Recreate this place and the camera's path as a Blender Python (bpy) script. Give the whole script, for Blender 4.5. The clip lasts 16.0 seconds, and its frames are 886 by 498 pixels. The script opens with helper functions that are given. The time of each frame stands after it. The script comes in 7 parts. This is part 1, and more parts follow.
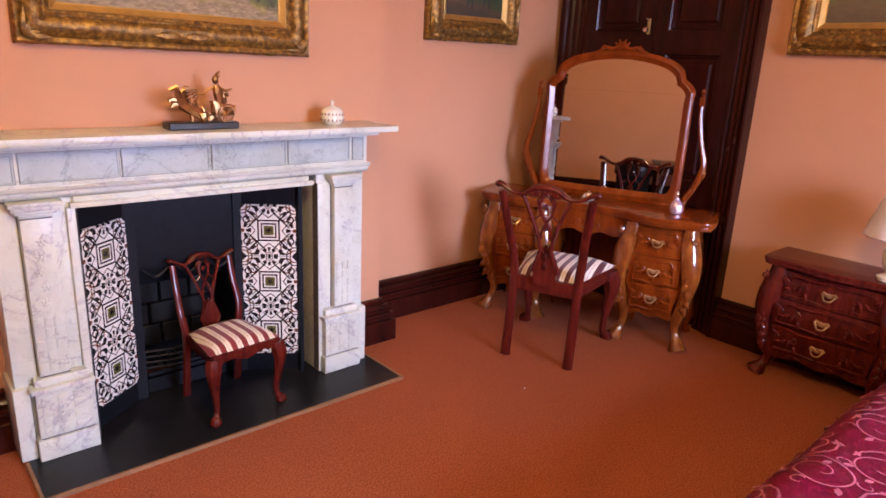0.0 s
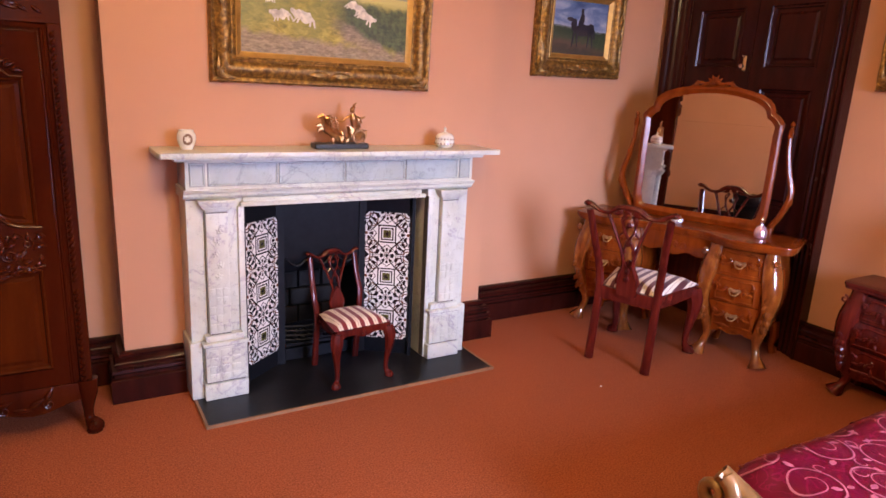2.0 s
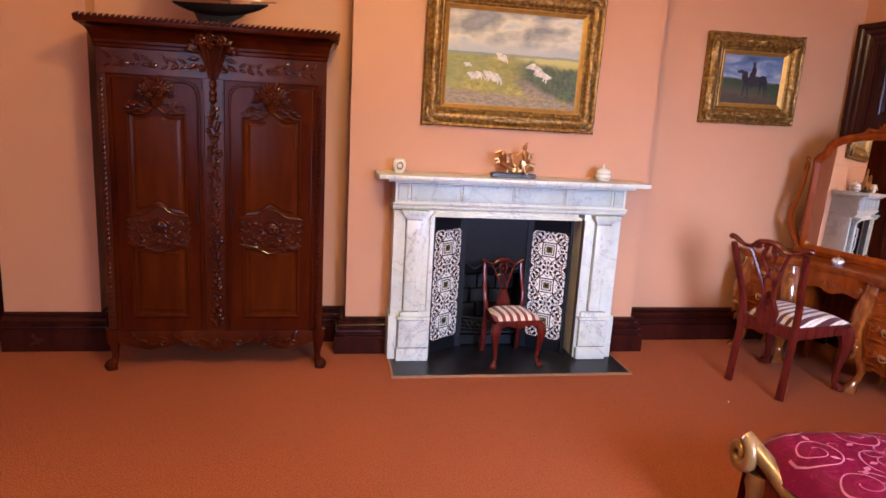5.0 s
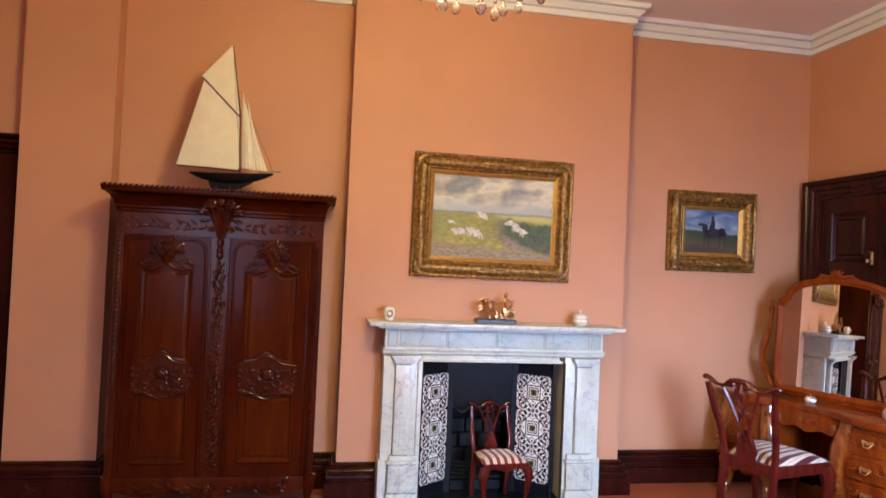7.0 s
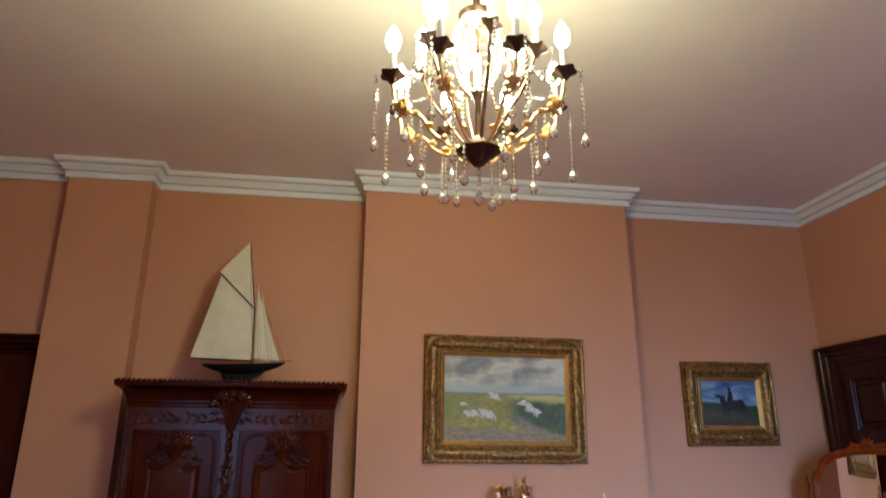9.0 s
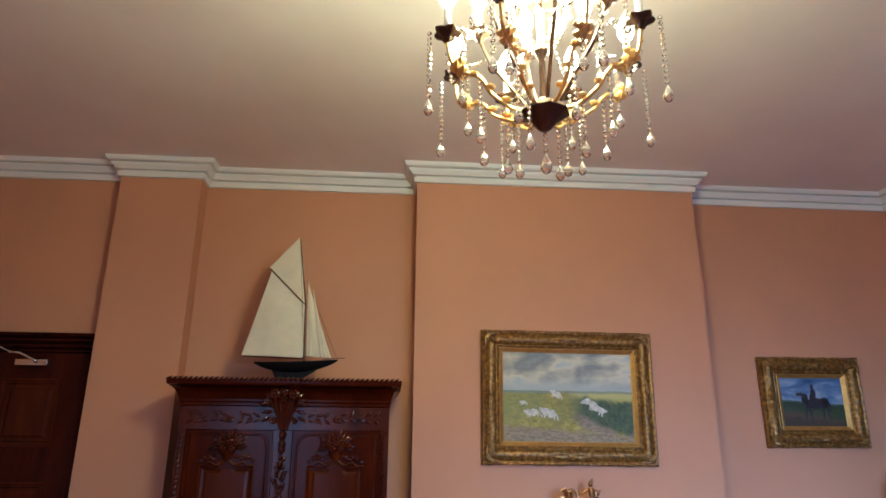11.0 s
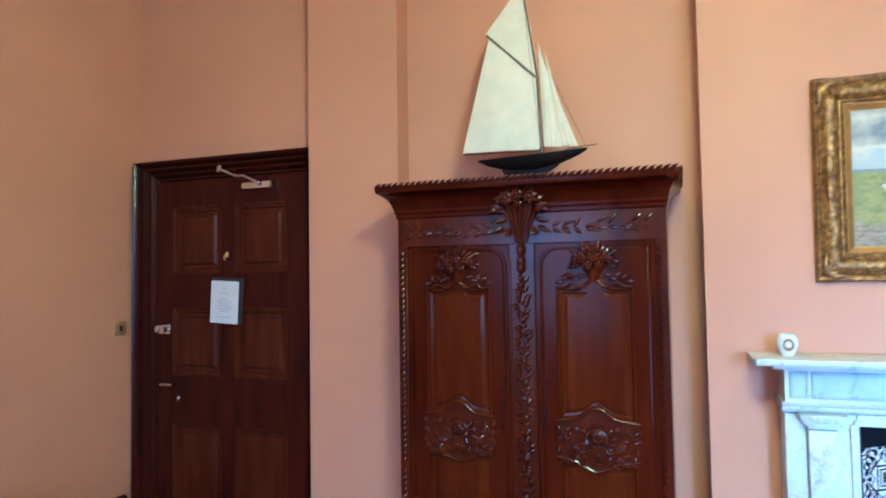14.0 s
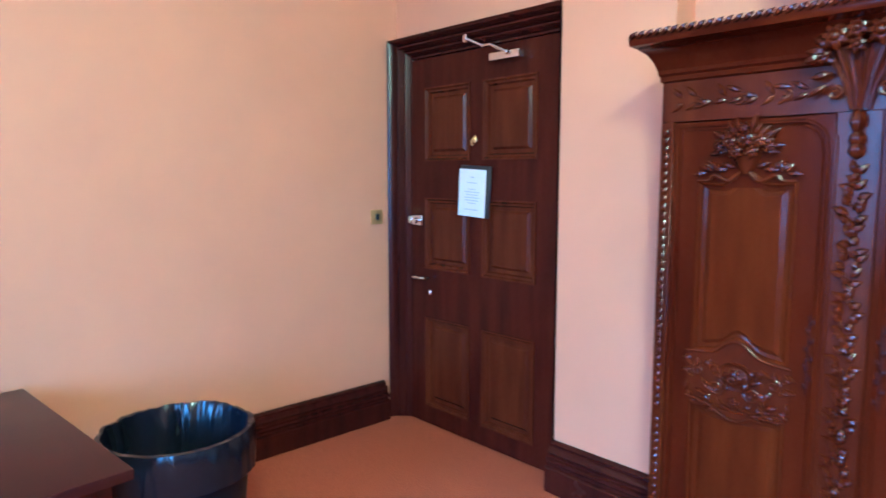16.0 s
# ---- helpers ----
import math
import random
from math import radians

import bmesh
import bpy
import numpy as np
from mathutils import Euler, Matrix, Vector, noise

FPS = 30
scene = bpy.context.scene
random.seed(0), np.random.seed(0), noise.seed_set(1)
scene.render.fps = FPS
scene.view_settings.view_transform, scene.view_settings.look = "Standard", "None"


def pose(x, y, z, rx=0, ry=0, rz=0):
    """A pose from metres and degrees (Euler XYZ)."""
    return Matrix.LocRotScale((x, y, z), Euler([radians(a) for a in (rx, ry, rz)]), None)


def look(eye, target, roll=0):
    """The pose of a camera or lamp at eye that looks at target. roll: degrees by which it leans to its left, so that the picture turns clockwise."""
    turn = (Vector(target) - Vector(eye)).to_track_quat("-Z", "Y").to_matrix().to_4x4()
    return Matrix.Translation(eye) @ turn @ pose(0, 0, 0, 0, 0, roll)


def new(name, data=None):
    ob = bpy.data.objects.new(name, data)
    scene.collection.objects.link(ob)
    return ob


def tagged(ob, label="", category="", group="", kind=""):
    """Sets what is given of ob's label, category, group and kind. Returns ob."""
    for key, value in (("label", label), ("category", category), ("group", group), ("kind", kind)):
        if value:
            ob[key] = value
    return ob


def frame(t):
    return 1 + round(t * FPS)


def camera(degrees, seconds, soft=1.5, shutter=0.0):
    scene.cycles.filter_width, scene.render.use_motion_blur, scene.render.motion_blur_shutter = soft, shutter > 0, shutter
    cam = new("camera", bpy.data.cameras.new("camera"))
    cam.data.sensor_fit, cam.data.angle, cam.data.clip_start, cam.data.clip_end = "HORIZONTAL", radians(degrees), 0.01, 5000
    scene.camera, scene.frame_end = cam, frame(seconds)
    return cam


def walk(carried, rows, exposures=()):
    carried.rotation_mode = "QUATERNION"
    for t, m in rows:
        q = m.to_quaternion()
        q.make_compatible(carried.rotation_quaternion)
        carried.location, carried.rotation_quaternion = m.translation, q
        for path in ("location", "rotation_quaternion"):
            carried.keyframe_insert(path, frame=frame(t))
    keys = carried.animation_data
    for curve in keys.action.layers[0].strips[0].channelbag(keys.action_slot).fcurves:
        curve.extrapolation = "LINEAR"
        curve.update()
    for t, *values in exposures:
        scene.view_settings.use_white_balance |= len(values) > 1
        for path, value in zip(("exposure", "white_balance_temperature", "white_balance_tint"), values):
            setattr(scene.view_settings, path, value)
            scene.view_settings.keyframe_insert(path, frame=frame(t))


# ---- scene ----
cam = camera(68.1, 16.0, soft=1.6, shutter=0.35)
PATH = [
    (0, (-0.001, 0.093, 1.505), (1.283, 1.523, 0.954), 2.7),
    (0.5, (-0.018, 0.01, 1.515), (1.171, 1.512, 0.941), 2.6),
    (1, (-0.09, -0.094, 1.521), (0.964, 1.509, 0.956), 3.9),
    (1.5, (-0.18, -0.264, 1.53), (0.812, 1.38, 0.971), 3.4),
    (2, (-0.203, -0.39, 1.551), (0.794, 1.272, 1.056), 2.9),
    (2.5, (-0.162, -0.546, 1.553), (0.739, 1.181, 1.099), 3.6),
    (3, (-0.114, -0.74, 1.56), (0.625, 1.051, 1.065), 3.9),
    (3.5, (-0.128, -0.889, 1.564), (0.517, 0.956, 1.14), 3.2),
    (3.7, (-0.143, -0.952, 1.56), (0.405, 0.92, 1.119), 3.8),
    (5.8, (-0.113, -1.48, 1.599), (0.227, 0.471, 1.319), 2.9),
    (6, (-0.104, -1.514, 1.601), (0.246, 0.445, 1.397), 2.6),
    (6.5, (-0.111, -1.574, 1.609), (0.246, 0.393, 1.532), 2.9),
    (7, (-0.123, -1.608, 1.594), (0.227, 0.361, 1.637), 2.5),
    (7.5, (-0.13, -1.614, 1.579), (0.217, 0.348, 1.75), 2.1),
    (8, (-0.127, -1.637, 1.57), (0.162, 0.318, 1.88), 0.1),
    (8.5, (-0.129, -1.656, 1.567), (0.168, 0.267, 2.028), -0.2),
    (9, (-0.128, -1.669, 1.575), (0.166, 0.22, 2.164), 0.2),
    (9.2, (-0.13, -1.663, 1.574), (0.141, 0.209, 2.225), 0.4),
    (11.3, (-0.142, -1.373, 1.554), (-0.011, 0.534, 2.142), -0.0),
    (11.5, (-0.16, -1.308, 1.555), (-0.039, 0.604, 2.129), -0.3),
    (12, (-0.2, -1.134, 1.567), (-0.165, 0.815, 2.012), -0.4),
    (12.5, (-0.131, -0.925, 1.578), (-0.307, 1.03, 1.96), -0.5),
    (13, (-0.067, -0.701, 1.565), (-0.466, 1.226, 1.926), 1.3),
    (13.5, (-0.077, -0.49, 1.557), (-0.614, 1.421, 1.803), 0.0),
    (14, (-0.1, -0.291, 1.543), (-0.777, 1.589, 1.629), -0.9),
    (14.5, (-0.074, -0.097, 1.544), (-0.98, 1.686, 1.508), -0.2),
    (15, (-0.033, 0.129, 1.527), (-1.194, 1.755, 1.417), 3.1),
    (15.5, (-0.075, 0.295, 1.512), (-1.341, 1.827, 1.283), 2.5),
    (16, (-0.19, 0.464, 1.511), (-1.648, 1.815, 1.286), -0.0),
]
# seconds, stops, kelvin, tint of the clip's own exposure and white balance
EXPOSURES = [
    (0.0, -0.52, 7400, 24), (2.5, -0.52, 7400, 24), (3.5, -0.40, 7300, 21), (6.0, -0.48, 6900, 12), (7.0, -0.54, 6600, 4), (8.0, -0.50, 5900, -14), (8.5, -0.76, 5500, -17), (9.0, -1.38, 5100, -10),
    (11.5, -0.92, 4950, -10), (12.0, -0.42, 4900, -15), (12.5, -0.44, 4700, -19), (13.5, 0.00, 4250, -22), (14.5, 0.24, 3700, -19), (15.5, 1.00, 3450, -21), (16.0, 0.98, 3500, -21),
]
walk(cam, [(t, look(eye, target, roll)) for t, eye, target, roll in PATH], EXPOSURES)

# ---- light ----
world = bpy.data.worlds.new("world")
scene.world = world
world.use_nodes = True
wn = world.node_tree
sky = wn.nodes.new("ShaderNodeTexSky")
sky.sky_type, sky.sun_disc = "NISHITA", False
sky.sun_elevation, sky.sun_rotation = radians(40), radians(150)
wn.links.new(sky.outputs[0], wn.nodes["Background"].inputs[0])
wn.nodes["Background"].inputs[1].default_value = 0.10

DAY, WIDE, DAY_COLOR = 62.0, 44.0, (0.44, 0.58, 1.0)
BULB, BULB_COLOR = 23.0, (1.0, 0.78, 0.36)

# room, metres
XW, XE, YS, YN, YD = -3.37, 3.68, -2.70, 3.085, 3.03
PIL0, PIL1, YP = -2.065, -1.512, 2.935
BR0, BR1, YB = 0.005, 2.013, 2.85
CEIL = 3.53
# first window placed from the shadows, second one made up to light the west side
WIN = [(1.15, 2.55), (-2.3, -0.9)]
WZ0, WZ1 = 0.62, 2.45


def area(name, at, aim, sx, sy, watts, color, spread=180):
    d = bpy.data.lights.new(name, "AREA")
    d.shape, d.size, d.size_y, d.energy, d.color, d.spread = "RECTANGLE", sx, sy, watts, color, radians(spread)
    ob = new(name, d)
    ob.matrix_world = look(at, aim)
    return ob


# window, aim, watts, spread: narrow lamps fall steeply like the sky's light, wide ones are added fill for the side
# walls
for i, aim, watts, spread in ((0, (2.35, 2.3, -0.85), DAY * 2.1, 74), (0, (3.3, 0.6, 0.1), WIDE * 2.1, 130), (0, (-3.2, 0.6, 0.1), WIDE * 1.0, 130), (1, (-2.0, 2.3, -0.85), DAY * 0.32, 74), (1, (-3.2, 0.6, 0.1), WIDE * 0.26, 130)):
    a, b = WIN[i]
    area("window_light", ((a + b) / 2, YS + 0.02 + 0.004 * spread / 74, (WZ0 + WZ1) / 2), aim, b - a - 0.1, 1.7, watts, DAY_COLOR, spread)


# ---- materials ----
class Nodes:
    def __init__(self, name):
        self.mat = bpy.data.materials.new(name)
        self.mat.use_nodes = True
        self.t = self.mat.node_tree
        self.b = self.t.nodes["Principled BSDF"]

    def add(self, kind, **kw):
        n = self.t.nodes.new(kind)
        for k, v in kw.items():
            n.inputs[k.replace("_", " ")].default_value = v
        return n

    def link(self, a, b):
        self.t.links.new(a, b)

    def coords(self, scale=(1, 1, 1), rot=(0, 0, 0), space="Object"):
        tc = self.add("ShaderNodeTexCoord")
        mp = self.add("ShaderNodeMapping")
        mp.inputs["Scale"].default_value, mp.inputs["Rotation"].default_value = scale, rot
        self.link(tc.outputs[space], mp.inputs["Vector"])
        return mp.outputs[0]

    def noise(self, vec, scale, detail=4.0, rough=0.55, dist=0.0):
        n = self.add("ShaderNodeTexNoise", Scale=scale, Detail=detail, Roughness=rough, Distortion=dist)
        self.link(vec, n.inputs["Vector"])
        return n.outputs["Fac"]

    def ramp(self, fac, *stops, ease=None):
        r = self.add("ShaderNodeValToRGB")
        while len(r.color_ramp.elements) < len(stops):
            r.color_ramp.elements.new(0.5)
        for e, (p, c) in zip(r.color_ramp.elements, stops):
            e.position, e.color = p, (*c, 1) if len(c) == 3 else c
        if ease:
            r.color_ramp.interpolation = ease
        self.link(fac, r.inputs[0])
        return r.outputs[0]

    def mix(self, fac, a, b, blend="MIX"):
        m = self.t.nodes.new("ShaderNodeMix")
        m.data_type, m.blend_type = "RGBA", blend
        for s, v in ((0, fac), (6, a), (7, b)):
            if hasattr(v, "is_linked"):
                self.link(v, m.inputs[s])
            else:
                m.inputs[s].default_value = v if s == 0 else (*v, 1)
        return m.outputs[2]

    def math(self, op, a, b=0.0):
        m = self.t.nodes.new("ShaderNodeMath")
        m.operation = op
        for s, v in ((0, a), (1, b)):
            if hasattr(v, "is_linked"):
                self.link(v, m.inputs[s])
            else:
                m.inputs[s].default_value = v
        return m.outputs[0]

    def bump(self, height, strength=0.3, distance=0.002):
        n = self.add("ShaderNodeBump", Strength=strength, Distance=distance)
        self.link(height, n.inputs["Height"])
        self.link(n.outputs[0], self.b.inputs["Normal"])

    def base(self, color=None, rough=0.5, metal=0.0, spec=0.5, coat=0.0):
        if color is not None:
            if hasattr(color, "is_linked"):
                self.link(color, self.b.inputs["Base Color"])
            else:
                self.b.inputs["Base Color"].default_value = (*color, 1)
        if hasattr(rough, "is_linked"):
            self.link(rough, self.b.inputs["Roughness"])
        else:
            self.b.inputs["Roughness"].default_value = rough
        self.b.inputs["Metallic"].default_value = metal
        self.b.inputs["Specular IOR Level"].default_value = spec
        self.b.inputs["Coat Weight"].default_value = coat
        self.b.inputs["Coat Roughness"].default_value = 0.12
        return self.mat


def paint(name, c, rough=0.6, grain=260, bump=0.25, vary=0.05, spec=0.4):
    n = Nodes(name)
    v = n.coords(space="Object")
    big = n.noise(v, 1.3, 5)
    low, high = [tuple(x * k for x in c) for k in (1 - vary, 1 + vary)]
    col = n.ramp(big, (0.3, low), (0.7, high))
    n.bump(n.math("ADD", n.noise(v, grain, 3), n.math("MULTIPLY", n.noise(v, 14, 2), 1.5)), bump, 0.001)
    return n.base(col, rough, spec=spec)


def lacquer(name, dark, mid, light, rough=0.2, grain=(14, 14, 1.2), coat=0.3, spec_level=0.3):
    """Glossy stained wood, the grain along the object's z."""
    n = Nodes(name)
    v = n.coords(grain)
    g = n.noise(v, 3.2, 4, 0.5, 0.25)
    g2 = n.noise(n.coords((1, 1, 1)), 2.2, 3)
    col = n.ramp(g, (0.25, dark), (0.5, mid), (0.78, light))
    col = n.mix(n.math("MULTIPLY", g2, 0.45), col, dark)
    n.bump(g, 0.02, 0.0005)
    spec = spec_level
    r = n.math("ADD", n.math("MULTIPLY", n.noise(n.coords(), 5, 3), 0.10), rough - 0.04)
    return n.base(col, r, spec=spec, coat=coat)


def plain(name, c, rough=0.5, metal=0.0, vary=0.12, scale=20, bump=0.1, coat=0.0, spec=0.5):
    n = Nodes(name)
    v = n.coords()
    f = n.noise(v, scale, 4)
    col = n.ramp(f, (0.3, tuple(x * (1 - vary) for x in c)), (0.7, tuple(x * (1 + vary) for x in c)))
    n.bump(n.noise(v, scale * 8, 2), bump, 0.0006)
    return n.base(col, rough, metal, spec, coat)


def marble_material():
    n = Nodes("white_marble")
    v = n.coords()
    warp = n.noise(v, 2.4, 6, 0.6, 1.2)
    vein = n.math("ABSOLUTE", n.math("SUBTRACT", warp, 0.5))
    vein2 = n.math("ABSOLUTE", n.math("SUBTRACT", n.noise(v, 9.0, 5, 0.6, 2.2), 0.5))
    c = n.ramp(vein, (0.0, (0.42, 0.43, 0.42)), (0.006, (0.56, 0.565, 0.53)), (0.02, (0.64, 0.675, 0.585)))
    c2 = n.ramp(vein2, (0.0, (0.80, 0.81, 0.83)), (0.012, (1, 1, 1)))
    cloud = n.ramp(n.noise(v, 5.0, 4), (0.3, (0.84, 0.85, 0.86)), (0.6, (1, 1, 1)))
    stain = n.ramp(n.noise(v, 3.1, 6, 0.7), (0.42, (1, 1, 1)), (0.7, (0.90, 0.84, 0.72)))
    cloud = n.mix(0.7, cloud, stain, "MULTIPLY")
    crack = n.ramp(n.math("ABSOLUTE", n.math("SUBTRACT", n.noise(v, 15.0, 6, 0.7, 1.0), 0.56)), (0.0, (0.40, 0.40, 0.39)), (0.008, (1, 1, 1)))
    col = n.mix(1.0, n.mix(0.35, c, c2, "MULTIPLY"), cloud, "MULTIPLY")
    col = n.mix(0.8, col, crack, "MULTIPLY")
    n.bump(n.noise(v, 34, 5, 0.65), 0.4, 0.002)
    return n.base(col, 0.3)


def carpet_material():
    n = Nodes("rust_carpet")
    v = n.coords()
    fine = n.noise(v, 150, 3, 0.75)
    mid = n.noise(v, 30, 5, 0.75)
    big = n.noise(v, 1.1, 4)
    col = n.ramp(fine, (0.34, (0.17, 0.034, 0.013)), (0.5, (0.35, 0.085, 0.032)), (0.66, (0.52, 0.165, 0.075)))
    col = n.mix(n.math("MULTIPLY", n.math("GREATER_THAN", mid, 0.58), 0.28), col, (0.22, 0.048, 0.019))
    col = n.mix(n.math("MULTIPLY", big, 0.25), col, (0.40, 0.12, 0.05))
    n.bump(n.math("ADD", fine, mid), 0.9, 0.006)
    return n.base(col, 0.95, spec=0.15)


M_WALL = paint("salmon_wall_paint", (0.55, 0.266, 0.142), 0.6)
M_CEIL = paint("cream_ceiling_paint", (0.85, 0.76, 0.72), 0.75)
M_WHITE = paint("white_cornice_paint", (0.80, 0.79, 0.75), 0.5, vary=0.03)
M_CARPET = carpet_material()
M_TRIM = lacquer("dark_mahogany_trim", (0.018, 0.004, 0.003), (0.036, 0.006, 0.004), (0.05, 0.009, 0.005), 0.24, (4, 4, 0.8), coat=0.0, spec_level=0.24)
M_DOOR = lacquer("mahogany_door", (0.024, 0.004, 0.003), (0.042, 0.007, 0.0035), (0.060, 0.011, 0.0045), 0.22, (4, 4, 0.5), coat=0.0, spec_level=0.10)
M_WARD = lacquer("red_mahogany", (0.032, 0.0040, 0.0014), (0.053, 0.0074, 0.0018), (0.078, 0.0130, 0.0026), 0.13, (3, 3, 0.6), coat=0.0, spec_level=0.10)
M_WARD_CARVED = lacquer("red_mahogany_carving", (0.034, 0.0046, 0.0013), (0.060, 0.0090, 0.0019), (0.095, 0.018, 0.003), 0.20, (3, 3, 0.6), coat=0.0, spec_level=0.28)
# orange mahogany with the carving's golden highlights painted into the lighter tones
M_DESK_CARVED = lacquer("highlit_mahogany_carving", (0.10, 0.020, 0.004), (0.22, 0.052, 0.008), (0.42, 0.13, 0.020), 0.15, (9, 9, 3.0), coat=0.7, spec_level=0.9)
M_DARKRED = lacquer("dark_red_mahogany", (0.045, 0.005, 0.004), (0.10, 0.010, 0.006), (0.15, 0.018, 0.009), 0.22, coat=0.1)
M_DESK = lacquer("orange_mahogany", (0.12, 0.018, 0.003), (0.20, 0.034, 0.004), (0.29, 0.062, 0.008), 0.18, (5, 5, 1.0), coat=0.15, spec_level=0.28)
# red mahogany, its colour warmed to imitate the orange wall's reflection
M_WARD_FIELD = lacquer("wall_reflecting_mahogany", (0.042, 0.0064, 0.0016), (0.068, 0.0118, 0.0022), (0.098, 0.0190, 0.0030), 0.15, (5, 5, 0.7), coat=0.0, spec_level=0.09)
# door mahogany again, lightened in colour for the warm wall mirrored in its panels
M_DOOR_FIELD = lacquer("wall_reflecting_door_panel", (0.040, 0.0075, 0.0030), (0.064, 0.0130, 0.0040), (0.092, 0.0205, 0.0058), 0.24, (5, 5, 0.6), coat=0.0, spec_level=0.12)
M_MARBLE = marble_material()
M_IRON = plain("black_cast_iron", (0.005, 0.006, 0.008), 0.5, 0.0, 0.25, 30, 0.3, spec=0.2)
M_SLATE = plain("black_hearth_slate", (0.010, 0.010, 0.011), 0.33, 0.0, 0.3, 9, 0.25, spec=0.2)
M_BRASS = plain("brass", (0.78, 0.52, 0.20), 0.34, 0.75)
M_CHROME = plain("chrome", (0.75, 0.75, 0.76), 0.12, 1.0, 0.05)
M_GOLD = plain("old_gold_leaf", (0.42, 0.27, 0.09), 0.38, 0.75, 0.45, 24, 0.6)
M_BRONZE = plain("bronze", (0.42, 0.22, 0.09), 0.3, 1.0, 0.4, 30, 0.3)


# ---- mesh helpers ----
def part(name, bm, material, parent=None, label="", smooth=True, at=None, category="", group="", kind=""):
    me = bpy.data.meshes.new(name)
    bm.normal_update()
    bm.to_mesh(me)
    bm.free()
    if smooth:
        me.shade_smooth()
        me.set_sharp_from_angle(angle=radians(38))
    for m in material if isinstance(material, (list, tuple)) else [material]:
        me.materials.append(m)
    ob = new(name, me)
    if parent is not None:
        ob.parent = parent
    if at is not None:
        ob.matrix_basis = at
    return tagged(ob, label, category, group, kind)


def thing(name, at, label, category, group=""):
    ob = new(name)
    ob.empty_display_size = 0.1
    ob.matrix_basis = at
    return tagged(ob, label, category, group)


def box(bm, x0, x1, y0, y1, z0, z1, bevel=0.0, seg=1):
    g = bmesh.ops.create_cube(bm, size=1)
    vs = g["verts"]
    bmesh.ops.transform(bm, verts=vs, matrix=Matrix.Translation(((x0 + x1) / 2, (y0 + y1) / 2, (z0 + z1) / 2)) @ Matrix.Diagonal((abs(x1 - x0), abs(y1 - y0), abs(z1 - z0), 1)))
    if bevel:
        es = {e for v in vs for e in v.link_edges}
        bmesh.ops.bevel(bm, geom=list(es), offset=bevel, segments=seg, affect="EDGES", profile=0.6)
    return bm


def rings(bm, loops, close=True, caps=True):
    """A skin over loops of equal length."""
    made = [[bm.verts.new(p) for p in lp] for lp in loops]
    n = len(made[0])
    for a, b in zip(made, made[1:]):
        for i in range(n if close else n - 1):
            j = (i + 1) % n
            bm.faces.new((a[i], a[j], b[j], b[i]))
    if caps and close:
        bm.faces.new(made[0][::-1])
        bm.faces.new(made[-1])
    return made


def lathe(bm, profile, n=20, at=(0, 0, 0), squash=(1, 1), turn=None, waves=0, depth=0.0):
    loops = []
    for r, z in profile:
        lp = []
        for i in range(n):
            a = 2 * math.pi * i / n
            k = 1 + depth * math.cos(waves * a) if waves else 1
            p = Vector((max(r, 1e-4) * k * math.cos(a) * squash[0], max(r, 1e-4) * k * math.sin(a) * squash[1], z))
            lp.append((turn @ p if turn else p) + Vector(at))
        loops.append(lp)
    rings(bm, loops)
    return bm


def tube(bm, pts, radii, n=8, flat=1.0, up=(0, 0, 1)):
    """A round or flattened bar through the points."""
    pts = [Vector(p) for p in pts]
    if not hasattr(radii, "__len__"):
        radii = [radii] * len(pts)
    loops = []
    side = None
    for i, p in enumerate(pts):
        d = (pts[min(i + 1, len(pts) - 1)] - pts[max(i - 1, 0)]).normalized()
        if side is None:
            side = d.cross(Vector(up))
            if side.length < 1e-3:
                side = d.cross(Vector((0, 1, 0)))
        side = (side - d * side.dot(d)).normalized()
        other = d.cross(side)
        loops.append([p + (side * math.cos(a) + other * math.sin(a) * flat) * radii[i] for a in (2 * math.pi * k / n for k in range(n))])
    rings(bm, loops)
    return bm


def smooth_line(pts, steps=6):
    """A Catmull-Rom line through the points (any dimension)."""
    P = [np.array(p, float) for p in pts]
    P = [2 * P[0] - P[1]] + P + [2 * P[-1] - P[-2]]
    out = []
    for a, b, c, d in zip(P, P[1:], P[2:], P[3:]):
        for k in range(steps):
            t = k / steps
            out.append(0.5 * (2 * b + (c - a) * t + (2 * a - 5 * b + 4 * c - d) * t * t + (3 * b - a - 3 * c + d) * t ** 3))
    out.append(P[-2])
    return [tuple(float(v) for v in p) for p in out]


def prism(bm, outline, lo, hi, axis="y", bevel=0.0):
    """An outline extruded along an axis; the outline's pairs are the other two axes in order."""
    def put(u, v, w):
        return {"x": (w, u, v), "y": (u, w, v), "z": (u, v, w)}[axis]
    a = [bm.verts.new(put(u, v, lo)) for u, v in outline]
    b = [bm.verts.new(put(u, v, hi)) for u, v in outline]
    faces = [bm.faces.new(a), bm.faces.new(b[::-1])]
    n = len(a)
    for i in range(n):
        faces.append(bm.faces.new((a[(i + 1) % n], a[i], b[i], b[(i + 1) % n])))
    bmesh.ops.recalc_face_normals(bm, faces=faces)
    if bevel:
        es = {e for f in faces[:2] for e in f.edges}
        bmesh.ops.bevel(bm, geom=list(es), offset=bevel, segments=2, affect="EDGES", profile=0.6)
    return bm


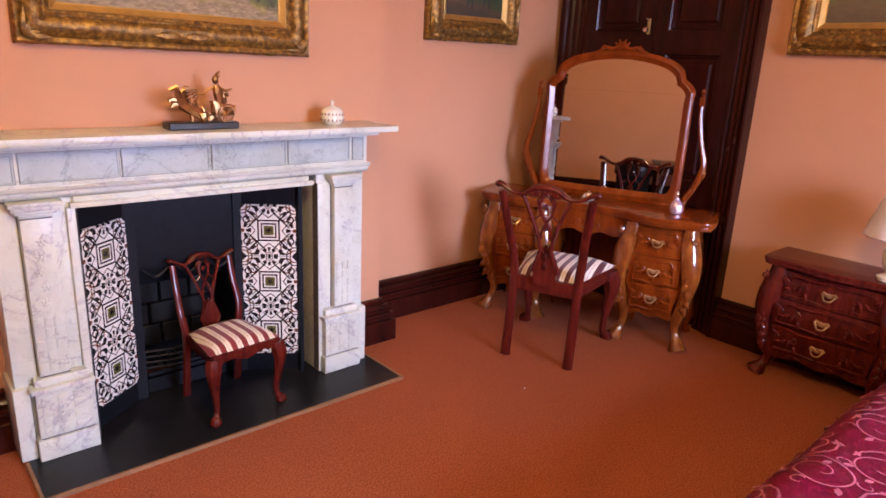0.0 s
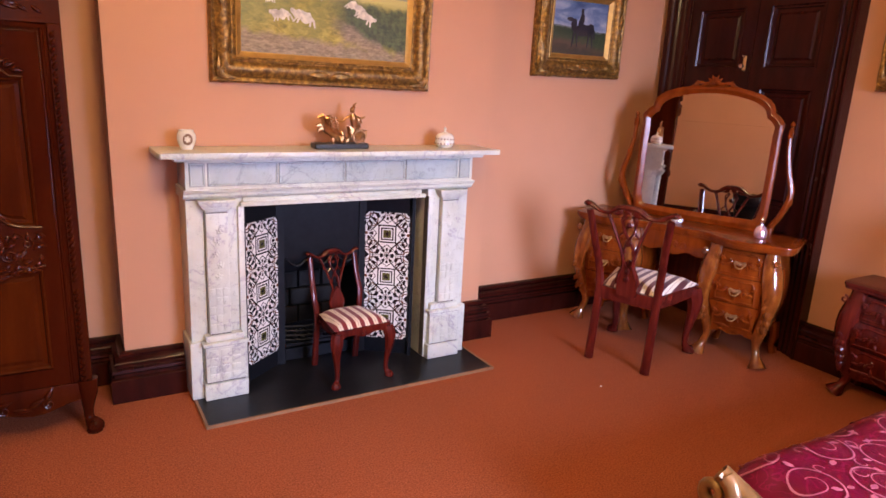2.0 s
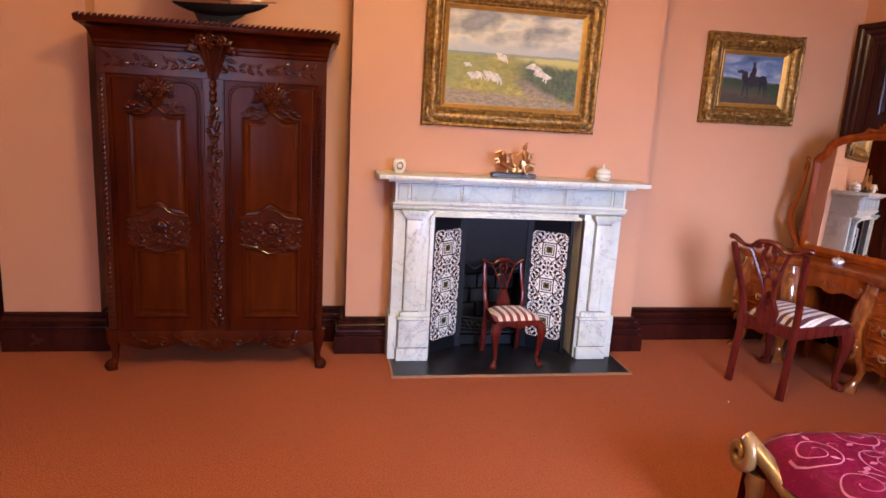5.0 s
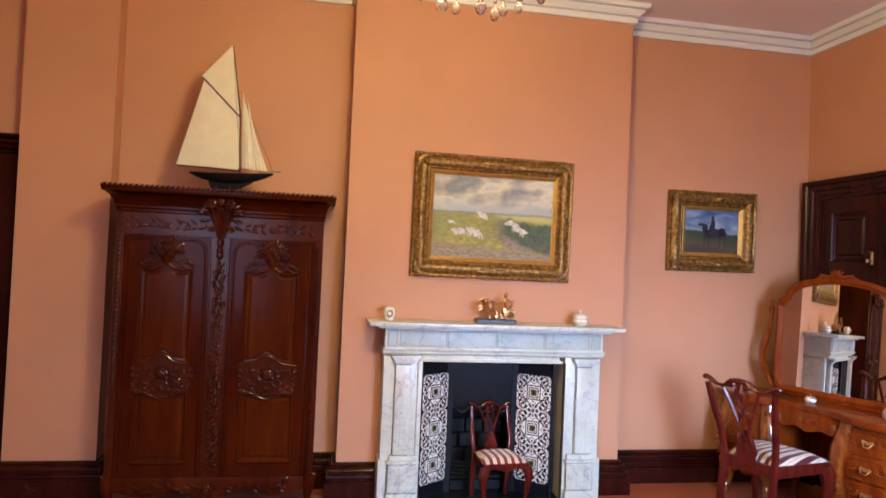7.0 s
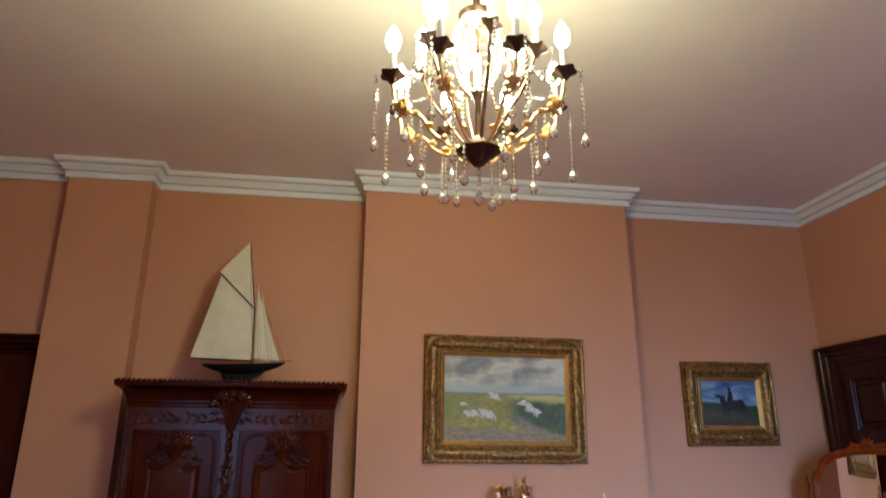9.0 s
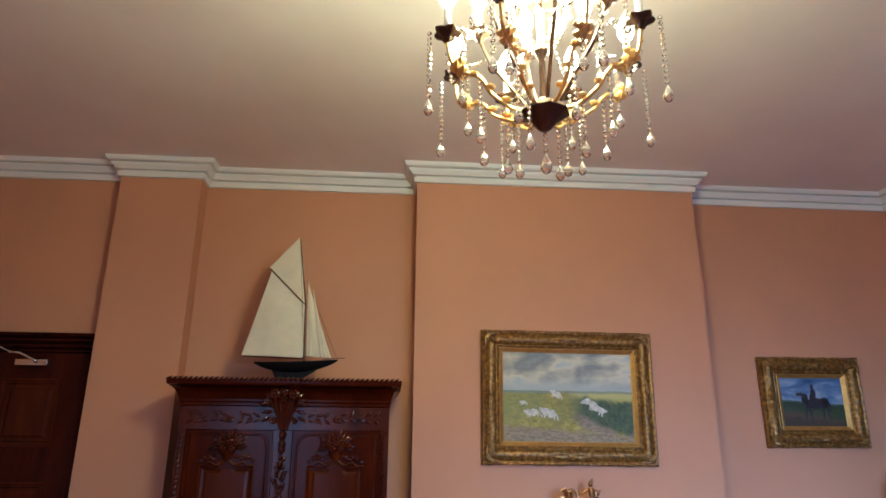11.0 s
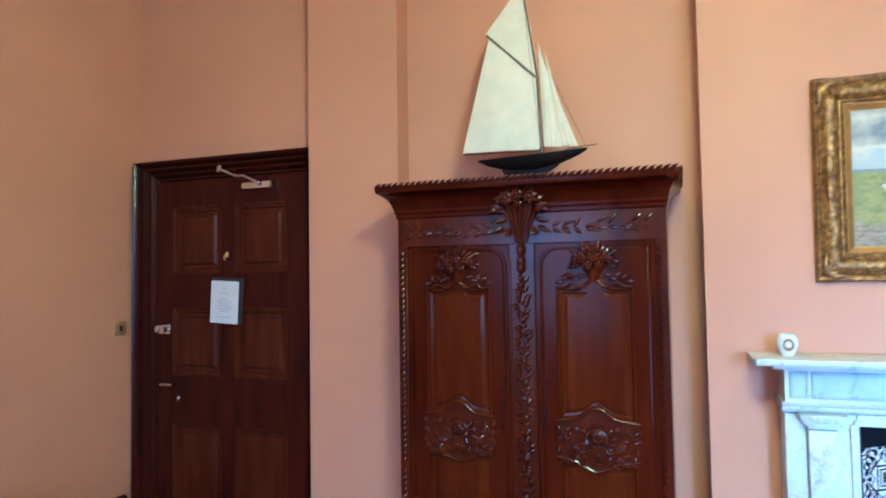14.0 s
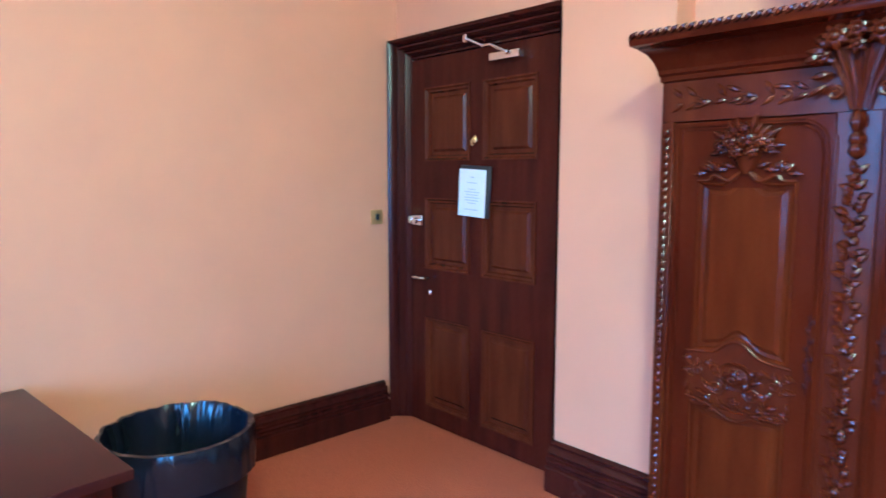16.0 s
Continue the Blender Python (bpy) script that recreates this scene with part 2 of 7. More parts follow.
def sweep(bm, path, profile, closed=False):
    """A moulding along a level path with mitred corners. Profile: (out, z), out to the left of the path."""
    n = len(path)
    P = [Vector(p) for p in path]
    loops = []
    for i, p in enumerate(P):
        a = (P[i] - P[i - 1]).normalized() if (i or closed) else None
        b = (P[(i + 1) % n] - P[i]).normalized() if (i < n - 1 or closed) else None
        a, b = a or b, b or a
        na, nb = Vector((-a.y, a.x)), Vector((-b.y, b.x))
        m = (na + nb).normalized()
        m /= max(0.2, m.dot(na))
        loops.append([(p.x + m.x * o, p.y + m.y * o, z) for o, z in profile])
    if closed:
        loops.append(loops[0])
    made = rings(bm, loops, caps=not closed)
    bmesh.ops.recalc_face_normals(bm, faces=bm.faces)
    return made


def solid(name, x0, x1, y0, y1, z0, z1, material, kind="structure", label=""):
    return part(name, box(bmesh.new(), x0, x1, y0, y1, z0, z1), material, label=label, kind=kind, smooth=False)


# ---- the room ----
T = 0.30
DX0, DX1, DZ = -3.22, -2.13, 2.175      # the way out, in the north wall
CY0, CY1, CZ = 1.86, 2.90, 2.215       # the cupboard doorway, in the east wall
FX0, FX1, FZ = 0.535, 1.465, 0.945    # fireplace opening

solid("floor", XW - T, XE + T, YS - T, YN + T + 0.5, -0.12, 0.0, M_CARPET, label="rust orange fitted carpet floor")
solid("ceiling", XW - T, XE + T, YS - T, YN + T + 0.5, CEIL, CEIL + 0.15, M_CEIL, label="plain cream painted ceiling")


def wall_with_hole(name, x0, x1, y0, y1, holes, along="x", label=""):
    """A wall with holes [(a, b, z0, z1)] along x or y."""
    bm = bmesh.new()
    edges = sorted({x0 if along == "x" else y0, x1 if along == "x" else y1, *[h[0] for h in holes], *[h[1] for h in holes]})
    for a, b in zip(edges, edges[1:]):
        m = (a + b) / 2
        cut = [(h[2], h[3]) for h in holes if h[0] < m < h[1]]
        spans, z = [], 0.0
        for c in cut:
            spans.append((z, c[0]))
            z = c[1]
        spans.append((z, CEIL))
        for lo, hi in spans:
            if hi - lo > 0.001:
                box(bm, *((a, b, y0, y1) if along == "x" else (x0, x1, a, b)), lo, hi)
    bmesh.ops.remove_doubles(bm, verts=bm.verts, dist=1e-5)
    return part(name, bm, M_WALL, smooth=False, label=label, kind="structure")


wall_with_hole("wall_north", XW - T, XE + T, YN, YN + T, [(DX0, DX1, 0, DZ), (FX0 - 0.03, FX1 + 0.03, 0, 1.1)], label="salmon painted plaster wall with alcoves")
wall_with_hole("wall_recess", XW, PIL0, YD, YN, [(DX0 - 0.06, PIL0 - 0.004, 0, DZ + 0.06)], label="salmon painted plaster wall round the door")
wall_with_hole("wall_south", XW - T, XE + T, YS - T, YS, [(a, b, WZ0, WZ1) for a, b in WIN], label="unseen salmon painted plaster wall with assumed sash windows")
wall_with_hole("wall_east", XE, XE + T, YS, YN, [(CY0, CY1, 0, CZ)], "y", label="salmon painted plaster wall with a cupboard doorway")
wall_with_hole("wall_west", XW - T, XW, YS, YN, [], "y", label="plain salmon painted plaster wall")
solid("wall_pilaster", PIL0, PIL1, YP, YN, 0, CEIL, M_WALL, label="salmon painted wall pier beside the door")
bm = bmesh.new()
box(bm, BR0, FX0 - 0.03, YB, YN, 0, CEIL)
box(bm, FX1 + 0.03, BR1, YB, YN, 0, CEIL)
box(bm, FX0 - 0.03, FX1 + 0.03, YB, YN, 1.1, CEIL)
bmesh.ops.remove_doubles(bm, verts=bm.verts, dist=1e-5)
part("chimney_breast", bm, M_WALL, smooth=False, label="salmon painted chimney breast", kind="structure")

RIM = [(XE, YN), (BR1, YN), (BR1, YB), (BR0, YB), (BR0, YN), (PIL1, YN), (PIL1, YP), (PIL0, YP), (PIL0, YD), (XW, YD), (XW, YS), (XE, YS)]
CORNICE = [(0, 3.40), (0.022, 3.40), (0.024, 3.436), (0.008, 3.439), (0.008, 3.448), (0.038, 3.451), (0.044, 3.464), (0.062, 3.480), (0.064, 3.486), (0.048, 3.488), (0.048, 3.496), (0.080, 3.499), (0.090, 3.512), (0.092, CEIL), (0, CEIL)]


def swept(path, profile, closed=False):
    bm = bmesh.new()
    sweep(bm, path, profile, closed)
    return bm


part("cornice", swept(RIM, CORNICE, True), M_WHITE, label="white painted moulded plaster cornice", kind="structure")
SKIRT = [(q[0] * 1.3, q[1] * 0.92) for q in [(0, 0), (0.055, 0), (0.055, 0.125), (0.050, 0.132), (0.042, 0.135), (0.042, 0.150), (0.050, 0.160), (0.048, 0.175), (0.036, 0.182), (0.036, 0.198), (0.040, 0.206), (0.034, 0.222), (0.020, 0.232), (0.022, 0.245), (0.012, 0.256), (0, 0.256)]]
for run in ([(XE, YN), (BR1, YN), (BR1, YB), (1.79, YB)], [(0.265, YB), (BR0, YB), (BR0, YN), (PIL1, YN), (PIL1, YP), (PIL0 - 0.0, YP)], [(XW, YD - 0.13), (XW, YS), (XE, YS), (XE, CY0 - 0.12)]):
    part("baseboard", swept(run, SKIRT), M_TRIM, label="tall dark mahogany moulded skirting board", kind="structure")


# ---- more mesh helpers ----
def leaf(bm, x, y, z, ang, L, W, H, n=6):
    """A pointed leaf lying on a face that looks along -y; ang in degrees in the xz plane."""
    a = radians(ang)
    u, w = Vector((math.cos(a), 0, math.sin(a))), Vector((-math.sin(a), 0, math.cos(a)))
    loops = []
    for k in range(6):
        t = k / 5
        r = max(0.04, math.sin(math.pi * t ** 0.8))
        lift = -H * 0.9 * math.sin(math.pi * t * 0.8)
        c = Vector((x, y, z)) + u * (L * t) + Vector((0, lift * 0.5, 0))
        loops.append([c + w * (W * 0.5 * r * math.cos(q)) + Vector((0, H * r * math.sin(q), 0)) for q in (2 * math.pi * i / n for i in range(n))])
    rings(bm, loops)


def ball(bm, x, y, z, rx, ry=None, rz=None, n=8):
    ry, rz = ry or rx, rz or rx
    lathe(bm, [(math.sin(math.pi * k / 6), -math.cos(math.pi * k / 6)) for k in range(7)], n, turn=Matrix.Diagonal((rx, ry, rz)), at=(x, y, z))


def curl(bm, x, y, z, r, ang, turns=1.4, thick=0.008, hand=1, tail=0.0):
    """A spiral scroll on a face that looks along -y, ending in a tail towards ang."""
    pts, rad = [], []
    steps = int(12 * turns)
    for k in range(steps + 1):
        t = k / steps
        a = radians(ang) + hand * 2 * math.pi * turns * (1 - t)
        q = r * (0.16 + 0.84 * t)
        pts.append((x + q * math.cos(a), y - thick * 0.4 * (1 - t), z + q * math.sin(a)))
        rad.append(thick * (0.55 + 0.45 * t))
    if tail:
        a = radians(ang)
        tx, tz = -hand * math.sin(a), hand * math.cos(a)
        for k in (1, 2, 3):
            pts.append((pts[steps][0] + hand * 0 - tx * 0 + (-tx if hand > 0 else -tx) * -tail * k / 3 * (1 if hand > 0 else 1), y, pts[steps][2] + tz * tail * k / 3))
            rad.append(thick * (1 - 0.28 * k))
    tube(bm, pts, rad, 6)


def flower(bm, x, y, z, r, petals=6, h=0.012):
    for k in range(petals):
        leaf(bm, x, y, z, 360 * k / petals + 20, r, r * 0.7, h)
    ball(bm, x, y - h, z, r * 0.28)


def spray(bm, x, y, z, w, h, rnd, n=7, up=1):
    """A fan of carved leaves with scrolls at its sides."""
    for k in range(n):
        a = 90 * up + (k - (n - 1) / 2) * (150 / n)
        L = h * (0.75 + 0.35 * rnd.random()) * (1 - 0.25 * abs(k - (n - 1) / 2) / n)
        leaf(bm, x + 0.2 * w * math.cos(radians(a)), y, z, a, L, h * 0.3, 0.014)
    for s in (-1, 1):
        curl(bm, x + s * w * 0.36, y, z + up * h * 0.15, w * 0.13, 90 + s * 90, 1.3, 0.007, s)
    ball(bm, x, y - 0.012, z, w * 0.07)


def panel_leaf(name, at, w, h, t, rects, material, parent, label="", field=0.012, mould=0.022, ridge=0.006, inner=None):
    """A framed and panelled leaf, its face towards -y, its lower left corner at the origin. rects: (x0, x1, z0, z1)."""
    bm = bmesh.new()
    xs = sorted({0, w, *[v for r in rects for v in r[:2]]})
    zs = sorted({0, h, *[v for r in rects for v in r[2:]]})
    for a, b in zip(xs, xs[1:]):
        run = None
        for c, d in zip(zs, zs[1:]):
            inside = any(r[0] < (a + b) / 2 < r[1] and r[2] < (c + d) / 2 < r[3] for r in rects)
            if not inside:
                box(bm, a, b, 0, t, c, d)
    bmesh.ops.remove_doubles(bm, verts=bm.verts, dist=1e-5)
    leaf_ob = part(name, bm, material, parent, label, False, at)
    for x0, x1, z0, z1 in rects:
        bm = bmesh.new()
        steps = [(0, -ridge), (mould * 0.25, -ridge), (mould * 0.5, 0.002), (mould * 0.8, 0.004), (mould, field), (mould + 0.02, field), (mould + 0.034, field * 0.35)]
        loops = [[(x0 + d, y, z0 + d), (x1 - d, y, z0 + d), (x1 - d, y, z1 - d), (x0 + d, y, z1 - d)] for d, y in steps]
        made = rings(bm, loops, caps=False)
        bm.faces.new(made[-1])
        back = [bm.verts.new((x, t * 0.7, z)) for x, z in ((x0, z0), (x1, z0), (x1, z1), (x0, z1))]
        bm.faces.new(back[::-1])
        for i in range(4):
            j = (i + 1) % 4
            bm.faces.new((back[i], back[j], made[0][j], made[0][i]))
        bmesh.ops.recalc_face_normals(bm, faces=bm.faces)
        part("panel", bm, inner or material, leaf_ob, smooth=False)
    return leaf_ob


def mitred(bm, x0, x1, z1, profile, z0=0.0):
    """A casing round a doorway: up, across and down. Profile: (out from the opening, towards -y)."""
    loops = []
    for sx, sz, px, pz in ((-1, 0, x0, z0), (-1, 1, x0, z1), (1, 1, x1, z1), (1, 0, x1, z0)):
        loops.append([(px + sx * o, -d, pz + sz * o) for o, d in profile])
    rings(bm, loops)
    bmesh.ops.recalc_face_normals(bm, faces=bm.faces)
    return bm


# ---- doorways ----
CASING = [(0, 0), (0, 0.04), (0.012, 0.055), (0.02, 0.055), (0.024, 0.045), (0.032, 0.058), (0.045, 0.075), (0.052, 0.075), (0.055, 0.066), (0.064, 0.085), (0.076, 0.105), (0.084, 0.105), (0.087, 0.095), (0.095, 0.118), (0.105, 0.14), (0.118, 0.15), (0.12, 0)]

# the way out, in the recess
bm = mitred(bmesh.new(), DX0, DX1 + 0.045, DZ, [(o, d * 1.1) for o, d in CASING])
for v in bm.verts:
    v.co.x = min(v.co.x, PIL0 - 0.002)
part("trim", bm, M_TRIM, None, "deep fluted dark mahogany door casing", at=pose(0, YD + 0.06, 0), kind="structure")
door = panel_leaf("door_1", pose(DX0 + 0.004, YD - 0.012, 0.008), DX1 - DX0 + 0.03, DZ - 0.01, 0.045,
                  [(0.12, 0.49, 1.58, 2.00), (0.585, 0.955, 1.58, 2.00), (0.12, 0.49, 0.95, 1.37), (0.585, 0.955, 0.95, 1.37), (0.12, 0.49, 0.11, 0.66), (0.585, 0.955, 0.11, 0.66)],
                  M_DOOR, None, "closed six-panel polished mahogany door", 0.020, 0.034, 0.010, inner=M_DOOR_FIELD)
tagged(door, kind="structure")
solid("door_lining", DX0 - 0.05, DX1 + 0.08, YD + 0.045, YN + 0.09, 0, DZ + 0.05, M_TRIM, label="dark wood backing behind the door")

closer = thing("door_closer", pose(DX0 + 0.655, YD - 0.022, 2.105), "chrome overhead door closer with a folding arm", "door closer")
b = bmesh.new()
box(b, 0.02, 0.22, -0.045, 0, -0.018, 0.02, 0.006, 2)
part("body", b, M_CHROME, closer)
b = bmesh.new()
tube(b, [(0.15, -0.05, 0.01), (0.06, -0.075, 0.055), (-0.015, -0.055, 0.062)], 0.007, 8)
tube(b, [(-0.015, -0.055, 0.062), (-0.10, -0.09, 0.105)], 0.006, 8)
ball(b, 0.15, -0.05, 0.01, 0.014)
ball(b, -0.015, -0.055, 0.062, 0.011)
part("arm", b, M_CHROME, closer, "thin chrome folding arm")
b = bmesh.new()
box(b, -0.115, -0.09, -0.10, -0.07, 0.085, 0.125, 0.004)
part("bracket", b, M_CHROME, closer, "chrome bracket on the door head")

lock = thing("door_lock", pose(DX0 + 0.085, YD - 0.021, 1.245), "polished chrome night latch on the door", "lock")
b = bmesh.new()
box(b, -0.045, 0.045, -0.03, 0, -0.03, 0.03, 0.004)
part("case", b, M_CHROME, lock)
b = bmesh.new()
lathe(b, [(0, -0.022), (0.012, -0.02), (0.018, -0.006), (0.009, 0), (0.008, 0.015)], 14, (0.022, -0.044, 0), turn=Matrix.Rotation(radians(-90), 3, "X"))
part("knob", b, M_CHROME, lock)
b = bmesh.new()
box(b, -0.075, -0.047, -0.03, 0, -0.022, 0.022, 0.003)
part("keeper", b, M_CHROME, lock)

handle = thing("door_handle", pose(DX0 + 0.125, YD - 0.021, 0.875), "small brass lever handle with a keyhole plate", "door handle")
b = bmesh.new()
tube(b, [(-0.06, -0.045, 0.03), (-0.02, -0.05, 0.034), (0.02, -0.05, 0.032), (0.035, -0.03, 0.03), (0.035, 0, 0.03)], [0.006, 0.008, 0.008, 0.008, 0.01], 8)
part("lever", b, M_CHROME, handle)
b = bmesh.new()
ball(b, 0.05, -0.006, -0.055, 0.014, 0.006, 0.018)
part("escutcheon", b, M_CHROME, handle)

spy = thing("coat_hook", pose(DX0 + 0.537, YD - 0.021, 1.69), "small brass coat hook on the door rail", "coat hook")
b = bmesh.new()
tube(b, [(0, 0, 0.02), (0, -0.02, 0.01), (0, -0.028, -0.012), (0, -0.018, -0.02)], [0.006, 0.005, 0.005, 0.007], 8)
part("hook", b, M_BRASS, spy)
b = bmesh.new()
ball(b, 0, -0.002, 0.01, 0.012, 0.005, 0.02)
part("backplate", b, M_BRASS, spy)

for o in (closer, lock, handle, spy):
    o.parent = door
    o.matrix_basis = door.matrix_basis.inverted() @ o.matrix_basis
    del o["category"]
M_PAPER = plain("white_paper", (0.66, 0.65, 0.62), 0.6, vary=0.02)
M_INK = plain("grey_print", (0.42, 0.43, 0.42), 0.7)
M_BLACK = plain("black_plastic", (0.015, 0.014, 0.016), 0.35)
notice = thing("door_notice", pose(DX0 + 0.53, YD - 0.023, 1.42) @ pose(0, 0, 0, 0, 3, 0), "white printed notice in a black holder on the door", "notice")
b = bmesh.new()
box(b, -0.10, 0.125, -0.006, 0, -0.135, 0.14, 0.002)
part("holder", b, M_BLACK, notice)
b = bmesh.new()
box(b, -0.105, 0.095, -0.009, -0.0065, -0.135, 0.12)
part("sheet", b, M_PAPER, notice)
b = bmesh.new()
for k, (wd, zz) in enumerate(((0.03, 0.075), (0.07, 0.045), (0.05, 0.01), (0.11, -0.005), (0.09, -0.02), (0.11, -0.035), (0.1, -0.05), (0.06, -0.065), (0.1, -0.10))):
    box(b, -0.005 - wd / 2, -0.005 + wd / 2, -0.0105, -0.0095, zz, zz + 0.005)
part("print", b, M_INK, notice, "lines of small grey print")

plate = thing("light_switch", pose(XW + 0.001, 2.86, 1.258, 0, 0, 90), "polished brass light switch on the painted wall", "light switch")
b = bmesh.new()
box(b, -0.043, 0.043, -0.007, 0, -0.043, 0.043, 0.003, 2)
part("plate", b, M_BRASS, plate)
b = bmesh.new()
box(b, -0.012, 0.012, -0.016, -0.0075, -0.018, 0.018, 0.003)
part("rocker", b, M_BLACK, plate)

M_PLASTIC = plain("white_plastic", (0.78, 0.77, 0.72), 0.4, vary=0.02)
smoke = thing("smoke_alarm", pose(-2.82, 2.38, CEIL), "round white smoke alarm on the ceiling", "smoke alarm")
b = bmesh.new()
lathe(b, [(0.055, 0), (0.056, -0.012), (0.05, -0.02)], 28)
part("base", b, M_PLASTIC, smoke)
b = bmesh.new()
lathe(b, [(0.048, -0.02), (0.05, -0.03), (0.044, -0.045), (0.025, -0.052), (0, -0.053)], 28)
part("cover", b, M_PLASTIC, smoke)

# the cupboard doorway: face towards -x, so turned by -90
CUP = pose(XE, CY1, 0, 0, 0, -90)
CW = CY1 - CY0
b = mitred(bmesh.new(), 0, CW, CZ, [(o * 1.22, d * 0.55) for o, d in CASING])
part("trim", b, M_TRIM, None, "moulded dark mahogany cupboard door casing", at=CUP, kind="structure")
for k in (0, 1):
    x0 = k * CW / 2
    w2 = CW / 2 - 0.004
    d2 = panel_leaf("door_2" if k == 0 else "door_3", CUP @ pose(x0 + 0.002, -0.001, 0.01), w2, CZ - 0.014, 0.04,
                    [(0.085, w2 - 0.085, 1.72, CZ - 0.12), (0.085, w2 - 0.085, 0.86, 1.60), (0.085, w2 - 0.085, 0.13, 0.74)], M_TRIM, None, "closed dark mahogany cupboard door leaf", 0.018, 0.028, 0.008)
    tagged(d2, kind="structure")
solid("cupboard_back", XE + 0.05, XE + 0.09, CY0 - 0.1, CY1 + 0.1, 0, CZ + 0.1, M_TRIM, label="dark wood cupboard back")
knob = thing("cupboard_knob", CUP @ pose(CW / 2 - 0.045, -0.002, 1.75), "small bright brass cupboard latch", "door latch")
b = bmesh.new()
box(b, -0.011, 0.011, -0.004, 0, -0.035, 0.055, 0.0015)
part("plate", b, M_BRASS, knob)
b = bmesh.new()
lathe(b, [(0, -0.016), (0.014, -0.012), (0.016, 0), (0.007, 0.008), (0.006, 0.024)], 14, (0, -0.026, -0.01), turn=Matrix.Rotation(radians(-90), 3, "X"))
part("knob", b, M_CHROME, knob)
b = bmesh.new()
tube(b, [(0, -0.005, 0.045), (0, -0.012, 0.05), (-0.015, -0.012, 0.055)], 0.004, 6)
part("catch", b, M_CHROME, knob)

# unseen windows behind the camera; the second is only assumed
M_GLASS = bpy.data.materials.new("window_glass")
M_GLASS.use_nodes = True
g = M_GLASS.node_tree.nodes["Principled BSDF"]
g.inputs["Transmission Weight"].default_value, g.inputs["Roughness"].default_value = 1.0, 0.0
for i, (a, c) in enumerate(WIN):
    win = tagged(new("window_%d" % (i + 1)), "unseen white painted wooden sash window", kind="structure")
    b = bmesh.new()
    for x0, x1, z0, z1 in ((a, a + 0.06, WZ0, WZ1), (c - 0.06, c, WZ0, WZ1), (a + 0.06, c - 0.06, WZ1 - 0.06, WZ1), (a + 0.06, c - 0.06, WZ0, WZ0 + 0.08), (a + 0.06, c - 0.06, 1.51, 1.56), ((a + c) / 2 - 0.012, (a + c) / 2 + 0.012, WZ0 + 0.08, 1.51), ((a + c) / 2 - 0.012, (a + c) / 2 + 0.012, 1.56, WZ1 - 0.06)):
        box(b, x0, x1, YS - 0.2, YS - 0.15, z0, z1)
    part("window_frame", b, M_WHITE, win, smooth=False)
    b = bmesh.new()
    box(b, a + 0.05, c - 0.05, YS - 0.178, YS - 0.172, WZ0 + 0.05, WZ1 - 0.05)
    pane = part("pane", b, M_GLASS, win, smooth=False)
    pane.visible_shadow = False
    b = bmesh.new()
    box(b, a - 0.05, c + 0.05, YS - 0.15, YS + 0.06, WZ0 - 0.035, WZ0 - 0.002, 0.006)
    part("window_sill", b, M_WHITE, win)

# ---- fireplace ----
M_GRIME = plain("sooty_joint_filler", (0.10, 0.095, 0.09), 0.8, vary=0.5, scale=60)
fp = thing("fireplace_surround", pose(0, 0, 0), "carved white marble fireplace surround with grey veins", "fireplace")
b = bmesh.new()
prism(b, [(0.165, YB - 0.001), (0.165, 2.575), (0.175, 2.562), (1.90, 2.562), (1.91, 2.575), (1.91, YB - 0.001)], 1.176, 1.202, "z", 0.004)
prism(b, [(0.235, YB - 0.001), (0.235, 2.612), (1.825, 2.612), (1.825, YB - 0.001)], 1.157, 1.1755, "z", 0.005)
part("mantel_shelf", b, M_MARBLE, fp, "thin white marble mantel shelf")
b = bmesh.new()
XA, XB = 0.28, 1.775
prism(b, [(XA, YB - 0.001), (XA, 2.64), (XB, 2.64), (XB, YB - 0.001)], 1.03, 1.1565, "z")
bmesh.ops.recalc_face_normals(b, faces=b.faces)
# darker, bluer copy of the marble: the shelf's skylit shade painted on the panels
M_SHADED_MARBLE = M_MARBLE.copy()
M_SHADED_MARBLE.name = "shelf_shaded_marble"
for nd in M_SHADED_MARBLE.node_tree.nodes:
    if nd.bl_idname == "ShaderNodeValToRGB" and len(nd.color_ramp.elements) == 3:
        for e, c in zip(nd.color_ramp.elements, ((0.28, 0.33, 0.33), (0.38, 0.45, 0.44), (0.44, 0.52, 0.50))):
            e.color = (*c, 1)
frieze = part("frieze", b, M_MARBLE, fp, "marble frieze with sunk panels coloured for the shelf's shade")
for x0, x1 in ((0.297, 0.362), (0.375, 0.690), (0.697, 1.024), (1.031, 1.358), (1.365, 1.680), (1.693, 1.758)):
    b = bmesh.new()
    loops = [[(x0 + d, y, 1.045 + d), (x1 - d, y, 1.045 + d), (x1 - d, y, 1.148 - d), (x0 + d, y, 1.148 - d)] for d, y in ((0, 2.6405), (0.0015, 2.634), (0.006, 2.634), (0.009, 2.638))]
    m = rings(b, loops, caps=False)
    b.faces.new(m[-1])
    bmesh.ops.recalc_face_normals(b, faces=b.faces)
    part("frieze_panel", b, M_SHADED_MARBLE, frieze, "veined marble panel with the shelf's blue-grey shade in its colour", smooth=False)
    b = bmesh.new()
    for q in ((x0 - 0.0015, x0, 1.044, 1.149), (x1, x1 + 0.0015, 1.044, 1.149), (x0, x1, 1.0438, 1.045), (x0, x1, 1.148, 1.1492)):
        box(b, q[0], q[1], 2.6385, 2.6396, q[2], q[3])
    part("sooty_joint", b, M_GRIME, frieze, "dark grimy joint round the panel", smooth=False)
b = bmesh.new()
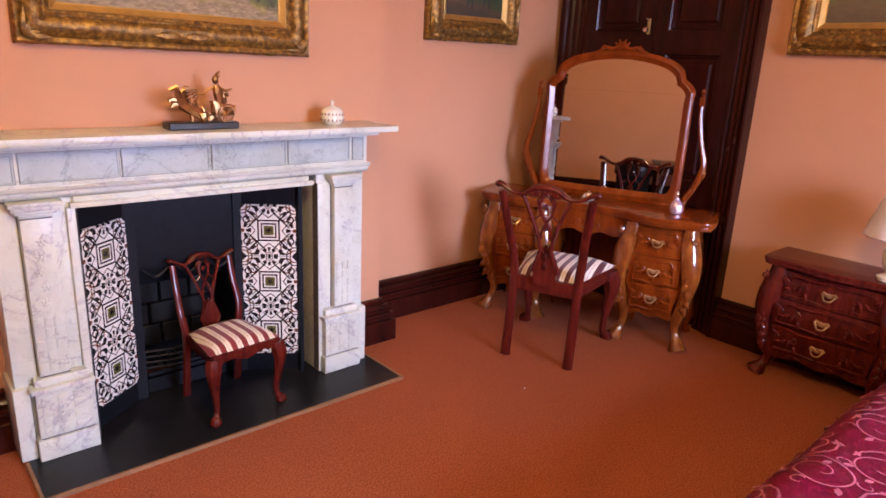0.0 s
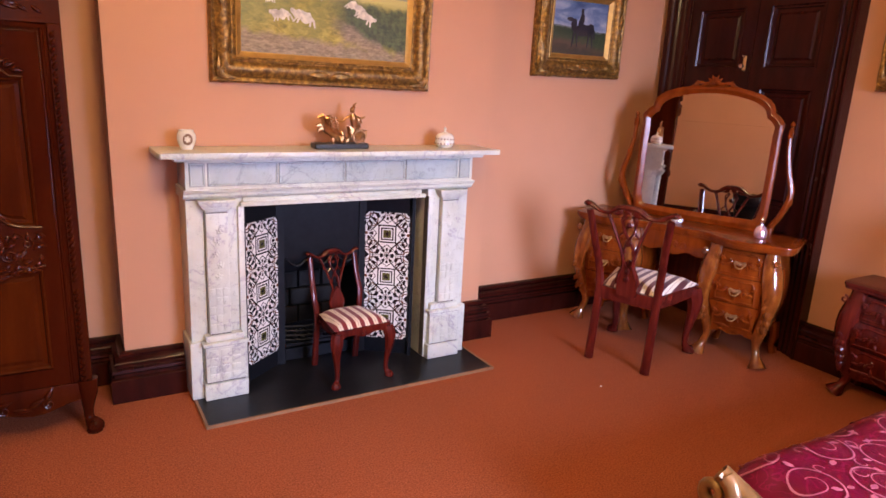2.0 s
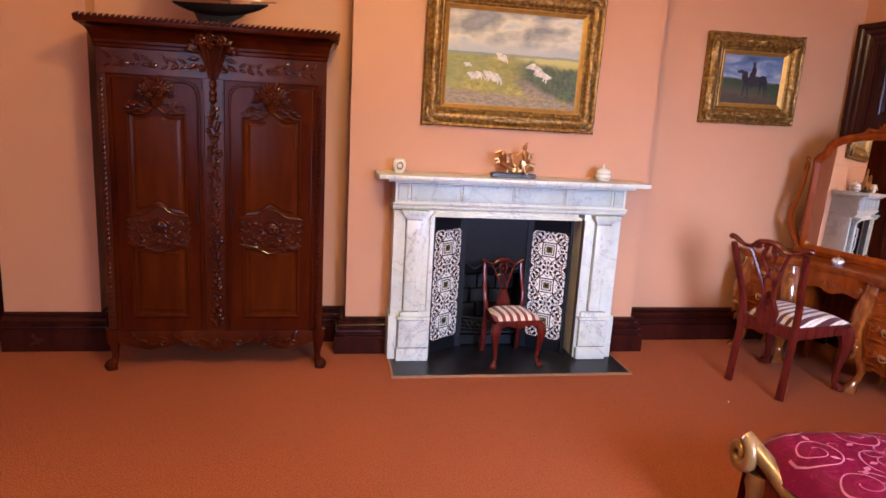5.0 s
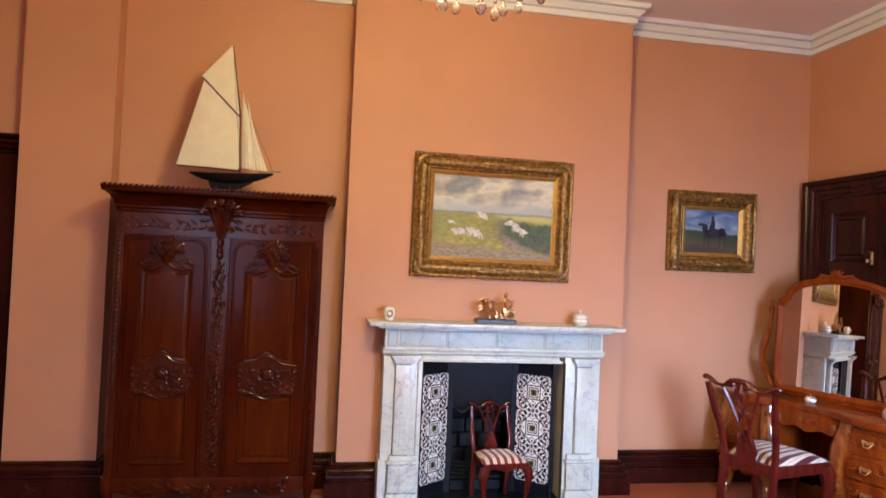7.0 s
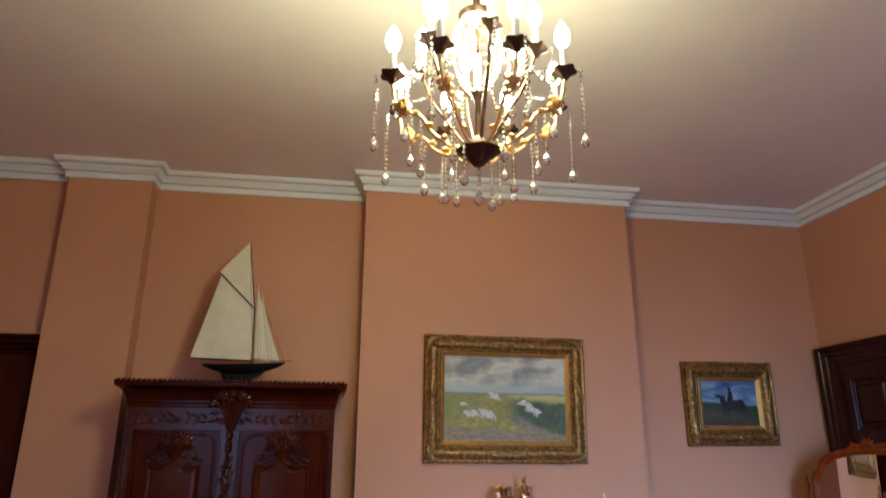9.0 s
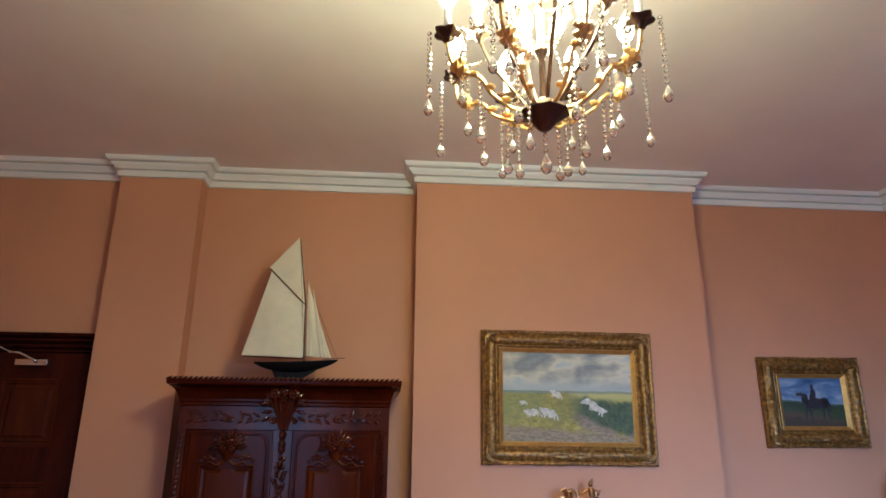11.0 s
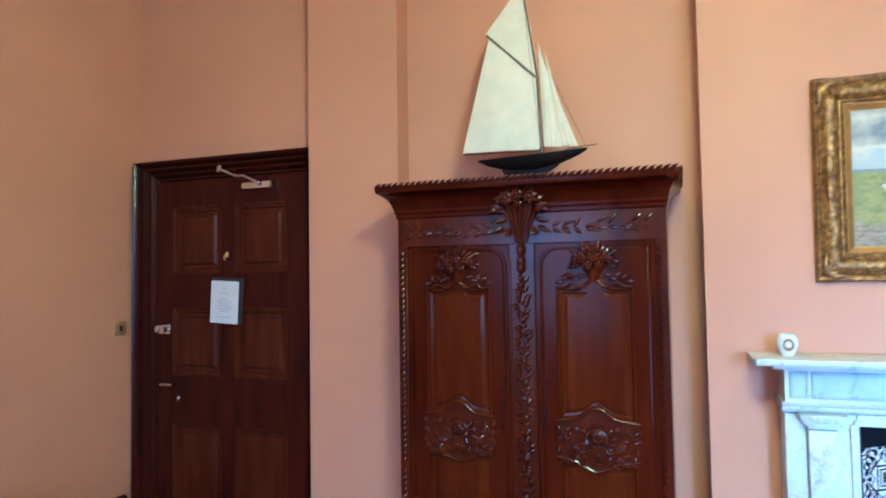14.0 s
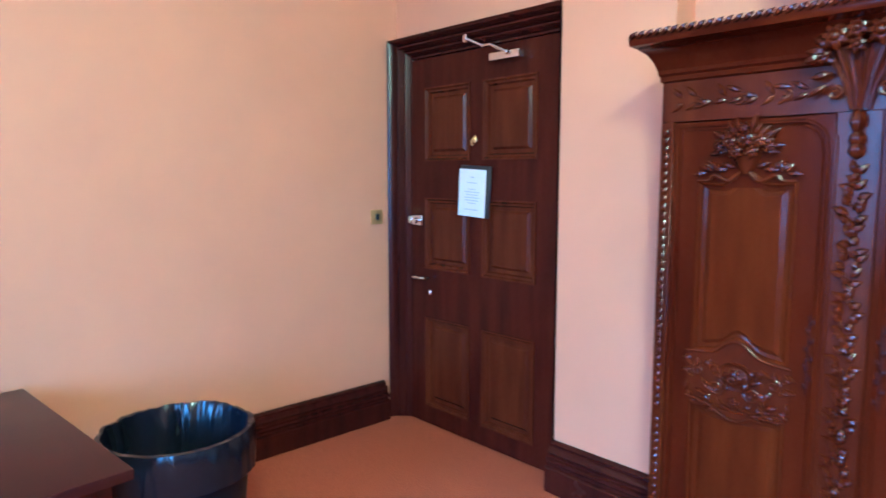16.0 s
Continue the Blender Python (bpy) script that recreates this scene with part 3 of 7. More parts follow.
MOLD = [(2.66, 0.985), (2.652, 0.99), (2.648, 0.998), (2.640, 1.0), (2.640, 1.012), (2.628, 1.018), (2.625, 1.03), (2.845, 1.03), (2.845, 0.985)]
prism(b, MOLD, XA - 0.012, XB + 0.012, "x")
prism(b, [(2.655, 0.948), (2.655, 0.9845), (2.84, 0.9845), (2.84, 0.948)], 0.53, 1.475, "x", 0.004)
prism(b, [(2.635, 0.9465), (2.635, 0.965), (2.66, 0.965), (2.66, 0.9465)], 0.515, 1.49, "x", 0.004)
part("lintel", b, M_MARBLE, fp)
rnd = random.Random(5)
for side in (0, 1):
    def fx(x):
        return x if side == 0 else XA + XB - x
    def bx(bm, x0, x1, y0, y1, z0, z1, bv=0.0):
        a, c = sorted((fx(x0), fx(x1)))
        box(bm, a, c, y0, y1, z0, z1, bv, 2)
    pier = new("pier")
    pier.parent = fp
    b = bmesh.new()
    bx(b, XA, 0.532, 2.672, YB - 0.001, 0.012, 0.984, 0.003)
    bx(b, 0.505, 0.534, 2.655, 2.6715, 0.012, 0.947, 0.004)
    part("slab", b, M_MARBLE, pier)
    b = bmesh.new()
    bx(b, 0.358, 0.456, 2.638, 2.6715, 0.335, 0.94, 0.004)
    for k in range(5):
        for q in range(3):
            if (k + q) % 4 != 3:
                bx(b, 0.363 + q * 0.030, 0.387 + q * 0.030, 2.6325, 2.6375, 0.352 + k * 0.044 + rnd.uniform(-0.003, 0.003), 0.388 + k * 0.044, 0.0015)
    for k in range(5):
        flower(b, fx(0.407 + 0.010 * math.sin(k * 2.1)), 2.6375, 0.62 + 0.055 * k, 0.020, 5, 0.003)
        leaf(b, fx(0.407 + 0.014 * math.sin(k * 1.7)), 2.6375, 0.60 + 0.06 * k, 70 + 40 * rnd.random(), 0.035, 0.016, 0.003)
    part("pilaster", b, M_MARBLE, pier, "marble pilaster with worn low-relief carving")
    b = bmesh.new()
    for d, z0, z1 in ((0.0, 0.928, 0.94), (0.012, 0.9405, 0.952), (0.022, 0.9525, 0.968), (0.03, 0.9685, 0.984)):
        bx(b, 0.355 - d, 0.459 + d, 2.634 - d, 2.6715, z0, z1, 0.003)
    part("capital", b, M_MARBLE, pier)
    b = bmesh.new()
    bx(b, 0.322, 0.525, 2.612, 2.6715, 0.012, 0.095, 0.004)
    bx(b, 0.332, 0.515, 2.622, 2.6715, 0.0955, 0.285, 0.004)
    bx(b, 0.318, 0.529, 2.606, 2.6715, 0.2855, 0.303, 0.004)
    bx(b, 0.335, 0.512, 2.626, 2.6715, 0.3035, 0.334, 0.006)
    for k in range(4):
        for j in range(3):
            bx(b, 0.348 + j * 0.052, 0.388 + j * 0.052, 2.617, 2.623, 0.112 + k * 0.041, 0.142 + k * 0.041, 0.003)
    part("plinth", b, M_MARBLE, pier, "marble plinth block with carved squares")
    b = bmesh.new()
    bx(b, XA - 0.012, 0.322, 2.65, YB - 0.0015, 0.012, 0.30, 0.004)
    part("plinth_return", b, M_MARBLE, pier)
    b = bmesh.new()
    for x in (0.3555, 0.4585):
        bx(b, x - 0.0015, x + 0.0015, 2.6695, 2.6714, 0.335, 0.927)
    bx(b, 0.358, 0.456, 2.6372, 2.6378, 0.336, 0.340)
    bx(b, 0.358, 0.456, 2.6372, 2.6378, 0.921, 0.926)
    bx(b, 0.333, 0.514, 2.6212, 2.6218, 0.097, 0.101)
    bx(b, 0.333, 0.514, 2.6212, 2.6218, 0.279, 0.284)
    bx(b, 0.3205, 0.3235, 2.648, 2.6498, 0.02, 0.30)
    bx(b, XA + 0.002, 0.352, 2.671, 2.6718, 0.978, 0.982)
    bx(b, 0.534, 0.5365, 2.656, 2.70, 0.02, 0.945)
    part("sooty_joint", b, M_GRIME, pier, "dark grimy joints in the marble", smooth=False, kind="stuff")

hearth = thing("hearth", pose(0, 0, 0), "polished black slate hearth with a pale edging strip", "hearth")
b = bmesh.new()
prism(b, [(0.287, 2.379), (1.810, 2.379), (1.810, YB + 0.0), (1.48, YB), (1.48, 3.1), (0.52, 3.1), (0.52, YB), (0.287, YB)], 0.0, 0.011, "z")
part("slab", b, M_SLATE, hearth, smooth=False)
M_EDGE = plain("pale_wood_strip", (0.26, 0.13, 0.06), 0.6)
b = bmesh.new()
box(b, 0.275, 1.822, 2.367, 2.3785, 0, 0.014)
box(b, 0.275, 0.2865, 2.3785, YB - 0.21, 0, 0.014)
box(b, 1.8105, 1.822, 2.3785, YB - 0.06, 0, 0.014)
part("edging", b, M_EDGE, hearth, "thin pale wooden edging strip", smooth=False)


def tile_material():
    n = Nodes("patterned_tile")
    tc = n.add("ShaderNodeTexCoord")
    sp = n.add("ShaderNodeSeparateXYZ")
    n.link(tc.outputs["Object"], sp.inputs[0])
    u = n.math("MULTIPLY", n.math("ABSOLUTE", sp.outputs[0]), 1 / 0.236)
    v = n.math("MULTIPLY", n.math("ABSOLUTE", sp.outputs[2]), 1 / 0.236)
    mx, mn = n.math("MAXIMUM", u, v), n.math("MINIMUM", u, v)

    def band(x, a, c):
        return n.math("MULTIPLY", n.math("GREATER_THAN", x, a), n.math("LESS_THAN", x, c))

    def both(*xs):
        out = xs[0]
        for x in xs[1:]:
            out = n.math("MAXIMUM", out, x)
        return out
    cu, cv = n.math("SUBTRACT", 0.5, u), n.math("SUBTRACT", 0.5, v)

    def dist(a, c):
        return n.math("POWER", n.math("ADD", n.math("MULTIPLY", a, a), n.math("MULTIPLY", c, c)), 0.5)
    rc, rs, rq = dist(cu, cv), dist(u, cv), dist(cu, v)
    lobes = n.math("COSINE", n.math("MULTIPLY", n.math("ARCTAN2", cv, u), 8.0))
    petal = n.math("MULTIPLY", band(rs, 0.085, 0.165), n.math("GREATER_THAN", lobes, 0.0))
    lobes_side = n.math("COSINE", n.math("MULTIPLY", n.math("ARCTAN2", v, cu), 6.0))
    leaves = n.math("MULTIPLY", band(rq, 0.07, 0.17), n.math("GREATER_THAN", lobes_side, -0.15))
    diag = n.math("ABSOLUTE", n.math("SUBTRACT", u, v))
    strut = n.math("MULTIPLY", n.math("LESS_THAN", diag, 0.024), band(mx, 0.21, 0.42))
    fork = n.math("MULTIPLY", band(diag, 0.06, 0.085), band(mx, 0.25, 0.36))
    loop = dist(n.math("SUBTRACT", u, 0.33), n.math("MULTIPLY", n.math("SUBTRACT", v, 0.33), 0.7))
    star = n.math("MULTIPLY", n.math("LESS_THAN", dist(u, v), n.math("ADD", 0.055, n.math("MULTIPLY", n.math("COSINE", n.math("MULTIPLY", n.math("ARCTAN2", v, u), 8.0)), 0.028))), 1.0)
    black = both(band(mx, 0.12, 0.15), band(mx, 0.184, 0.216), petal, leaves, strut, fork, star, n.math("LESS_THAN", rs, 0.03), n.math("LESS_THAN", n.math("ADD", cu, cv), 0.05), band(rc, 0.15, 0.172), band(dist(n.math("SUBTRACT", u, 0.42), n.math("SUBTRACT", v, 0.22)), 0.045, 0.075), n.math("LESS_THAN", dist(n.math("SUBTRACT", u, 0.22), n.math("SUBTRACT", v, 0.42)), 0.045))
    brown = both(band(rs, 0.05, 0.068), band(rc, 0.085, 0.11), n.math("LESS_THAN", rq, 0.04), band(loop, 0.095, 0.115))
    sm = n.math("ADD", u, v)
    edge = n.math("MULTIPLY", band(sm, 0.435, 0.475), n.math("GREATER_THAN", mn, 0.05))
    chev = n.math("MULTIPLY", band(n.math("SUBTRACT", mx, n.math("MULTIPLY", mn, 0.8)), 0.245, 0.268), n.math("LESS_THAN", mn, 0.17))
    tips = n.math("MULTIPLY", band(rc, 0.20, 0.30), n.math("GREATER_THAN", n.math("SINE", n.math("MULTIPLY", n.math("ARCTAN2", cv, cu), 12.0)), 0.3))
    black = both(black, edge, chev, tips)
    olive = n.math("LESS_THAN", mx, 0.095)
    col = n.mix(brown, (0.74, 0.71, 0.62), (0.16, 0.06, 0.03))
    col = n.mix(olive, col, (0.12, 0.11, 0.03))
    col = n.mix(black, col, (0.015, 0.015, 0.018))
    return n.base(col, 0.16, coat=0.4)


M_TILE = tile_material()
grate = thing("fireplace_insert", pose(0, 0, 0), "black cast iron fireplace insert with patterned tile cheeks", "fireplace insert")
b = bmesh.new()
Y0, Y1 = 2.70, 2.895
for s in (0, 1):
    def fx(x):
        return x if s == 0 else 2.0 + 0.003 - x
    # splayed cheek frame
    A, B = (0.548, 2.735), (0.752, 2.885)
    for z0, z1 in ((0.012, 0.098), (0.842, 0.945)):
        pts = [(fx(A[0]), A[1], z) for z in (z0, z1)] + [(fx(B[0]), B[1], z) for z in (z1, z0)]
        q = [(x, y + 0.03, z) for x, y, z in pts]
        rings(b, [pts, q])
    box(b, *sorted((fx(0.532), fx(0.552))), 2.71, 2.79, 0.012, 0.946)
    box(b, *sorted((fx(0.748), fx(0.79))), 2.878, 2.93, 0.012, 0.946)
    box(b, *sorted((fx(0.775), fx(0.79))), 2.93, 3.2, 0.012, 0.946)
    rings(b, [[(fx(0.548), 2.752, 0.05), (fx(0.548), 2.752, 0.9), (fx(0.76), 2.905, 0.9), (fx(0.76), 2.905, 0.05)], [(fx(0.548), 2.80, 0.05), (fx(0.548), 2.80, 0.9), (fx(0.76), 2.95, 0.9), (fx(0.76), 2.95, 0.05)]])
box(b, 0.79, 1.213, 3.14, 3.2, 0.012, 0.946)
box(b, 0.53, 1.473, 2.72, 3.2, 0.9462, 0.97)
bmesh.ops.recalc_face_normals(b, faces=b.faces)
part("frame", b, M_IRON, grate, smooth=False)
for s in (0, 1):
    cx, cy, ang = (0.650, 2.8125, 36.3) if s == 0 else (2.003 - 0.650, 2.8125, -36.3)
    for k in range(3):
        b = bmesh.new()
        box(b, -0.1245, 0.1245, -0.008, 0.004, -0.1215, 0.1215, 0.0015)
        part("tile", b, M_TILE, grate, at=pose(cx, cy - 0.002, 0.222 + 0.2475 * k, 0, 0, ang), smooth=False)
b = bmesh.new()
prism(b, [(2.89, 0.946), (2.885, 0.62), (2.90, 0.56), (2.93, 0.52), (2.95, 0.53), (2.93, 0.60), (2.93, 0.946)], 0.791, 1.212, "x")
tube(b, smooth_line([(0.80, 2.885, 0.60), (0.86, 2.882, 0.56), (0.93, 2.88, 0.60), (1.0, 2.878, 0.56), (1.07, 2.88, 0.60), (1.14, 2.882, 0.56), (1.20, 2.885, 0.60)], 4), 0.008, 6)
part("hood", b, M_IRON, grate, "cast iron smoke hood")
M_FIREBRICK = plain("sooty_firebrick", (0.006, 0.0058, 0.0055), 0.55, vary=0.45, scale=14, bump=0.6, spec=0.2)
b = bmesh.new()
for k in range(4):
    for j in range(3):
        x0 = 0.80 + j * 0.137 - (0.05 if k % 2 else 0)
        box(b, max(0.792, x0), min(1.21, x0 + 0.13), 3.09, 3.139, 0.16 + k * 0.105, 0.26 + k * 0.105, 0.006)
part("fireback", b, M_FIREBRICK, grate, "sooty firebrick back", kind="stuff")
for k in range(4):
    b = bmesh.new()
    tube(b, [(0.80, 2.915, 0.135 + 0.026 * k), (0.90, 2.885, 0.135 + 0.026 * k), (1.10, 2.885, 0.135 + 0.026 * k), (1.20, 2.915, 0.135 + 0.026 * k)], 0.006, 6)
    part("grate_bar", b, M_IRON, grate)
for k in range(11):
    x = 0.82 + 0.0362 * k
    b = bmesh.new()
    tube(b, [(x, 2.93, 0.12), (x, 3.09, 0.12)], 0.006, 6)
    part("grate_bar", b, M_IRON, grate)
b = bmesh.new()
box(b, 0.80, 1.203, 2.885, 2.90, 0.105, 0.122)
box(b, 0.80, 1.203, 2.90, 2.915, 0.02, 0.085)
part("ash_guard", b, M_IRON, grate, smooth=False)
solid("wall_flue", FX0 - 0.04, FX1 + 0.04, 3.21, 3.42, 0, 1.1, M_IRON, label="black closed chimney throat")


# ---- chairs ----
def stripes(name, a, b, pitch=0.062, wide=0.5):
    n = Nodes(name)
    tc = n.add("ShaderNodeTexCoord")
    sp = n.add("ShaderNodeSeparateXYZ")
    n.link(tc.outputs["Object"], sp.inputs[0])
    f = n.math("FRACT", n.math("ADD", n.math("DIVIDE", sp.outputs[0], pitch), 100.25))
    band = n.math("LESS_THAN", f, wide)
    thin = n.math("MULTIPLY", n.math("GREATER_THAN", f, 0.73), n.math("LESS_THAN", f, 0.76))
    col = n.mix(n.math("MAXIMUM", band, thin), b, a)
    v = n.coords()
    n.bump(n.noise(v, 420, 2), 0.3, 0.0006)
    n.b.inputs["Sheen Weight"].default_value = 0.2
    return n.base(col, 0.55)


M_STRIPE = stripes("maroon_striped_satin", (0.085, 0.007, 0.009), (0.78, 0.69, 0.54), 0.052)
M_STRIPE_SMALL = stripes("small_maroon_striped_satin", (0.20, 0.012, 0.012), (0.80, 0.70, 0.52), 0.050)


def chair(name, at, wf, wb, wt, d, sh, h, material, cloth, label):
    """A carved splat-back chair on the floor, facing +y; widths of the front, back and top, depth, seat height and full height."""
    k = h / 0.95
    c = thing(name, at, label, "chair")
    F, B = d / 2, -d / 2
    for s in (-1, 1):
        b = bmesh.new()
        pts = [(s * wb / 2, B - 0.03 * k, 0), (s * wb / 2, B - 0.005 * k, sh * 0.45), (s * wb / 2, B + 0.015 * k, sh - 0.02), (s * (wb / 2 + 0.012), B - 0.0 * k, sh + 0.12 * k), (s * (wb * 0.3 + wt * 0.2), B - 0.05 * k, h * 0.76), (s * (wt / 2 - 0.02 * k), B - 0.095 * k, h - 0.055 * k)]
        line = smooth_line(pts, 4)
        tube(b, line, [(0.0275 - 0.007 * i / len(line)) * k for i in range(len(line))], 8, 0.8)
        part("back_leg", b, material, c, "")
        b = bmesh.new()
        x, y = s * (wf / 2 - 0.03 * k), F - 0.03 * k
        dx, dy = s * 0.7, 0.7
        prof = [(0.0, 1.0, 0.034), (0.004, 0.93, 0.04), (0.016, 0.82, 0.040), (0.018, 0.70, 0.032), (0.006, 0.5, 0.022), (-0.008, 0.3, 0.016), (-0.010, 0.17, 0.0145), (0.0, 0.10, 0.017), (0.016, 0.055, 0.028), (0.02, 0.025, 0.031), (0.018, 0.0, 0.026)]
        tube(b, smooth_line([(x + o * dx * k, y + o * dy * k, z * (sh - 0.035 * k)) for o, z, r in prof], 3), [r * 1.25 for i, q in enumerate(prof) for r in ([q[2] * k] + [((1 - j / 3) * q[2] + j / 3 * prof[min(i + 1, 10)][2]) * k for j in (1, 2)])][:31], 8)
        for a in (-25, 10, 45):
            leaf(b, x + 0.018 * dx * k, y + 0.045 * dy * k, (sh - 0.06 * k) * 0.80, -90 + a - 10, 0.06 * k, 0.02 * k, 0.006 * k)
        part("front_leg", b, material, c, "cabriole leg with a scrolled foot")
    b = bmesh.new()
    n = 16
    for s in (-1, 1):
        lo = [(s * (wb / 2 - 0.005), B + 0.02 * k), (s * (wf / 2 - 0.03 * k), F - 0.03 * k)]
        prism(b, [(lo[0][0] - 0.014 * k, lo[0][1]), (lo[0][0] + 0.014 * k, lo[0][1]), (lo[1][0] + 0.014 * k, lo[1][1]), (lo[1][0] - 0.014 * k, lo[1][1])], sh - 0.085 * k, sh - 0.012 * k, "z", 0.003)
    prism(b, [(-wb / 2, B + 0.0), (wb / 2, B + 0.0), (wb / 2, B + 0.03 * k), (-wb / 2, B + 0.03 * k)], sh - 0.085 * k, sh - 0.010 * k, "z", 0.003)
    out = [(-wf / 2 + 0.012, sh - 0.012 * k), (wf / 2 - 0.012, sh - 0.012 * k)]
    for i in range(17):
        t = 1 - i / 16
        out.append(((t - 0.5) * (wf - 0.05 * k), sh - (0.075 + 0.014 * math.cos(4 * math.pi * t)) * k))
    prism(b, out, F - 0.038 * k, F - 0.008 * k, "y", 0.003)
    flower(b, 0, F - 0.004 * k, sh - 0.06 * k, 0.024 * k, 6, 0.006)
    part("seat_frame", b, material, c, "")
    # cushion
    b = bmesh.new()
    N, M = 14, 12
    vs = []
    for j in range(M + 1):
        v = j / M
        w = (wb + (wf - wb) * v) / 2 - 0.006 * k
        for i in range(N + 1):
            u = 2 * i / N - 1
            e = min(1, (1 - abs(u)) * 5) * 0.5 + 0.5 * min(1, (1 - abs(2 * v - 1)) * 5)
            dome = (1 - u ** 4) * (1 - (2 * v - 1) ** 4)
            vs.append(b.verts.new((u * w, B + 0.034 * k + v * (d - 0.055 * k), sh - 0.011 * k + 0.052 * k * dome ** 0.6)))
    for j in range(M):
        for i in range(N):
            b.faces.new((vs[j * (N + 1) + i], vs[j * (N + 1) + i + 1], vs[(j + 1) * (N + 1) + i + 1], vs[(j + 1) * (N + 1) + i]))
    part("seat", b, cloth, c, "seat cushion in maroon and cream striped satin")
    # crest rail
    def by(z):
        return B - 0.095 * k * max(0, (z - sh) / (h - sh)) ** 1.2
    b = bmesh.new()
    half = [(-0.53, h - 0.028 * k, 0.014), (-0.50, h - 0.020 * k, 0.024), (-0.44, h - 0.028 * k, 0.022), (-0.34, h - 0.055 * k, 0.017), (-0.22, h - 0.055 * k, 0.020), (-0.12, h - 0.022 * k, 0.026), (0, h - 0.014 * k, 0.03)]
    whole = half + [(-x, z, r) for x, z, r in half[:-1][::-1]]
    line = smooth_line([(x * wt, by(z) - 0.012 * k * (1 - 4 * x * x), z) for x, z, r in whole], 3)
    rad = []
    for i, q in enumerate(whole):
        nxt = whole[min(i + 1, len(whole) - 1)]
        rad += [(q[2] * (1 - j / 3) + nxt[2] * j / 3) * k for j in range(3)]
    tube(b, line, rad[:len(line)], 8, 0.62)
    for s in (-1, 1):
        curl(b, s * wt * 0.5, by(h) - 0.002, h - 0.024 * k, 0.016 * k, 90, 1.2, 0.006 * k, s)
        for a in (30, 60, 95):
            leaf(b, s * wt * 0.06, by(h) - 0.02 * k, h - 0.05 * k, 90 - s * a, 0.06 * k, 0.018 * k, 0.006 * k)
    flower(b, 0, by(h) - 0.022 * k, h - 0.035 * k, 0.026 * k, 6, 0.006)
    part("top_rail", b, material, c, "serpentine carved top rail")
    # splat: interlaced ribbons over a solid vase
    b = bmesh.new()
    H = h - sh - 0.05 * k

    def rib(pts, r):
        line = smooth_line([(x * k, by(sh + z * H) - 0.004, sh + z * H) for x, z in pts], 4)
        tube(b, line, [r * k * 1.45] * len(line), 6, 0.6)
    for s in (-1, 1):
        rib([(s * 0.045, 0.02), (s * 0.062, 0.10), (s * 0.048, 0.22), (s * 0.03, 0.34), (s * 0.038, 0.48), (s * 0.068, 0.68), (s * 0.10, 0.86), (s * 0.125, 0.99)], 0.0105)
        rib([(s * 0.012, 0.30), (s * 0.032, 0.45), (s * 0.015, 0.62), (-s * 0.02, 0.74), (-s * 0.035, 0.86), (-s * 0.015, 0.98)], 0.0075)
        rib([(s * 0.058, 0.70), (s * 0.03, 0.78), (s * 0.045, 0.92), (s * 0.02, 0.99)], 0.006)
        curl(b, s * 0.035 * k, by(sh + 0.5 * H) - 0.006, sh + 0.50 * H, 0.018 * k, 90, 1.2, 0.006 * k, s)
    vase = [(-0.052, -0.08), (0.052, -0.08), (0.060, 0.10), (0.045, 0.22), (0.026, 0.34), (0, 0.40), (-0.026, 0.34), (-0.045, 0.22), (-0.060, 0.10)]
    pr = [(x * k, sh + z * H) for x, z in smooth_line(vase + [vase[0]], 3)[:-1]]
    y = by(sh + 0.15 * H)
    prism(b, pr, y - 0.012 * k, y + 0.006 * k, "y")
    for zz in (0.1, 0.2, 0.3):
        leaf(b, 0, y - 0.014 * k, sh + zz * H, 90, 0.05 * k, 0.03 * k, 0.006 * k)
    flower(b, 0, by(sh + 0.62 * H) - 0.01 * k, sh + 0.62 * H, 0.022 * k, 6, 0.008)
    flower(b, 0, by(sh + 0.86 * H) - 0.01 * k, sh + 0.86 * H, 0.02 * k, 6, 0.008)
    part("back_splat", b, material, c, "pierced and carved vase-shaped splat")
    return c


chair("childs_chair", pose(1.072, 2.645, 0.011, 0, 0, 185.5), 0.335, 0.25, 0.29, 0.31, 0.315, 0.635, M_DARKRED, M_STRIPE_SMALL, "small red mahogany chair with striped seat standing on the hearth")
chair("dressing_chair", pose(2.768, 2.218, 0, 0, 0, -68.3), 0.53, 0.345, 0.50, 0.50, 0.455, 0.955, M_DARKRED, M_STRIPE, "red mahogany chair with striped seat facing the dressing table")


# ---- dressing table ----
def bulge(z, z0, z1, amount):
    """A bombe outline: full above the middle, drawn in below."""
    t = (z - z0) / (z1 - z0)
    return amount * (math.sin(math.pi * min(1, t * 1.15) ** 1.0) * 0.9 * (t > 0) - 0.25 * (1 - t) * (t < 0.3))


M_OLDBRASS = plain("dull_brass", (0.52, 0.33, 0.15), 0.3, 0.9)


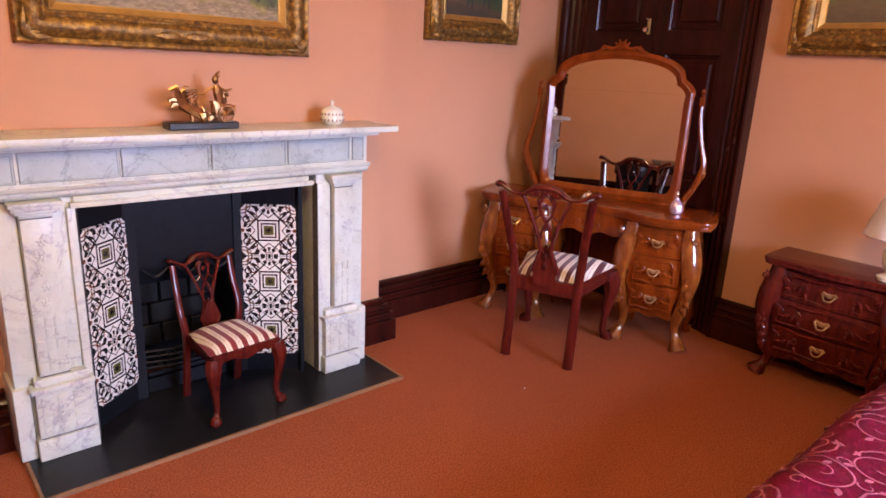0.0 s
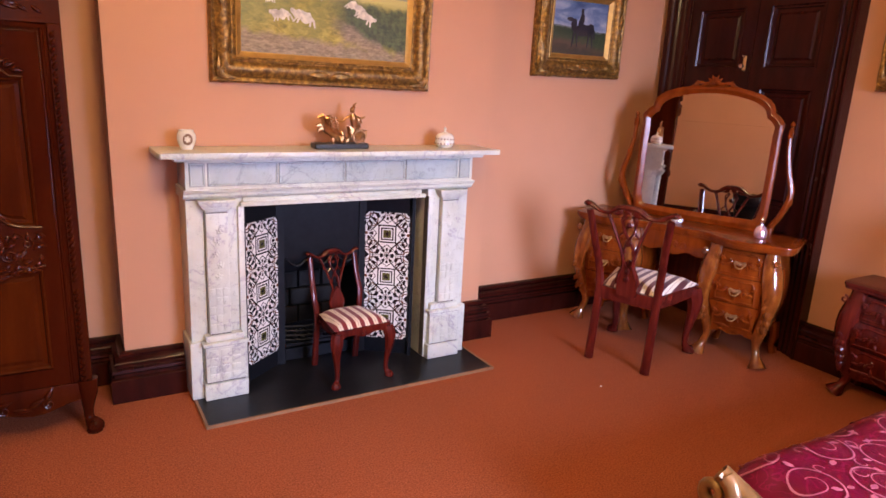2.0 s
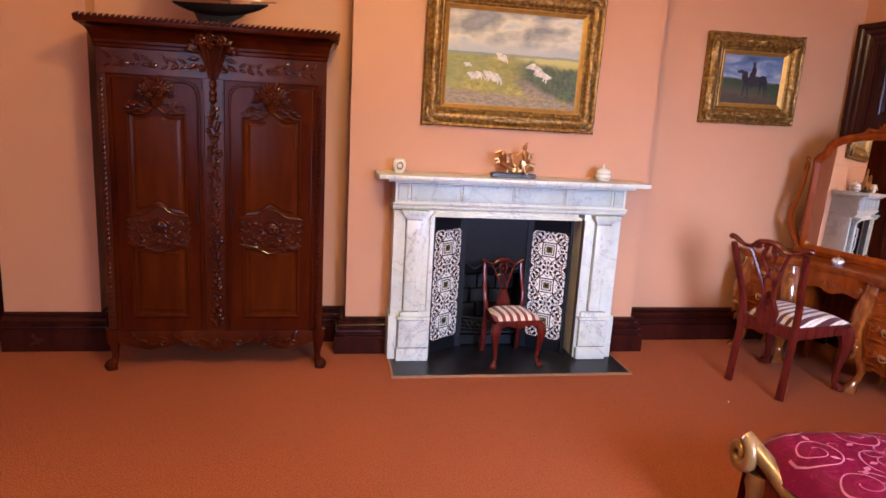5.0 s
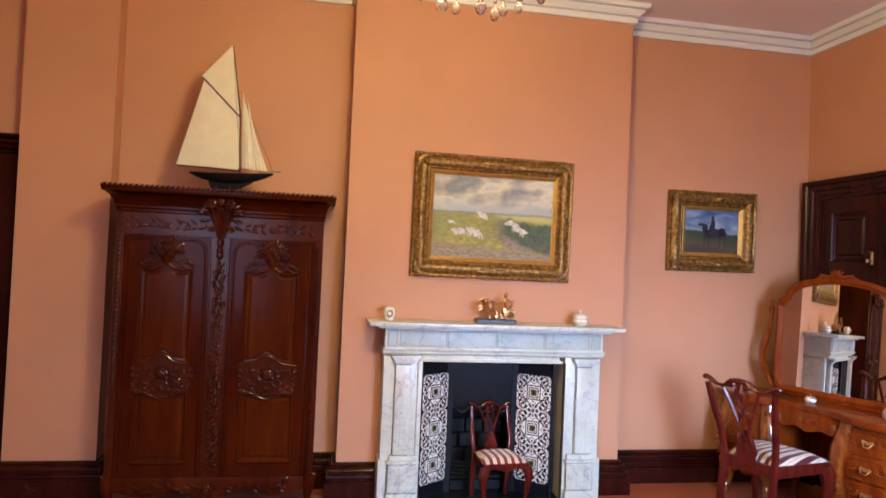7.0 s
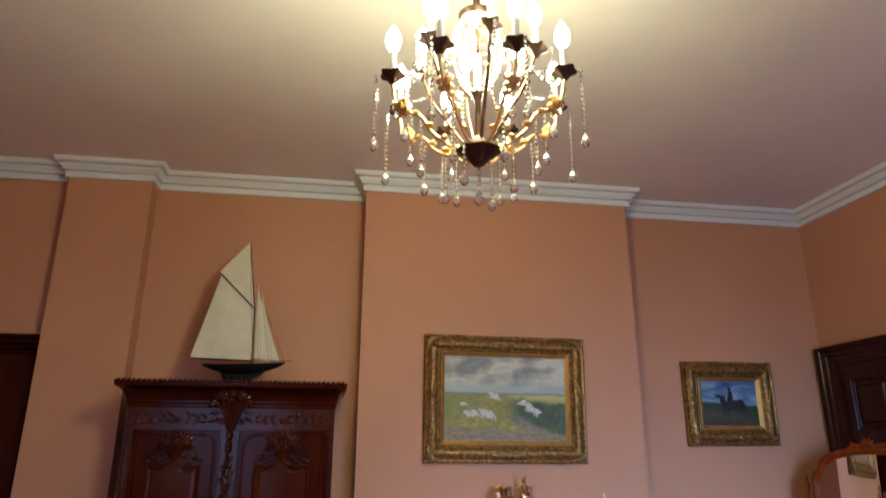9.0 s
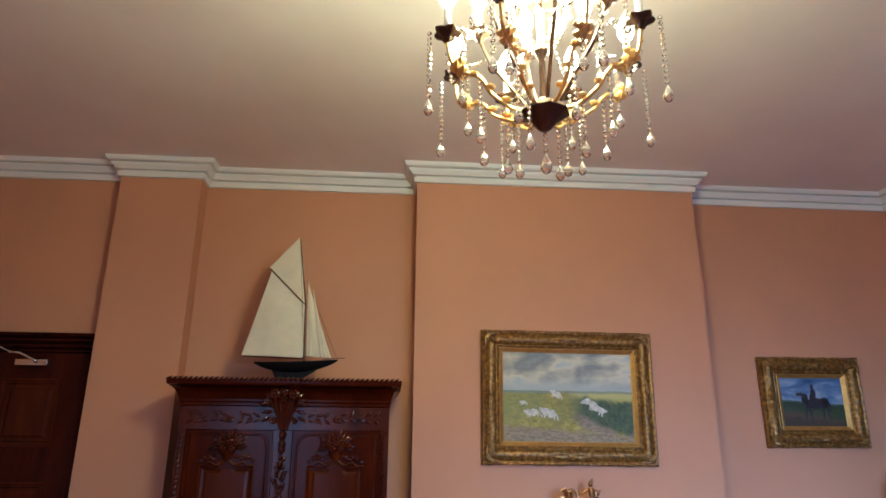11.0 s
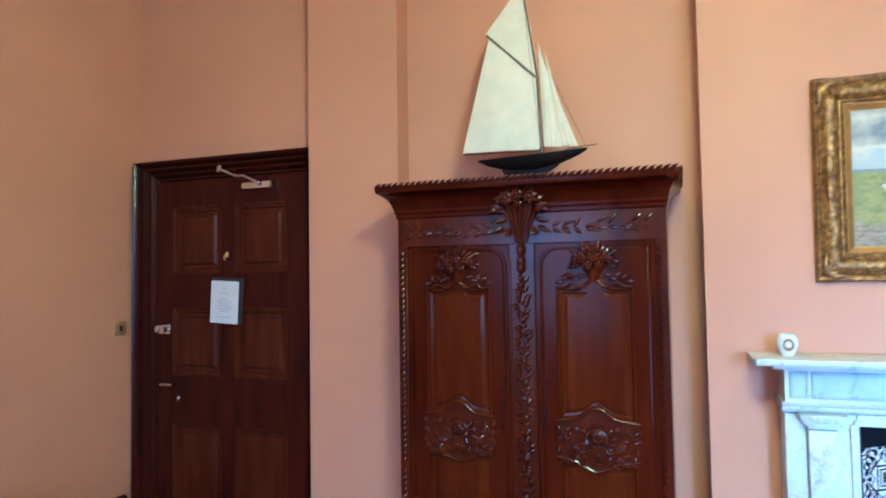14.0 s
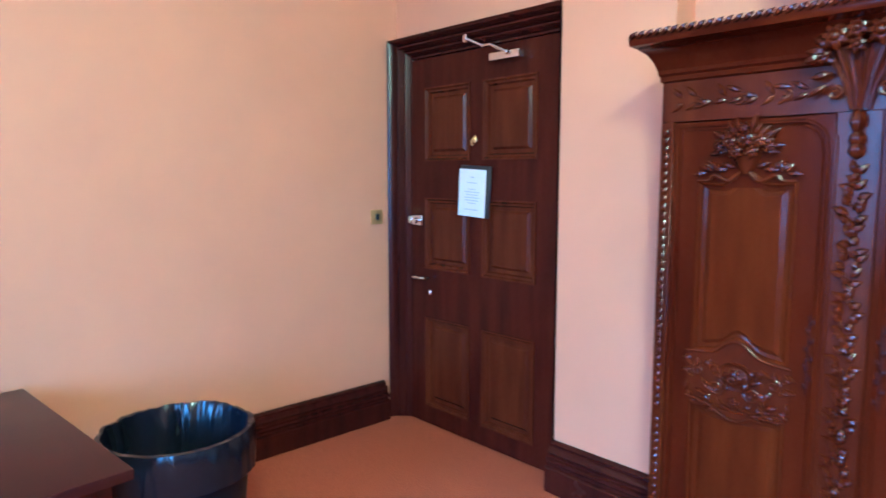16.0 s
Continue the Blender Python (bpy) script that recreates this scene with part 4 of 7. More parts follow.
def drop_handle(parent, x, y, z, s=1.0, mat=None):
    b = bmesh.new()
    for q in (-1, 1):
        leaf(b, x, y, z, 90 - q * 80, 0.035 * s, 0.02 * s, 0.006)
        curl(b, x + q * 0.026 * s, y - 0.004, z + 0.004, 0.010 * s, 90, 1.2, 0.003, q)
    tube(b, smooth_line([(x - 0.026 * s, y - 0.006, z), (x - 0.015 * s, y - 0.02, z - 0.016 * s), (x, y - 0.024, z - 0.02 * s), (x + 0.015 * s, y - 0.02, z - 0.016 * s), (x + 0.026 * s, y - 0.006, z)], 3), 0.0035 * s, 6)
    flower(b, x, y - 0.002, z, 0.014 * s, 5, 0.006)
    return part("handle", b, mat or M_OLDBRASS, parent, "dull brass drop handle")


def bombe_chest(owner, x0, x1, y0, y1, z0, z1, drawers, wood, stile_wood, rnd, out=0.035, front=0.03):
    """A bombe carcass with drawers facing -y, made as parts under owner."""
    mid = (x0 + x1) / 2
    steps = 9
    b = bmesh.new()
    loops = []
    for k in range(steps + 1):
        z = z0 + (z1 - z0) * k / steps
        o, f = bulge(z, z0, z1, out), bulge(z, z0, z1, front)
        loops.append([(x0 - o, y1, z), (x0 - o, y0 + 0.02, z), (x0 + 0.03 - o, y0 - f, z), (mid, y0 - f - 0.012, z), (x1 - 0.03 + o, y0 - f, z), (x1 + o, y0 + 0.02, z), (x1 + o, y1, z)])
    rings(b, loops)
    bmesh.ops.recalc_face_normals(b, faces=b.faces)
    part("carcass", b, wood, owner)
    for i in range(drawers):
        a = z0 + 0.02 + (z1 - z0 - 0.03) * i / drawers
        c = z0 + 0.02 + (z1 - z0 - 0.03) * (i + 1) / drawers - 0.008
        b = bmesh.new()
        rows = []
        for k in range(5):
            z = a + (c - a) * k / 4
            f = y0 - bulge(z, z0, z1, front) - 0.012 - 0.006 * math.sin(math.pi * k / 4) - 0.004
            o = bulge(z, z0, z1, out) * 0.6
            rows.append([(x0 + 0.05 - o + (x1 - x0 - 0.10 + 2 * o) * j / 6, f - 0.008 * math.sin(math.pi * j / 6), z) for j in range(7)])
        back = [[(x, y + 0.03, z) for x, y, z in r] for r in rows]
        m1 = [[b.verts.new(p) for p in r] for r in rows]
        for r1, r2 in zip(m1, m1[1:]):
            for j in range(6):
                b.faces.new((r1[j], r1[j + 1], r2[j + 1], r2[j]))
        edge = [m1[0][j] for j in range(7)] + [m1[k][6] for k in range(1, 5)] + [m1[4][j] for j in range(5, -1, -1)] + [m1[k][0] for k in range(3, 0, -1)]
        bk = [b.verts.new((v.co.x, v.co.y + 0.02, v.co.z)) for v in edge]
        for p in range(len(edge)):
            q = (p + 1) % len(edge)
            b.faces.new((edge[q], edge[p], bk[p], bk[q]))
        zc, fy = (a + c) / 2, rows[2][3][1] - 0.001
        w = (x1 - x0) / 2 - 0.06
        for s in (-1, 1):
            tube(b, smooth_line([(mid + s * w, fy + 0.002, a + 0.012), (mid + s * w * 0.96, fy, zc), (mid + s * w * 0.8, fy - 0.002, c - 0.014), (mid + s * w * 0.4, fy - 0.003, c - 0.018), (mid + s * 0.01, fy - 0.003, c - 0.012)], 3), 0.0045, 5)
            tube(b, smooth_line([(mid + s * w, fy + 0.002, a + 0.012), (mid + s * w * 0.5, fy - 0.002, a + 0.016), (mid + s * 0.01, fy - 0.003, a + 0.009)], 3), 0.0045, 5)
            for g in range(6):
                leaf(b, mid + s * (w - 0.01 - 0.018 * g), fy - 0.002, zc + 0.015 * math.sin(g * 2.2), 90 - s * (20 + 35 * g), 0.046, 0.018, 0.008)
            curl(b, mid + s * w * 0.55, fy - 0.003, zc + 0.004, 0.018, 90, 1.3, 0.005, s)
        dr = part("drawer", b, wood, owner, "bowed drawer front with carved edges")
        drop_handle(dr, mid, fy - 0.004, zc, 1.1)
    for s in (-1, 1):
        b = bmesh.new()
        pts, rad = [], []
        for k in range(13):
            z = z1 - (z1) * k / 12
            zz = max(z, z0)
            o, f = bulge(zz, z0, z1, out), bulge(zz, z0, z1, front)
            fall = max(0.0, (z0 - z) / z0)
            px = (x1 + o - 0.012) if s > 0 else (x0 - o + 0.012)
            kick = 0.03 * math.sin(fall * math.pi * 0.5) ** 3 - 0.012 * math.sin(fall * math.pi)
            pts.append((px + s * kick, y0 - f + 0.005 - kick, z))
            rad.append(0.042 + 0.020 * math.sin(math.pi * min(1, k / 6)) - 0.022 * fall * (1 - fall) * 3 + (0.020 if fall > 0.8 else 0) - 0.004 * fall)
        line = smooth_line(pts, 2)
        rr = []
        for i in range(len(line)):
            j = i / 2
            rr.append(rad[int(j)] * (1 - j % 1) + rad[min(12, int(j) + 1)] * (j % 1))
        tube(b, line, rr, 10, 0.9)
        for g in range(9):
            z = z1 - 0.04 - g * (z1 - z0) * 0.095
            o, f = bulge(max(z, z0), z0, z1, out), bulge(max(z, z0), z0, z1, front)
            px = (x1 + o - 0.012) if s > 0 else (x0 - o + 0.012)
            leaf(b, px, y0 - f - 0.034, z, -90 + rnd.uniform(-35, 35), 0.065, 0.034, 0.012)
            leaf(b, px + s * 0.022, y0 - f - 0.026, z, -90 - s * rnd.uniform(20, 50), 0.06, 0.028, 0.012)
            leaf(b, px - s * 0.022, y0 - f - 0.026, z - 0.01, -90 + s * rnd.uniform(20, 50), 0.055, 0.024, 0.012)
        curl(b, (x1 + out) if s > 0 else (x0 - out), y0 - front - 0.03, z1 - 0.05, 0.02, 90, 1.3, 0.006, s)
        part("front_leg", b, M_DESK_CARVED if stile_wood is M_DESK else stile_wood, owner, "carved corner stile running into a scrolled foot")
        b = bmesh.new()
        px = x1 - 0.01 if s > 0 else x0 + 0.01
        tube(b, [(px, y1 - 0.03, z0 + 0.02), (px + s * 0.012, y1 - 0.03, z0 * 0.6), (px, y1 - 0.03, z0 * 0.25), (px + s * 0.014, y1 - 0.03, 0)], [0.03, 0.028, 0.018, 0.026], 8)
        part("back_leg", b, wood, owner)
    b = bmesh.new()
    outl = [(x0, z0 + 0.015), (x1, z0 + 0.015)]
    for i in range(19):
        t = 1 - i / 18
        outl.append((x0 + (x1 - x0) * t, z0 - 0.012 - 0.016 * abs(math.sin(3 * math.pi * t))))
    prism(b, outl, y0 - 0.006, y0 + 0.012, "y", 0.002)
    for g in range(7):
        leaf(b, x0 + (x1 - x0) * (g + 0.5) / 7, y0 - 0.008, z0 - 0.01, 20 if g % 2 else 160, 0.045, 0.016, 0.006)
    part("apron", b, wood, owner, "scalloped carved apron")


rnd = random.Random(11)
DESK = pose(3.03, 2.295, 0, 0, 0, -70.4)
desk = thing("dressing_table", DESK, "polished orange mahogany kneehole dressing table with carved bombe pedestals", "dressing table")
for name, x0, x1 in (("pedestal", -0.575, -0.235), ("pedestal", 0.265, 0.605)):
    ped = new(name)
    ped.parent = desk
    tagged(ped, "three-drawer bombe pedestal with carved corners")
    bombe_chest(ped, x0, x1, 0.045, 0.40, 0.19, 0.70, 3, M_DESK, M_DESK, rnd)
b = bmesh.new()
left, rows = -0.655, 1.0
front = smooth_line([(-0.655, 0.385), (-0.655, 0.06), (-0.62, -0.01), (-0.52, -0.03), (-0.40, -0.055), (-0.28, -0.02), (-0.20, 0.03), (0.0, 0.05), (0.22, 0.03), (0.30, -0.02), (0.43, -0.055), (0.56, -0.03), (0.66, -0.015), (0.71, 0.06), (0.685, 0.365)], 4)
for lo, hi, inn in ((0.702, 0.715, 0.014), (0.7155, 0.726, 0.004), (0.7265, 0.750, 0.0)):
    o = [(x * (1 - inn * 1.4), y + inn if y < 0.3 else y) for x, y in front]
    prism(b, o, lo, hi, "z", 0.003)
part("top", b, M_DESK, desk, "serpentine polished top with a moulded edge")
b = bmesh.new()
outl = [(-0.235, 0.70), (0.265, 0.70)] + [(0.265 - 0.5 * i / 20, 0.60 - 0.02 * math.sin(math.pi * i / 20) + 0.012 * math.cos(6 * math.pi * i / 20)) for i in range(21)]
prism(b, outl, 0.07, 0.09, "y", 0.002)
for s in (-1, 1):
    curl(b, 0.015 + s * 0.06, 0.066, 0.635, 0.022, 90, 1.4, 0.006, s)
flower(b, 0.015, 0.066, 0.64, 0.028, 6, 0.008)
ap = part("kneehole_drawer", b, M_DESK, desk, "shallow carved drawer over the kneehole")
b = bmesh.new()
box(b, -0.235, 0.265, 0.385, 0.40, 0.32, 0.70)
part("back_panel", b, M_DARKRED, desk, smooth=False)

# the mirror standing on it
M_MIRROR = bpy.data.materials.new("mirror_silvering")
M_MIRROR.use_nodes = True
g = M_MIRROR.node_tree.nodes["Principled BSDF"]
g.inputs["Base Color"].default_value, g.inputs["Metallic"].default_value, g.inputs["Roughness"].default_value = (0.9, 0.9, 0.9, 1), 1.0, 0.005
mir = thing("dressing_mirror", DESK @ pose(0.03, 0.33, 0.7505, 0, 0, 0.7), "arched swing mirror in an orange mahogany frame on the dressing table", "mirror")
arch = [(-0.395, 0.015), (-0.43, 0.10), (-0.43, 0.60), (-0.435, 0.655), (-0.40, 0.70), (-0.375, 0.715), (-0.36, 0.765), (-0.29, 0.815), (-0.15, 0.85), (0, 0.862)]
arch = arch + [(-x, z) for x, z in arch[:-1][::-1]]
arch = smooth_line(arch, 2) + [(0.2, 0.01), (-0.2, 0.01)]
cz = 0.45
TILTM = pose(0, 0, 0, -2.0, 0, 0)
b = bmesh.new()
prof = [(0.0, 0.012), (0.0, -0.012), (0.010, -0.022), (0.024, -0.026), (0.036, -0.018), (0.046, -0.010), (0.052, -0.006), (0.052, 0.012)]
loops = []
for d, y in prof:
    loops.append([(x * (1 - d / 0.43), y, cz + (z - cz) * (1 - d / 0.43)) for x, z in arch])
rings(b, loops, caps=False)
rings(b, [loops[-1], loops[0]], caps=False)
bmesh.ops.recalc_face_normals(b, faces=b.faces)
part("frame", b, M_DESK, mir, at=TILTM)
b = bmesh.new()
k = 1 - 0.05 / 0.43
prism(b, [(x * k, cz + (z - cz) * k) for x, z in arch], -0.0045, 0.010, "y")
part("glass", b, M_MIRROR, mir, "bevelled mirror glass", smooth=False, at=TILTM)
b = bmesh.new()
for s in (-1, 1):
    tube(b, smooth_line([(s * 0.15, -0.012, 0.845), (s * 0.09, -0.022, 0.872), (s * 0.05, -0.024, 0.865), (0, -0.026, 0.885)], 4), [0.006] * 4 + [0.012] * 9, 6)
    curl(b, s * 0.11, -0.02, 0.868, 0.016, 90, 1.3, 0.006, s)
    for a in (20, 50, 80):
        leaf(b, 0, -0.02, 0.865, 90 - s * a, 0.06, 0.022, 0.008)
flower(b, 0, -0.026, 0.885, 0.026, 6, 0.008)
part("crest", b, M_DESK, mir, "carved leaf and shell crest", at=TILTM)
for s in (-1, 1):
    b = bmesh.new()
    line = smooth_line([(s * 0.44, 0.03, 0.0), (s * 0.455, 0.03, 0.05), (s * 0.49, 0.02, 0.11), (s * 0.525, 0.01, 0.20), (s * 0.532, 0.01, 0.27), (s * 0.51, 0.012, 0.35), (s * 0.492, 0.015, 0.43), (s * 0.478, 0.018, 0.52), (s * 0.476, 0.02, 0.58)], 4)
    tube(b, line, [0.032 - 0.018 * i / len(line) for i in range(len(line))], 8, 0.8)
    box(b, s * 0.476 - 0.014, s * 0.476 + 0.014, 0.005, 0.033, 0.575, 0.625, 0.003)
    lathe(b, [(0.010, 0), (0.014, 0.006), (0.006, 0.014), (0.014, 0.026), (0.013, 0.036), (0.0, 0.05)], 12, (s * 0.476, 0.02, 0.625))
    for g in range(5):
        leaf(b, s * (0.45 + 0.02 * g), 0.0, 0.03 + 0.035 * g, 90 - s * 20, 0.06, 0.024, 0.01)
    part("support", b, M_DESK, mir, "s-scrolled carved mirror support")
b = bmesh.new()
box(b, -0.46, 0.46, -0.012, 0.06, 0.0, 0.03, 0.006, 2)
part("base", b, M_DESK, mir)

M_PINK = plain("pink_silver_lustre", (0.72, 0.52, 0.58), 0.2, 0.7)
M_CREAM = plain("cream_porcelain", (0.74, 0.70, 0.58), 0.22, coat=0.4)
M_CRYSTAL = plain("cut_crystal", (0.75, 0.78, 0.80), 0.08, 0.6)
bot = thing("perfume_bottle", DESK @ pose(0.48, 0.15, 0.7505), "small fluted pink and silver perfume bottle on the dressing table", "perfume bottle")
b = bmesh.new()
lathe(b, [(0.0, 0), (0.030, 0.002), (0.036, 0.018), (0.036, 0.04), (0.026, 0.065), (0.012, 0.078), (0.011, 0.086)], 28, waves=10, depth=0.05)
part("body", b, M_PINK, bot)
b = bmesh.new()
lathe(b, [(0.011, 0.086), (0.014, 0.09), (0.006, 0.098), (0.010, 0.108), (0.006, 0.12), (0.0, 0.125)], 14)
part("stopper", b, M_CHROME, bot, "silver knopped stopper")
pot = thing("trinket_pot", DESK @ pose(-0.02, 0.16, 0.7505), "small cut glass trinket pot with a silver lid", "trinket pot")
b = bmesh.new()
lathe(b, [(0.0, 0), (0.025, 0.001), (0.036, 0.016), (0.034, 0.03), (0.03, 0.034)], 24, waves=12, depth=0.05)
part("bowl", b, M_CRYSTAL, pot)
b = bmesh.new()
lathe(b, [(0.031, 0.034), (0.026, 0.044), (0.008, 0.05), (0.008, 0.058), (0.0, 0.06)], 20)
part("lid", b, M_CHROME, pot)


# ---- wardrobe ----
rnd = random.Random(21)
WX0, WX1, WY, WB = -1.305, -0.15, 2.45, 2.95
wd = thing("wardrobe", pose(0.013, 0.122, 0) @ Matrix.Diagonal((1.05, 1, 1.014, 1)), "tall red mahogany carved two-door wardrobe on scroll feet against the wall", "wardrobe")
b = bmesh.new()
box(b, WX0, WX0 + 0.03, WY + 0.02, WB, 0.16, 1.80)
box(b, WX1 - 0.03, WX1, WY + 0.02, WB, 0.16, 1.80)
box(b, WX0, WX1, WB - 0.02, WB, 0.16, 1.80)
box(b, WX0, WX1, WY + 0.02, WB, 0.16, 0.20)
part("carcass", b, M_WARD, wd, smooth=False)
# cornice: coved, breaking forward, with a rope edge
b = bmesh.new()
PR = [(0.0, 1.795), (0.012, 1.80), (0.012, 1.815), (0.022, 1.822), (0.022, 1.835), (0.028, 1.842), (0.040, 1.862), (0.065, 1.885), (0.100, 1.90), (0.128, 1.908), (0.132, 1.92), (0.132, 1.926), (0.0, 1.926)]
loops = []
for px, py, sx, sy in ((WX0, WB, -1, 0), (WX0, WY, -1, -1), (WX1, WY, 1, -1), (WX1, WB, 1, 0)):
    loops.append([(px + sx * o * 0.42, py + sy * o, z) for o, z in PR])
rings(b, loops)
box(b, WX0 + 0.001, WX1 - 0.001, WY + 0.001, WB, 1.80, 1.925)
bmesh.ops.recalc_face_normals(b, faces=b.faces)
part("cornice", b, M_WARD, wd, "coved mahogany cornice")
b = bmesh.new()
n = 46
for k in range(n):
    x = WX0 - 0.05 + (WX1 - WX0 + 0.10) * (k + 0.5) / n
    leaf(b, x - 0.016, WY - 0.135, 1.928, 35, 0.038, 0.018, 0.012, 5)
for s in (0, 1):
    for k in range(20):
        y = WY - 0.12 + 0.61 * (k + 0.5) / 20
        ball(b, (WX0 - 0.058) if s == 0 else (WX1 + 0.058), y, 1.936, 0.009, 0.019, 0.010, 6)
box(b, WX0 - 0.055, WX1 + 0.055, WY - 0.130, WB, 1.9265, 1.938)
part("rope_moulding", b, M_WARD_CARVED, wd, "rope-carved top edge")
# frieze
b = bmesh.new()
box(b, WX0, WX1, WY, WY + 0.0195, 1.665, 1.80)
for s in (-1, 1):
    for g in range(9):
        x = -0.735 + s * (0.13 + 0.046 * g)
        leaf(b, x, WY - 0.001, 1.735 + 0.012 * math.sin(g * 1.9), 90 - s * (60 + 30 * math.sin(g * 2.3)), 0.055, 0.018, 0.008)
        leaf(b, x, WY - 0.001, 1.725, 90 - s * (115 + 15 * math.sin(g)), 0.045, 0.018, 0.008)
    for g in range(3):
        curl(b, -0.735 + s * (0.19 + 0.13 * g), WY - 0.002, 1.72, 0.018, 90, 1.3, 0.006, s)
part("frieze", b, M_WARD_CARVED, wd, "frieze carved with trailing leaves")
# corner posts
for s in (0, 1):
    b = bmesh.new()
    xa = WX0 if s == 0 else WX1 - 0.045
    box(b, xa, xa + 0.045, WY - 0.004, WY + 0.0195, 0.16, 1.665, 0.003)
    xc = WX0 + 0.026 if s == 0 else WX1 - 0.026
    for g in range(52):
        z = 0.20 + 1.44 * g / 52
        if z < 0.62 or z > 0.66:
            leaf(b, xc - 0.012, WY - 0.006, z, 60, 0.036, 0.018, 0.010, 5)
    lathe(b, [(0.014, 0.16), (0.02, 0.17), (0.014, 0.19)], 10, (xc, WY - 0.002, 0))
    part("corner_post", b, M_WARD_CARVED, wd, "corner post with a twisted rope column")
# centre post with carving
b = bmesh.new()
box(b, -0.79, -0.68, WY - 0.006, WY + 0.0195, 0.20, 1.665, 0.003)
for x in (-0.786, -0.684):
    tube(b, [(x, WY - 0.008, 0.24), (x, WY - 0.008, 1.60)], 0.005, 6)
for g in range(56):
    z = 0.27 + 0.0222 * g
    for s in (-1, 1):
        leaf(b, -0.735 + s * (0.004 + 0.008 * math.sin(g * 0.9)), WY - 0.008, z, 90 - s * (42 + 26 * math.sin(g * 1.7 + s)), 0.040 + 0.006 * math.sin(g * 2.3), 0.024, 0.013)
    if g % 3 == 0:
        flower(b, -0.735 + 0.008 * math.sin(g), WY - 0.012, z, 0.014, 5, 0.007)
for zc in (1.53, 1.56):
    leaf(b, -0.735, WY - 0.016, zc, 90, 0.06, 0.04, 0.016)
part("centre_post", b, M_WARD_CARVED, wd, "centre post carved with a hanging vine")
b = bmesh.new()
rings(b, [[(-0.735 + w * math.cos(a), WY - 0.004 - w * 0.55 * abs(math.sin(a)), z) for a in (math.pi * q / 8 for q in range(9))] for w, z in ((0.020, 1.665), (0.024, 1.69), (0.034, 1.73), (0.052, 1.775), (0.072, 1.81), (0.080, 1.835))])
for g in range(7):
    u = (g - 3) / 3
    tube(b, [(-0.735 + 0.020 * u, WY - 0.018, 1.668), (-0.735 + 0.036 * u, WY - 0.030 + 0.01 * abs(u), 1.74), (-0.735 + 0.080 * u, WY - 0.050 + 0.02 * abs(u), 1.835)], [0.004, 0.006, 0.009], 6)
for s in (-1, 1):
    flower(b, -0.735 + s * 0.052, WY - 0.062, 1.862, 0.042, 7, 0.018)
    flower(b, -0.735 + s * 0.088, WY - 0.045, 1.815, 0.026, 6, 0.012)
    for g in range(5):
        leaf(b, -0.735 + s * (0.030 + 0.014 * g), WY - 0.048, 1.85 - 0.008 * g, 90 - s * (5 + 26 * g), 0.075 - 0.006 * g, 0.030, 0.014)
    for g in range(3):
        leaf(b, -0.735 + s * (0.055 + 0.010 * g), WY - 0.030, 1.80 - 0.03 * g, 90 - s * (80 + 22 * g), 0.060, 0.022, 0.012)
    curl(b, -0.735 + s * 0.060, WY - 0.018, 1.715, 0.018, 90, 1.4, 0.007, s)
flower(b, -0.735, WY - 0.070, 1.875, 0.034, 7, 0.016)
flower(b, -0.735, WY - 0.066, 1.832, 0.028, 6, 0.014)
leaf(b, -0.735, WY - 0.02, 1.67, -90, 0.075, 0.040, 0.018)
part("cartouche", b, M_WARD_CARVED, wd, "bold carved leaf and flower cartouche")
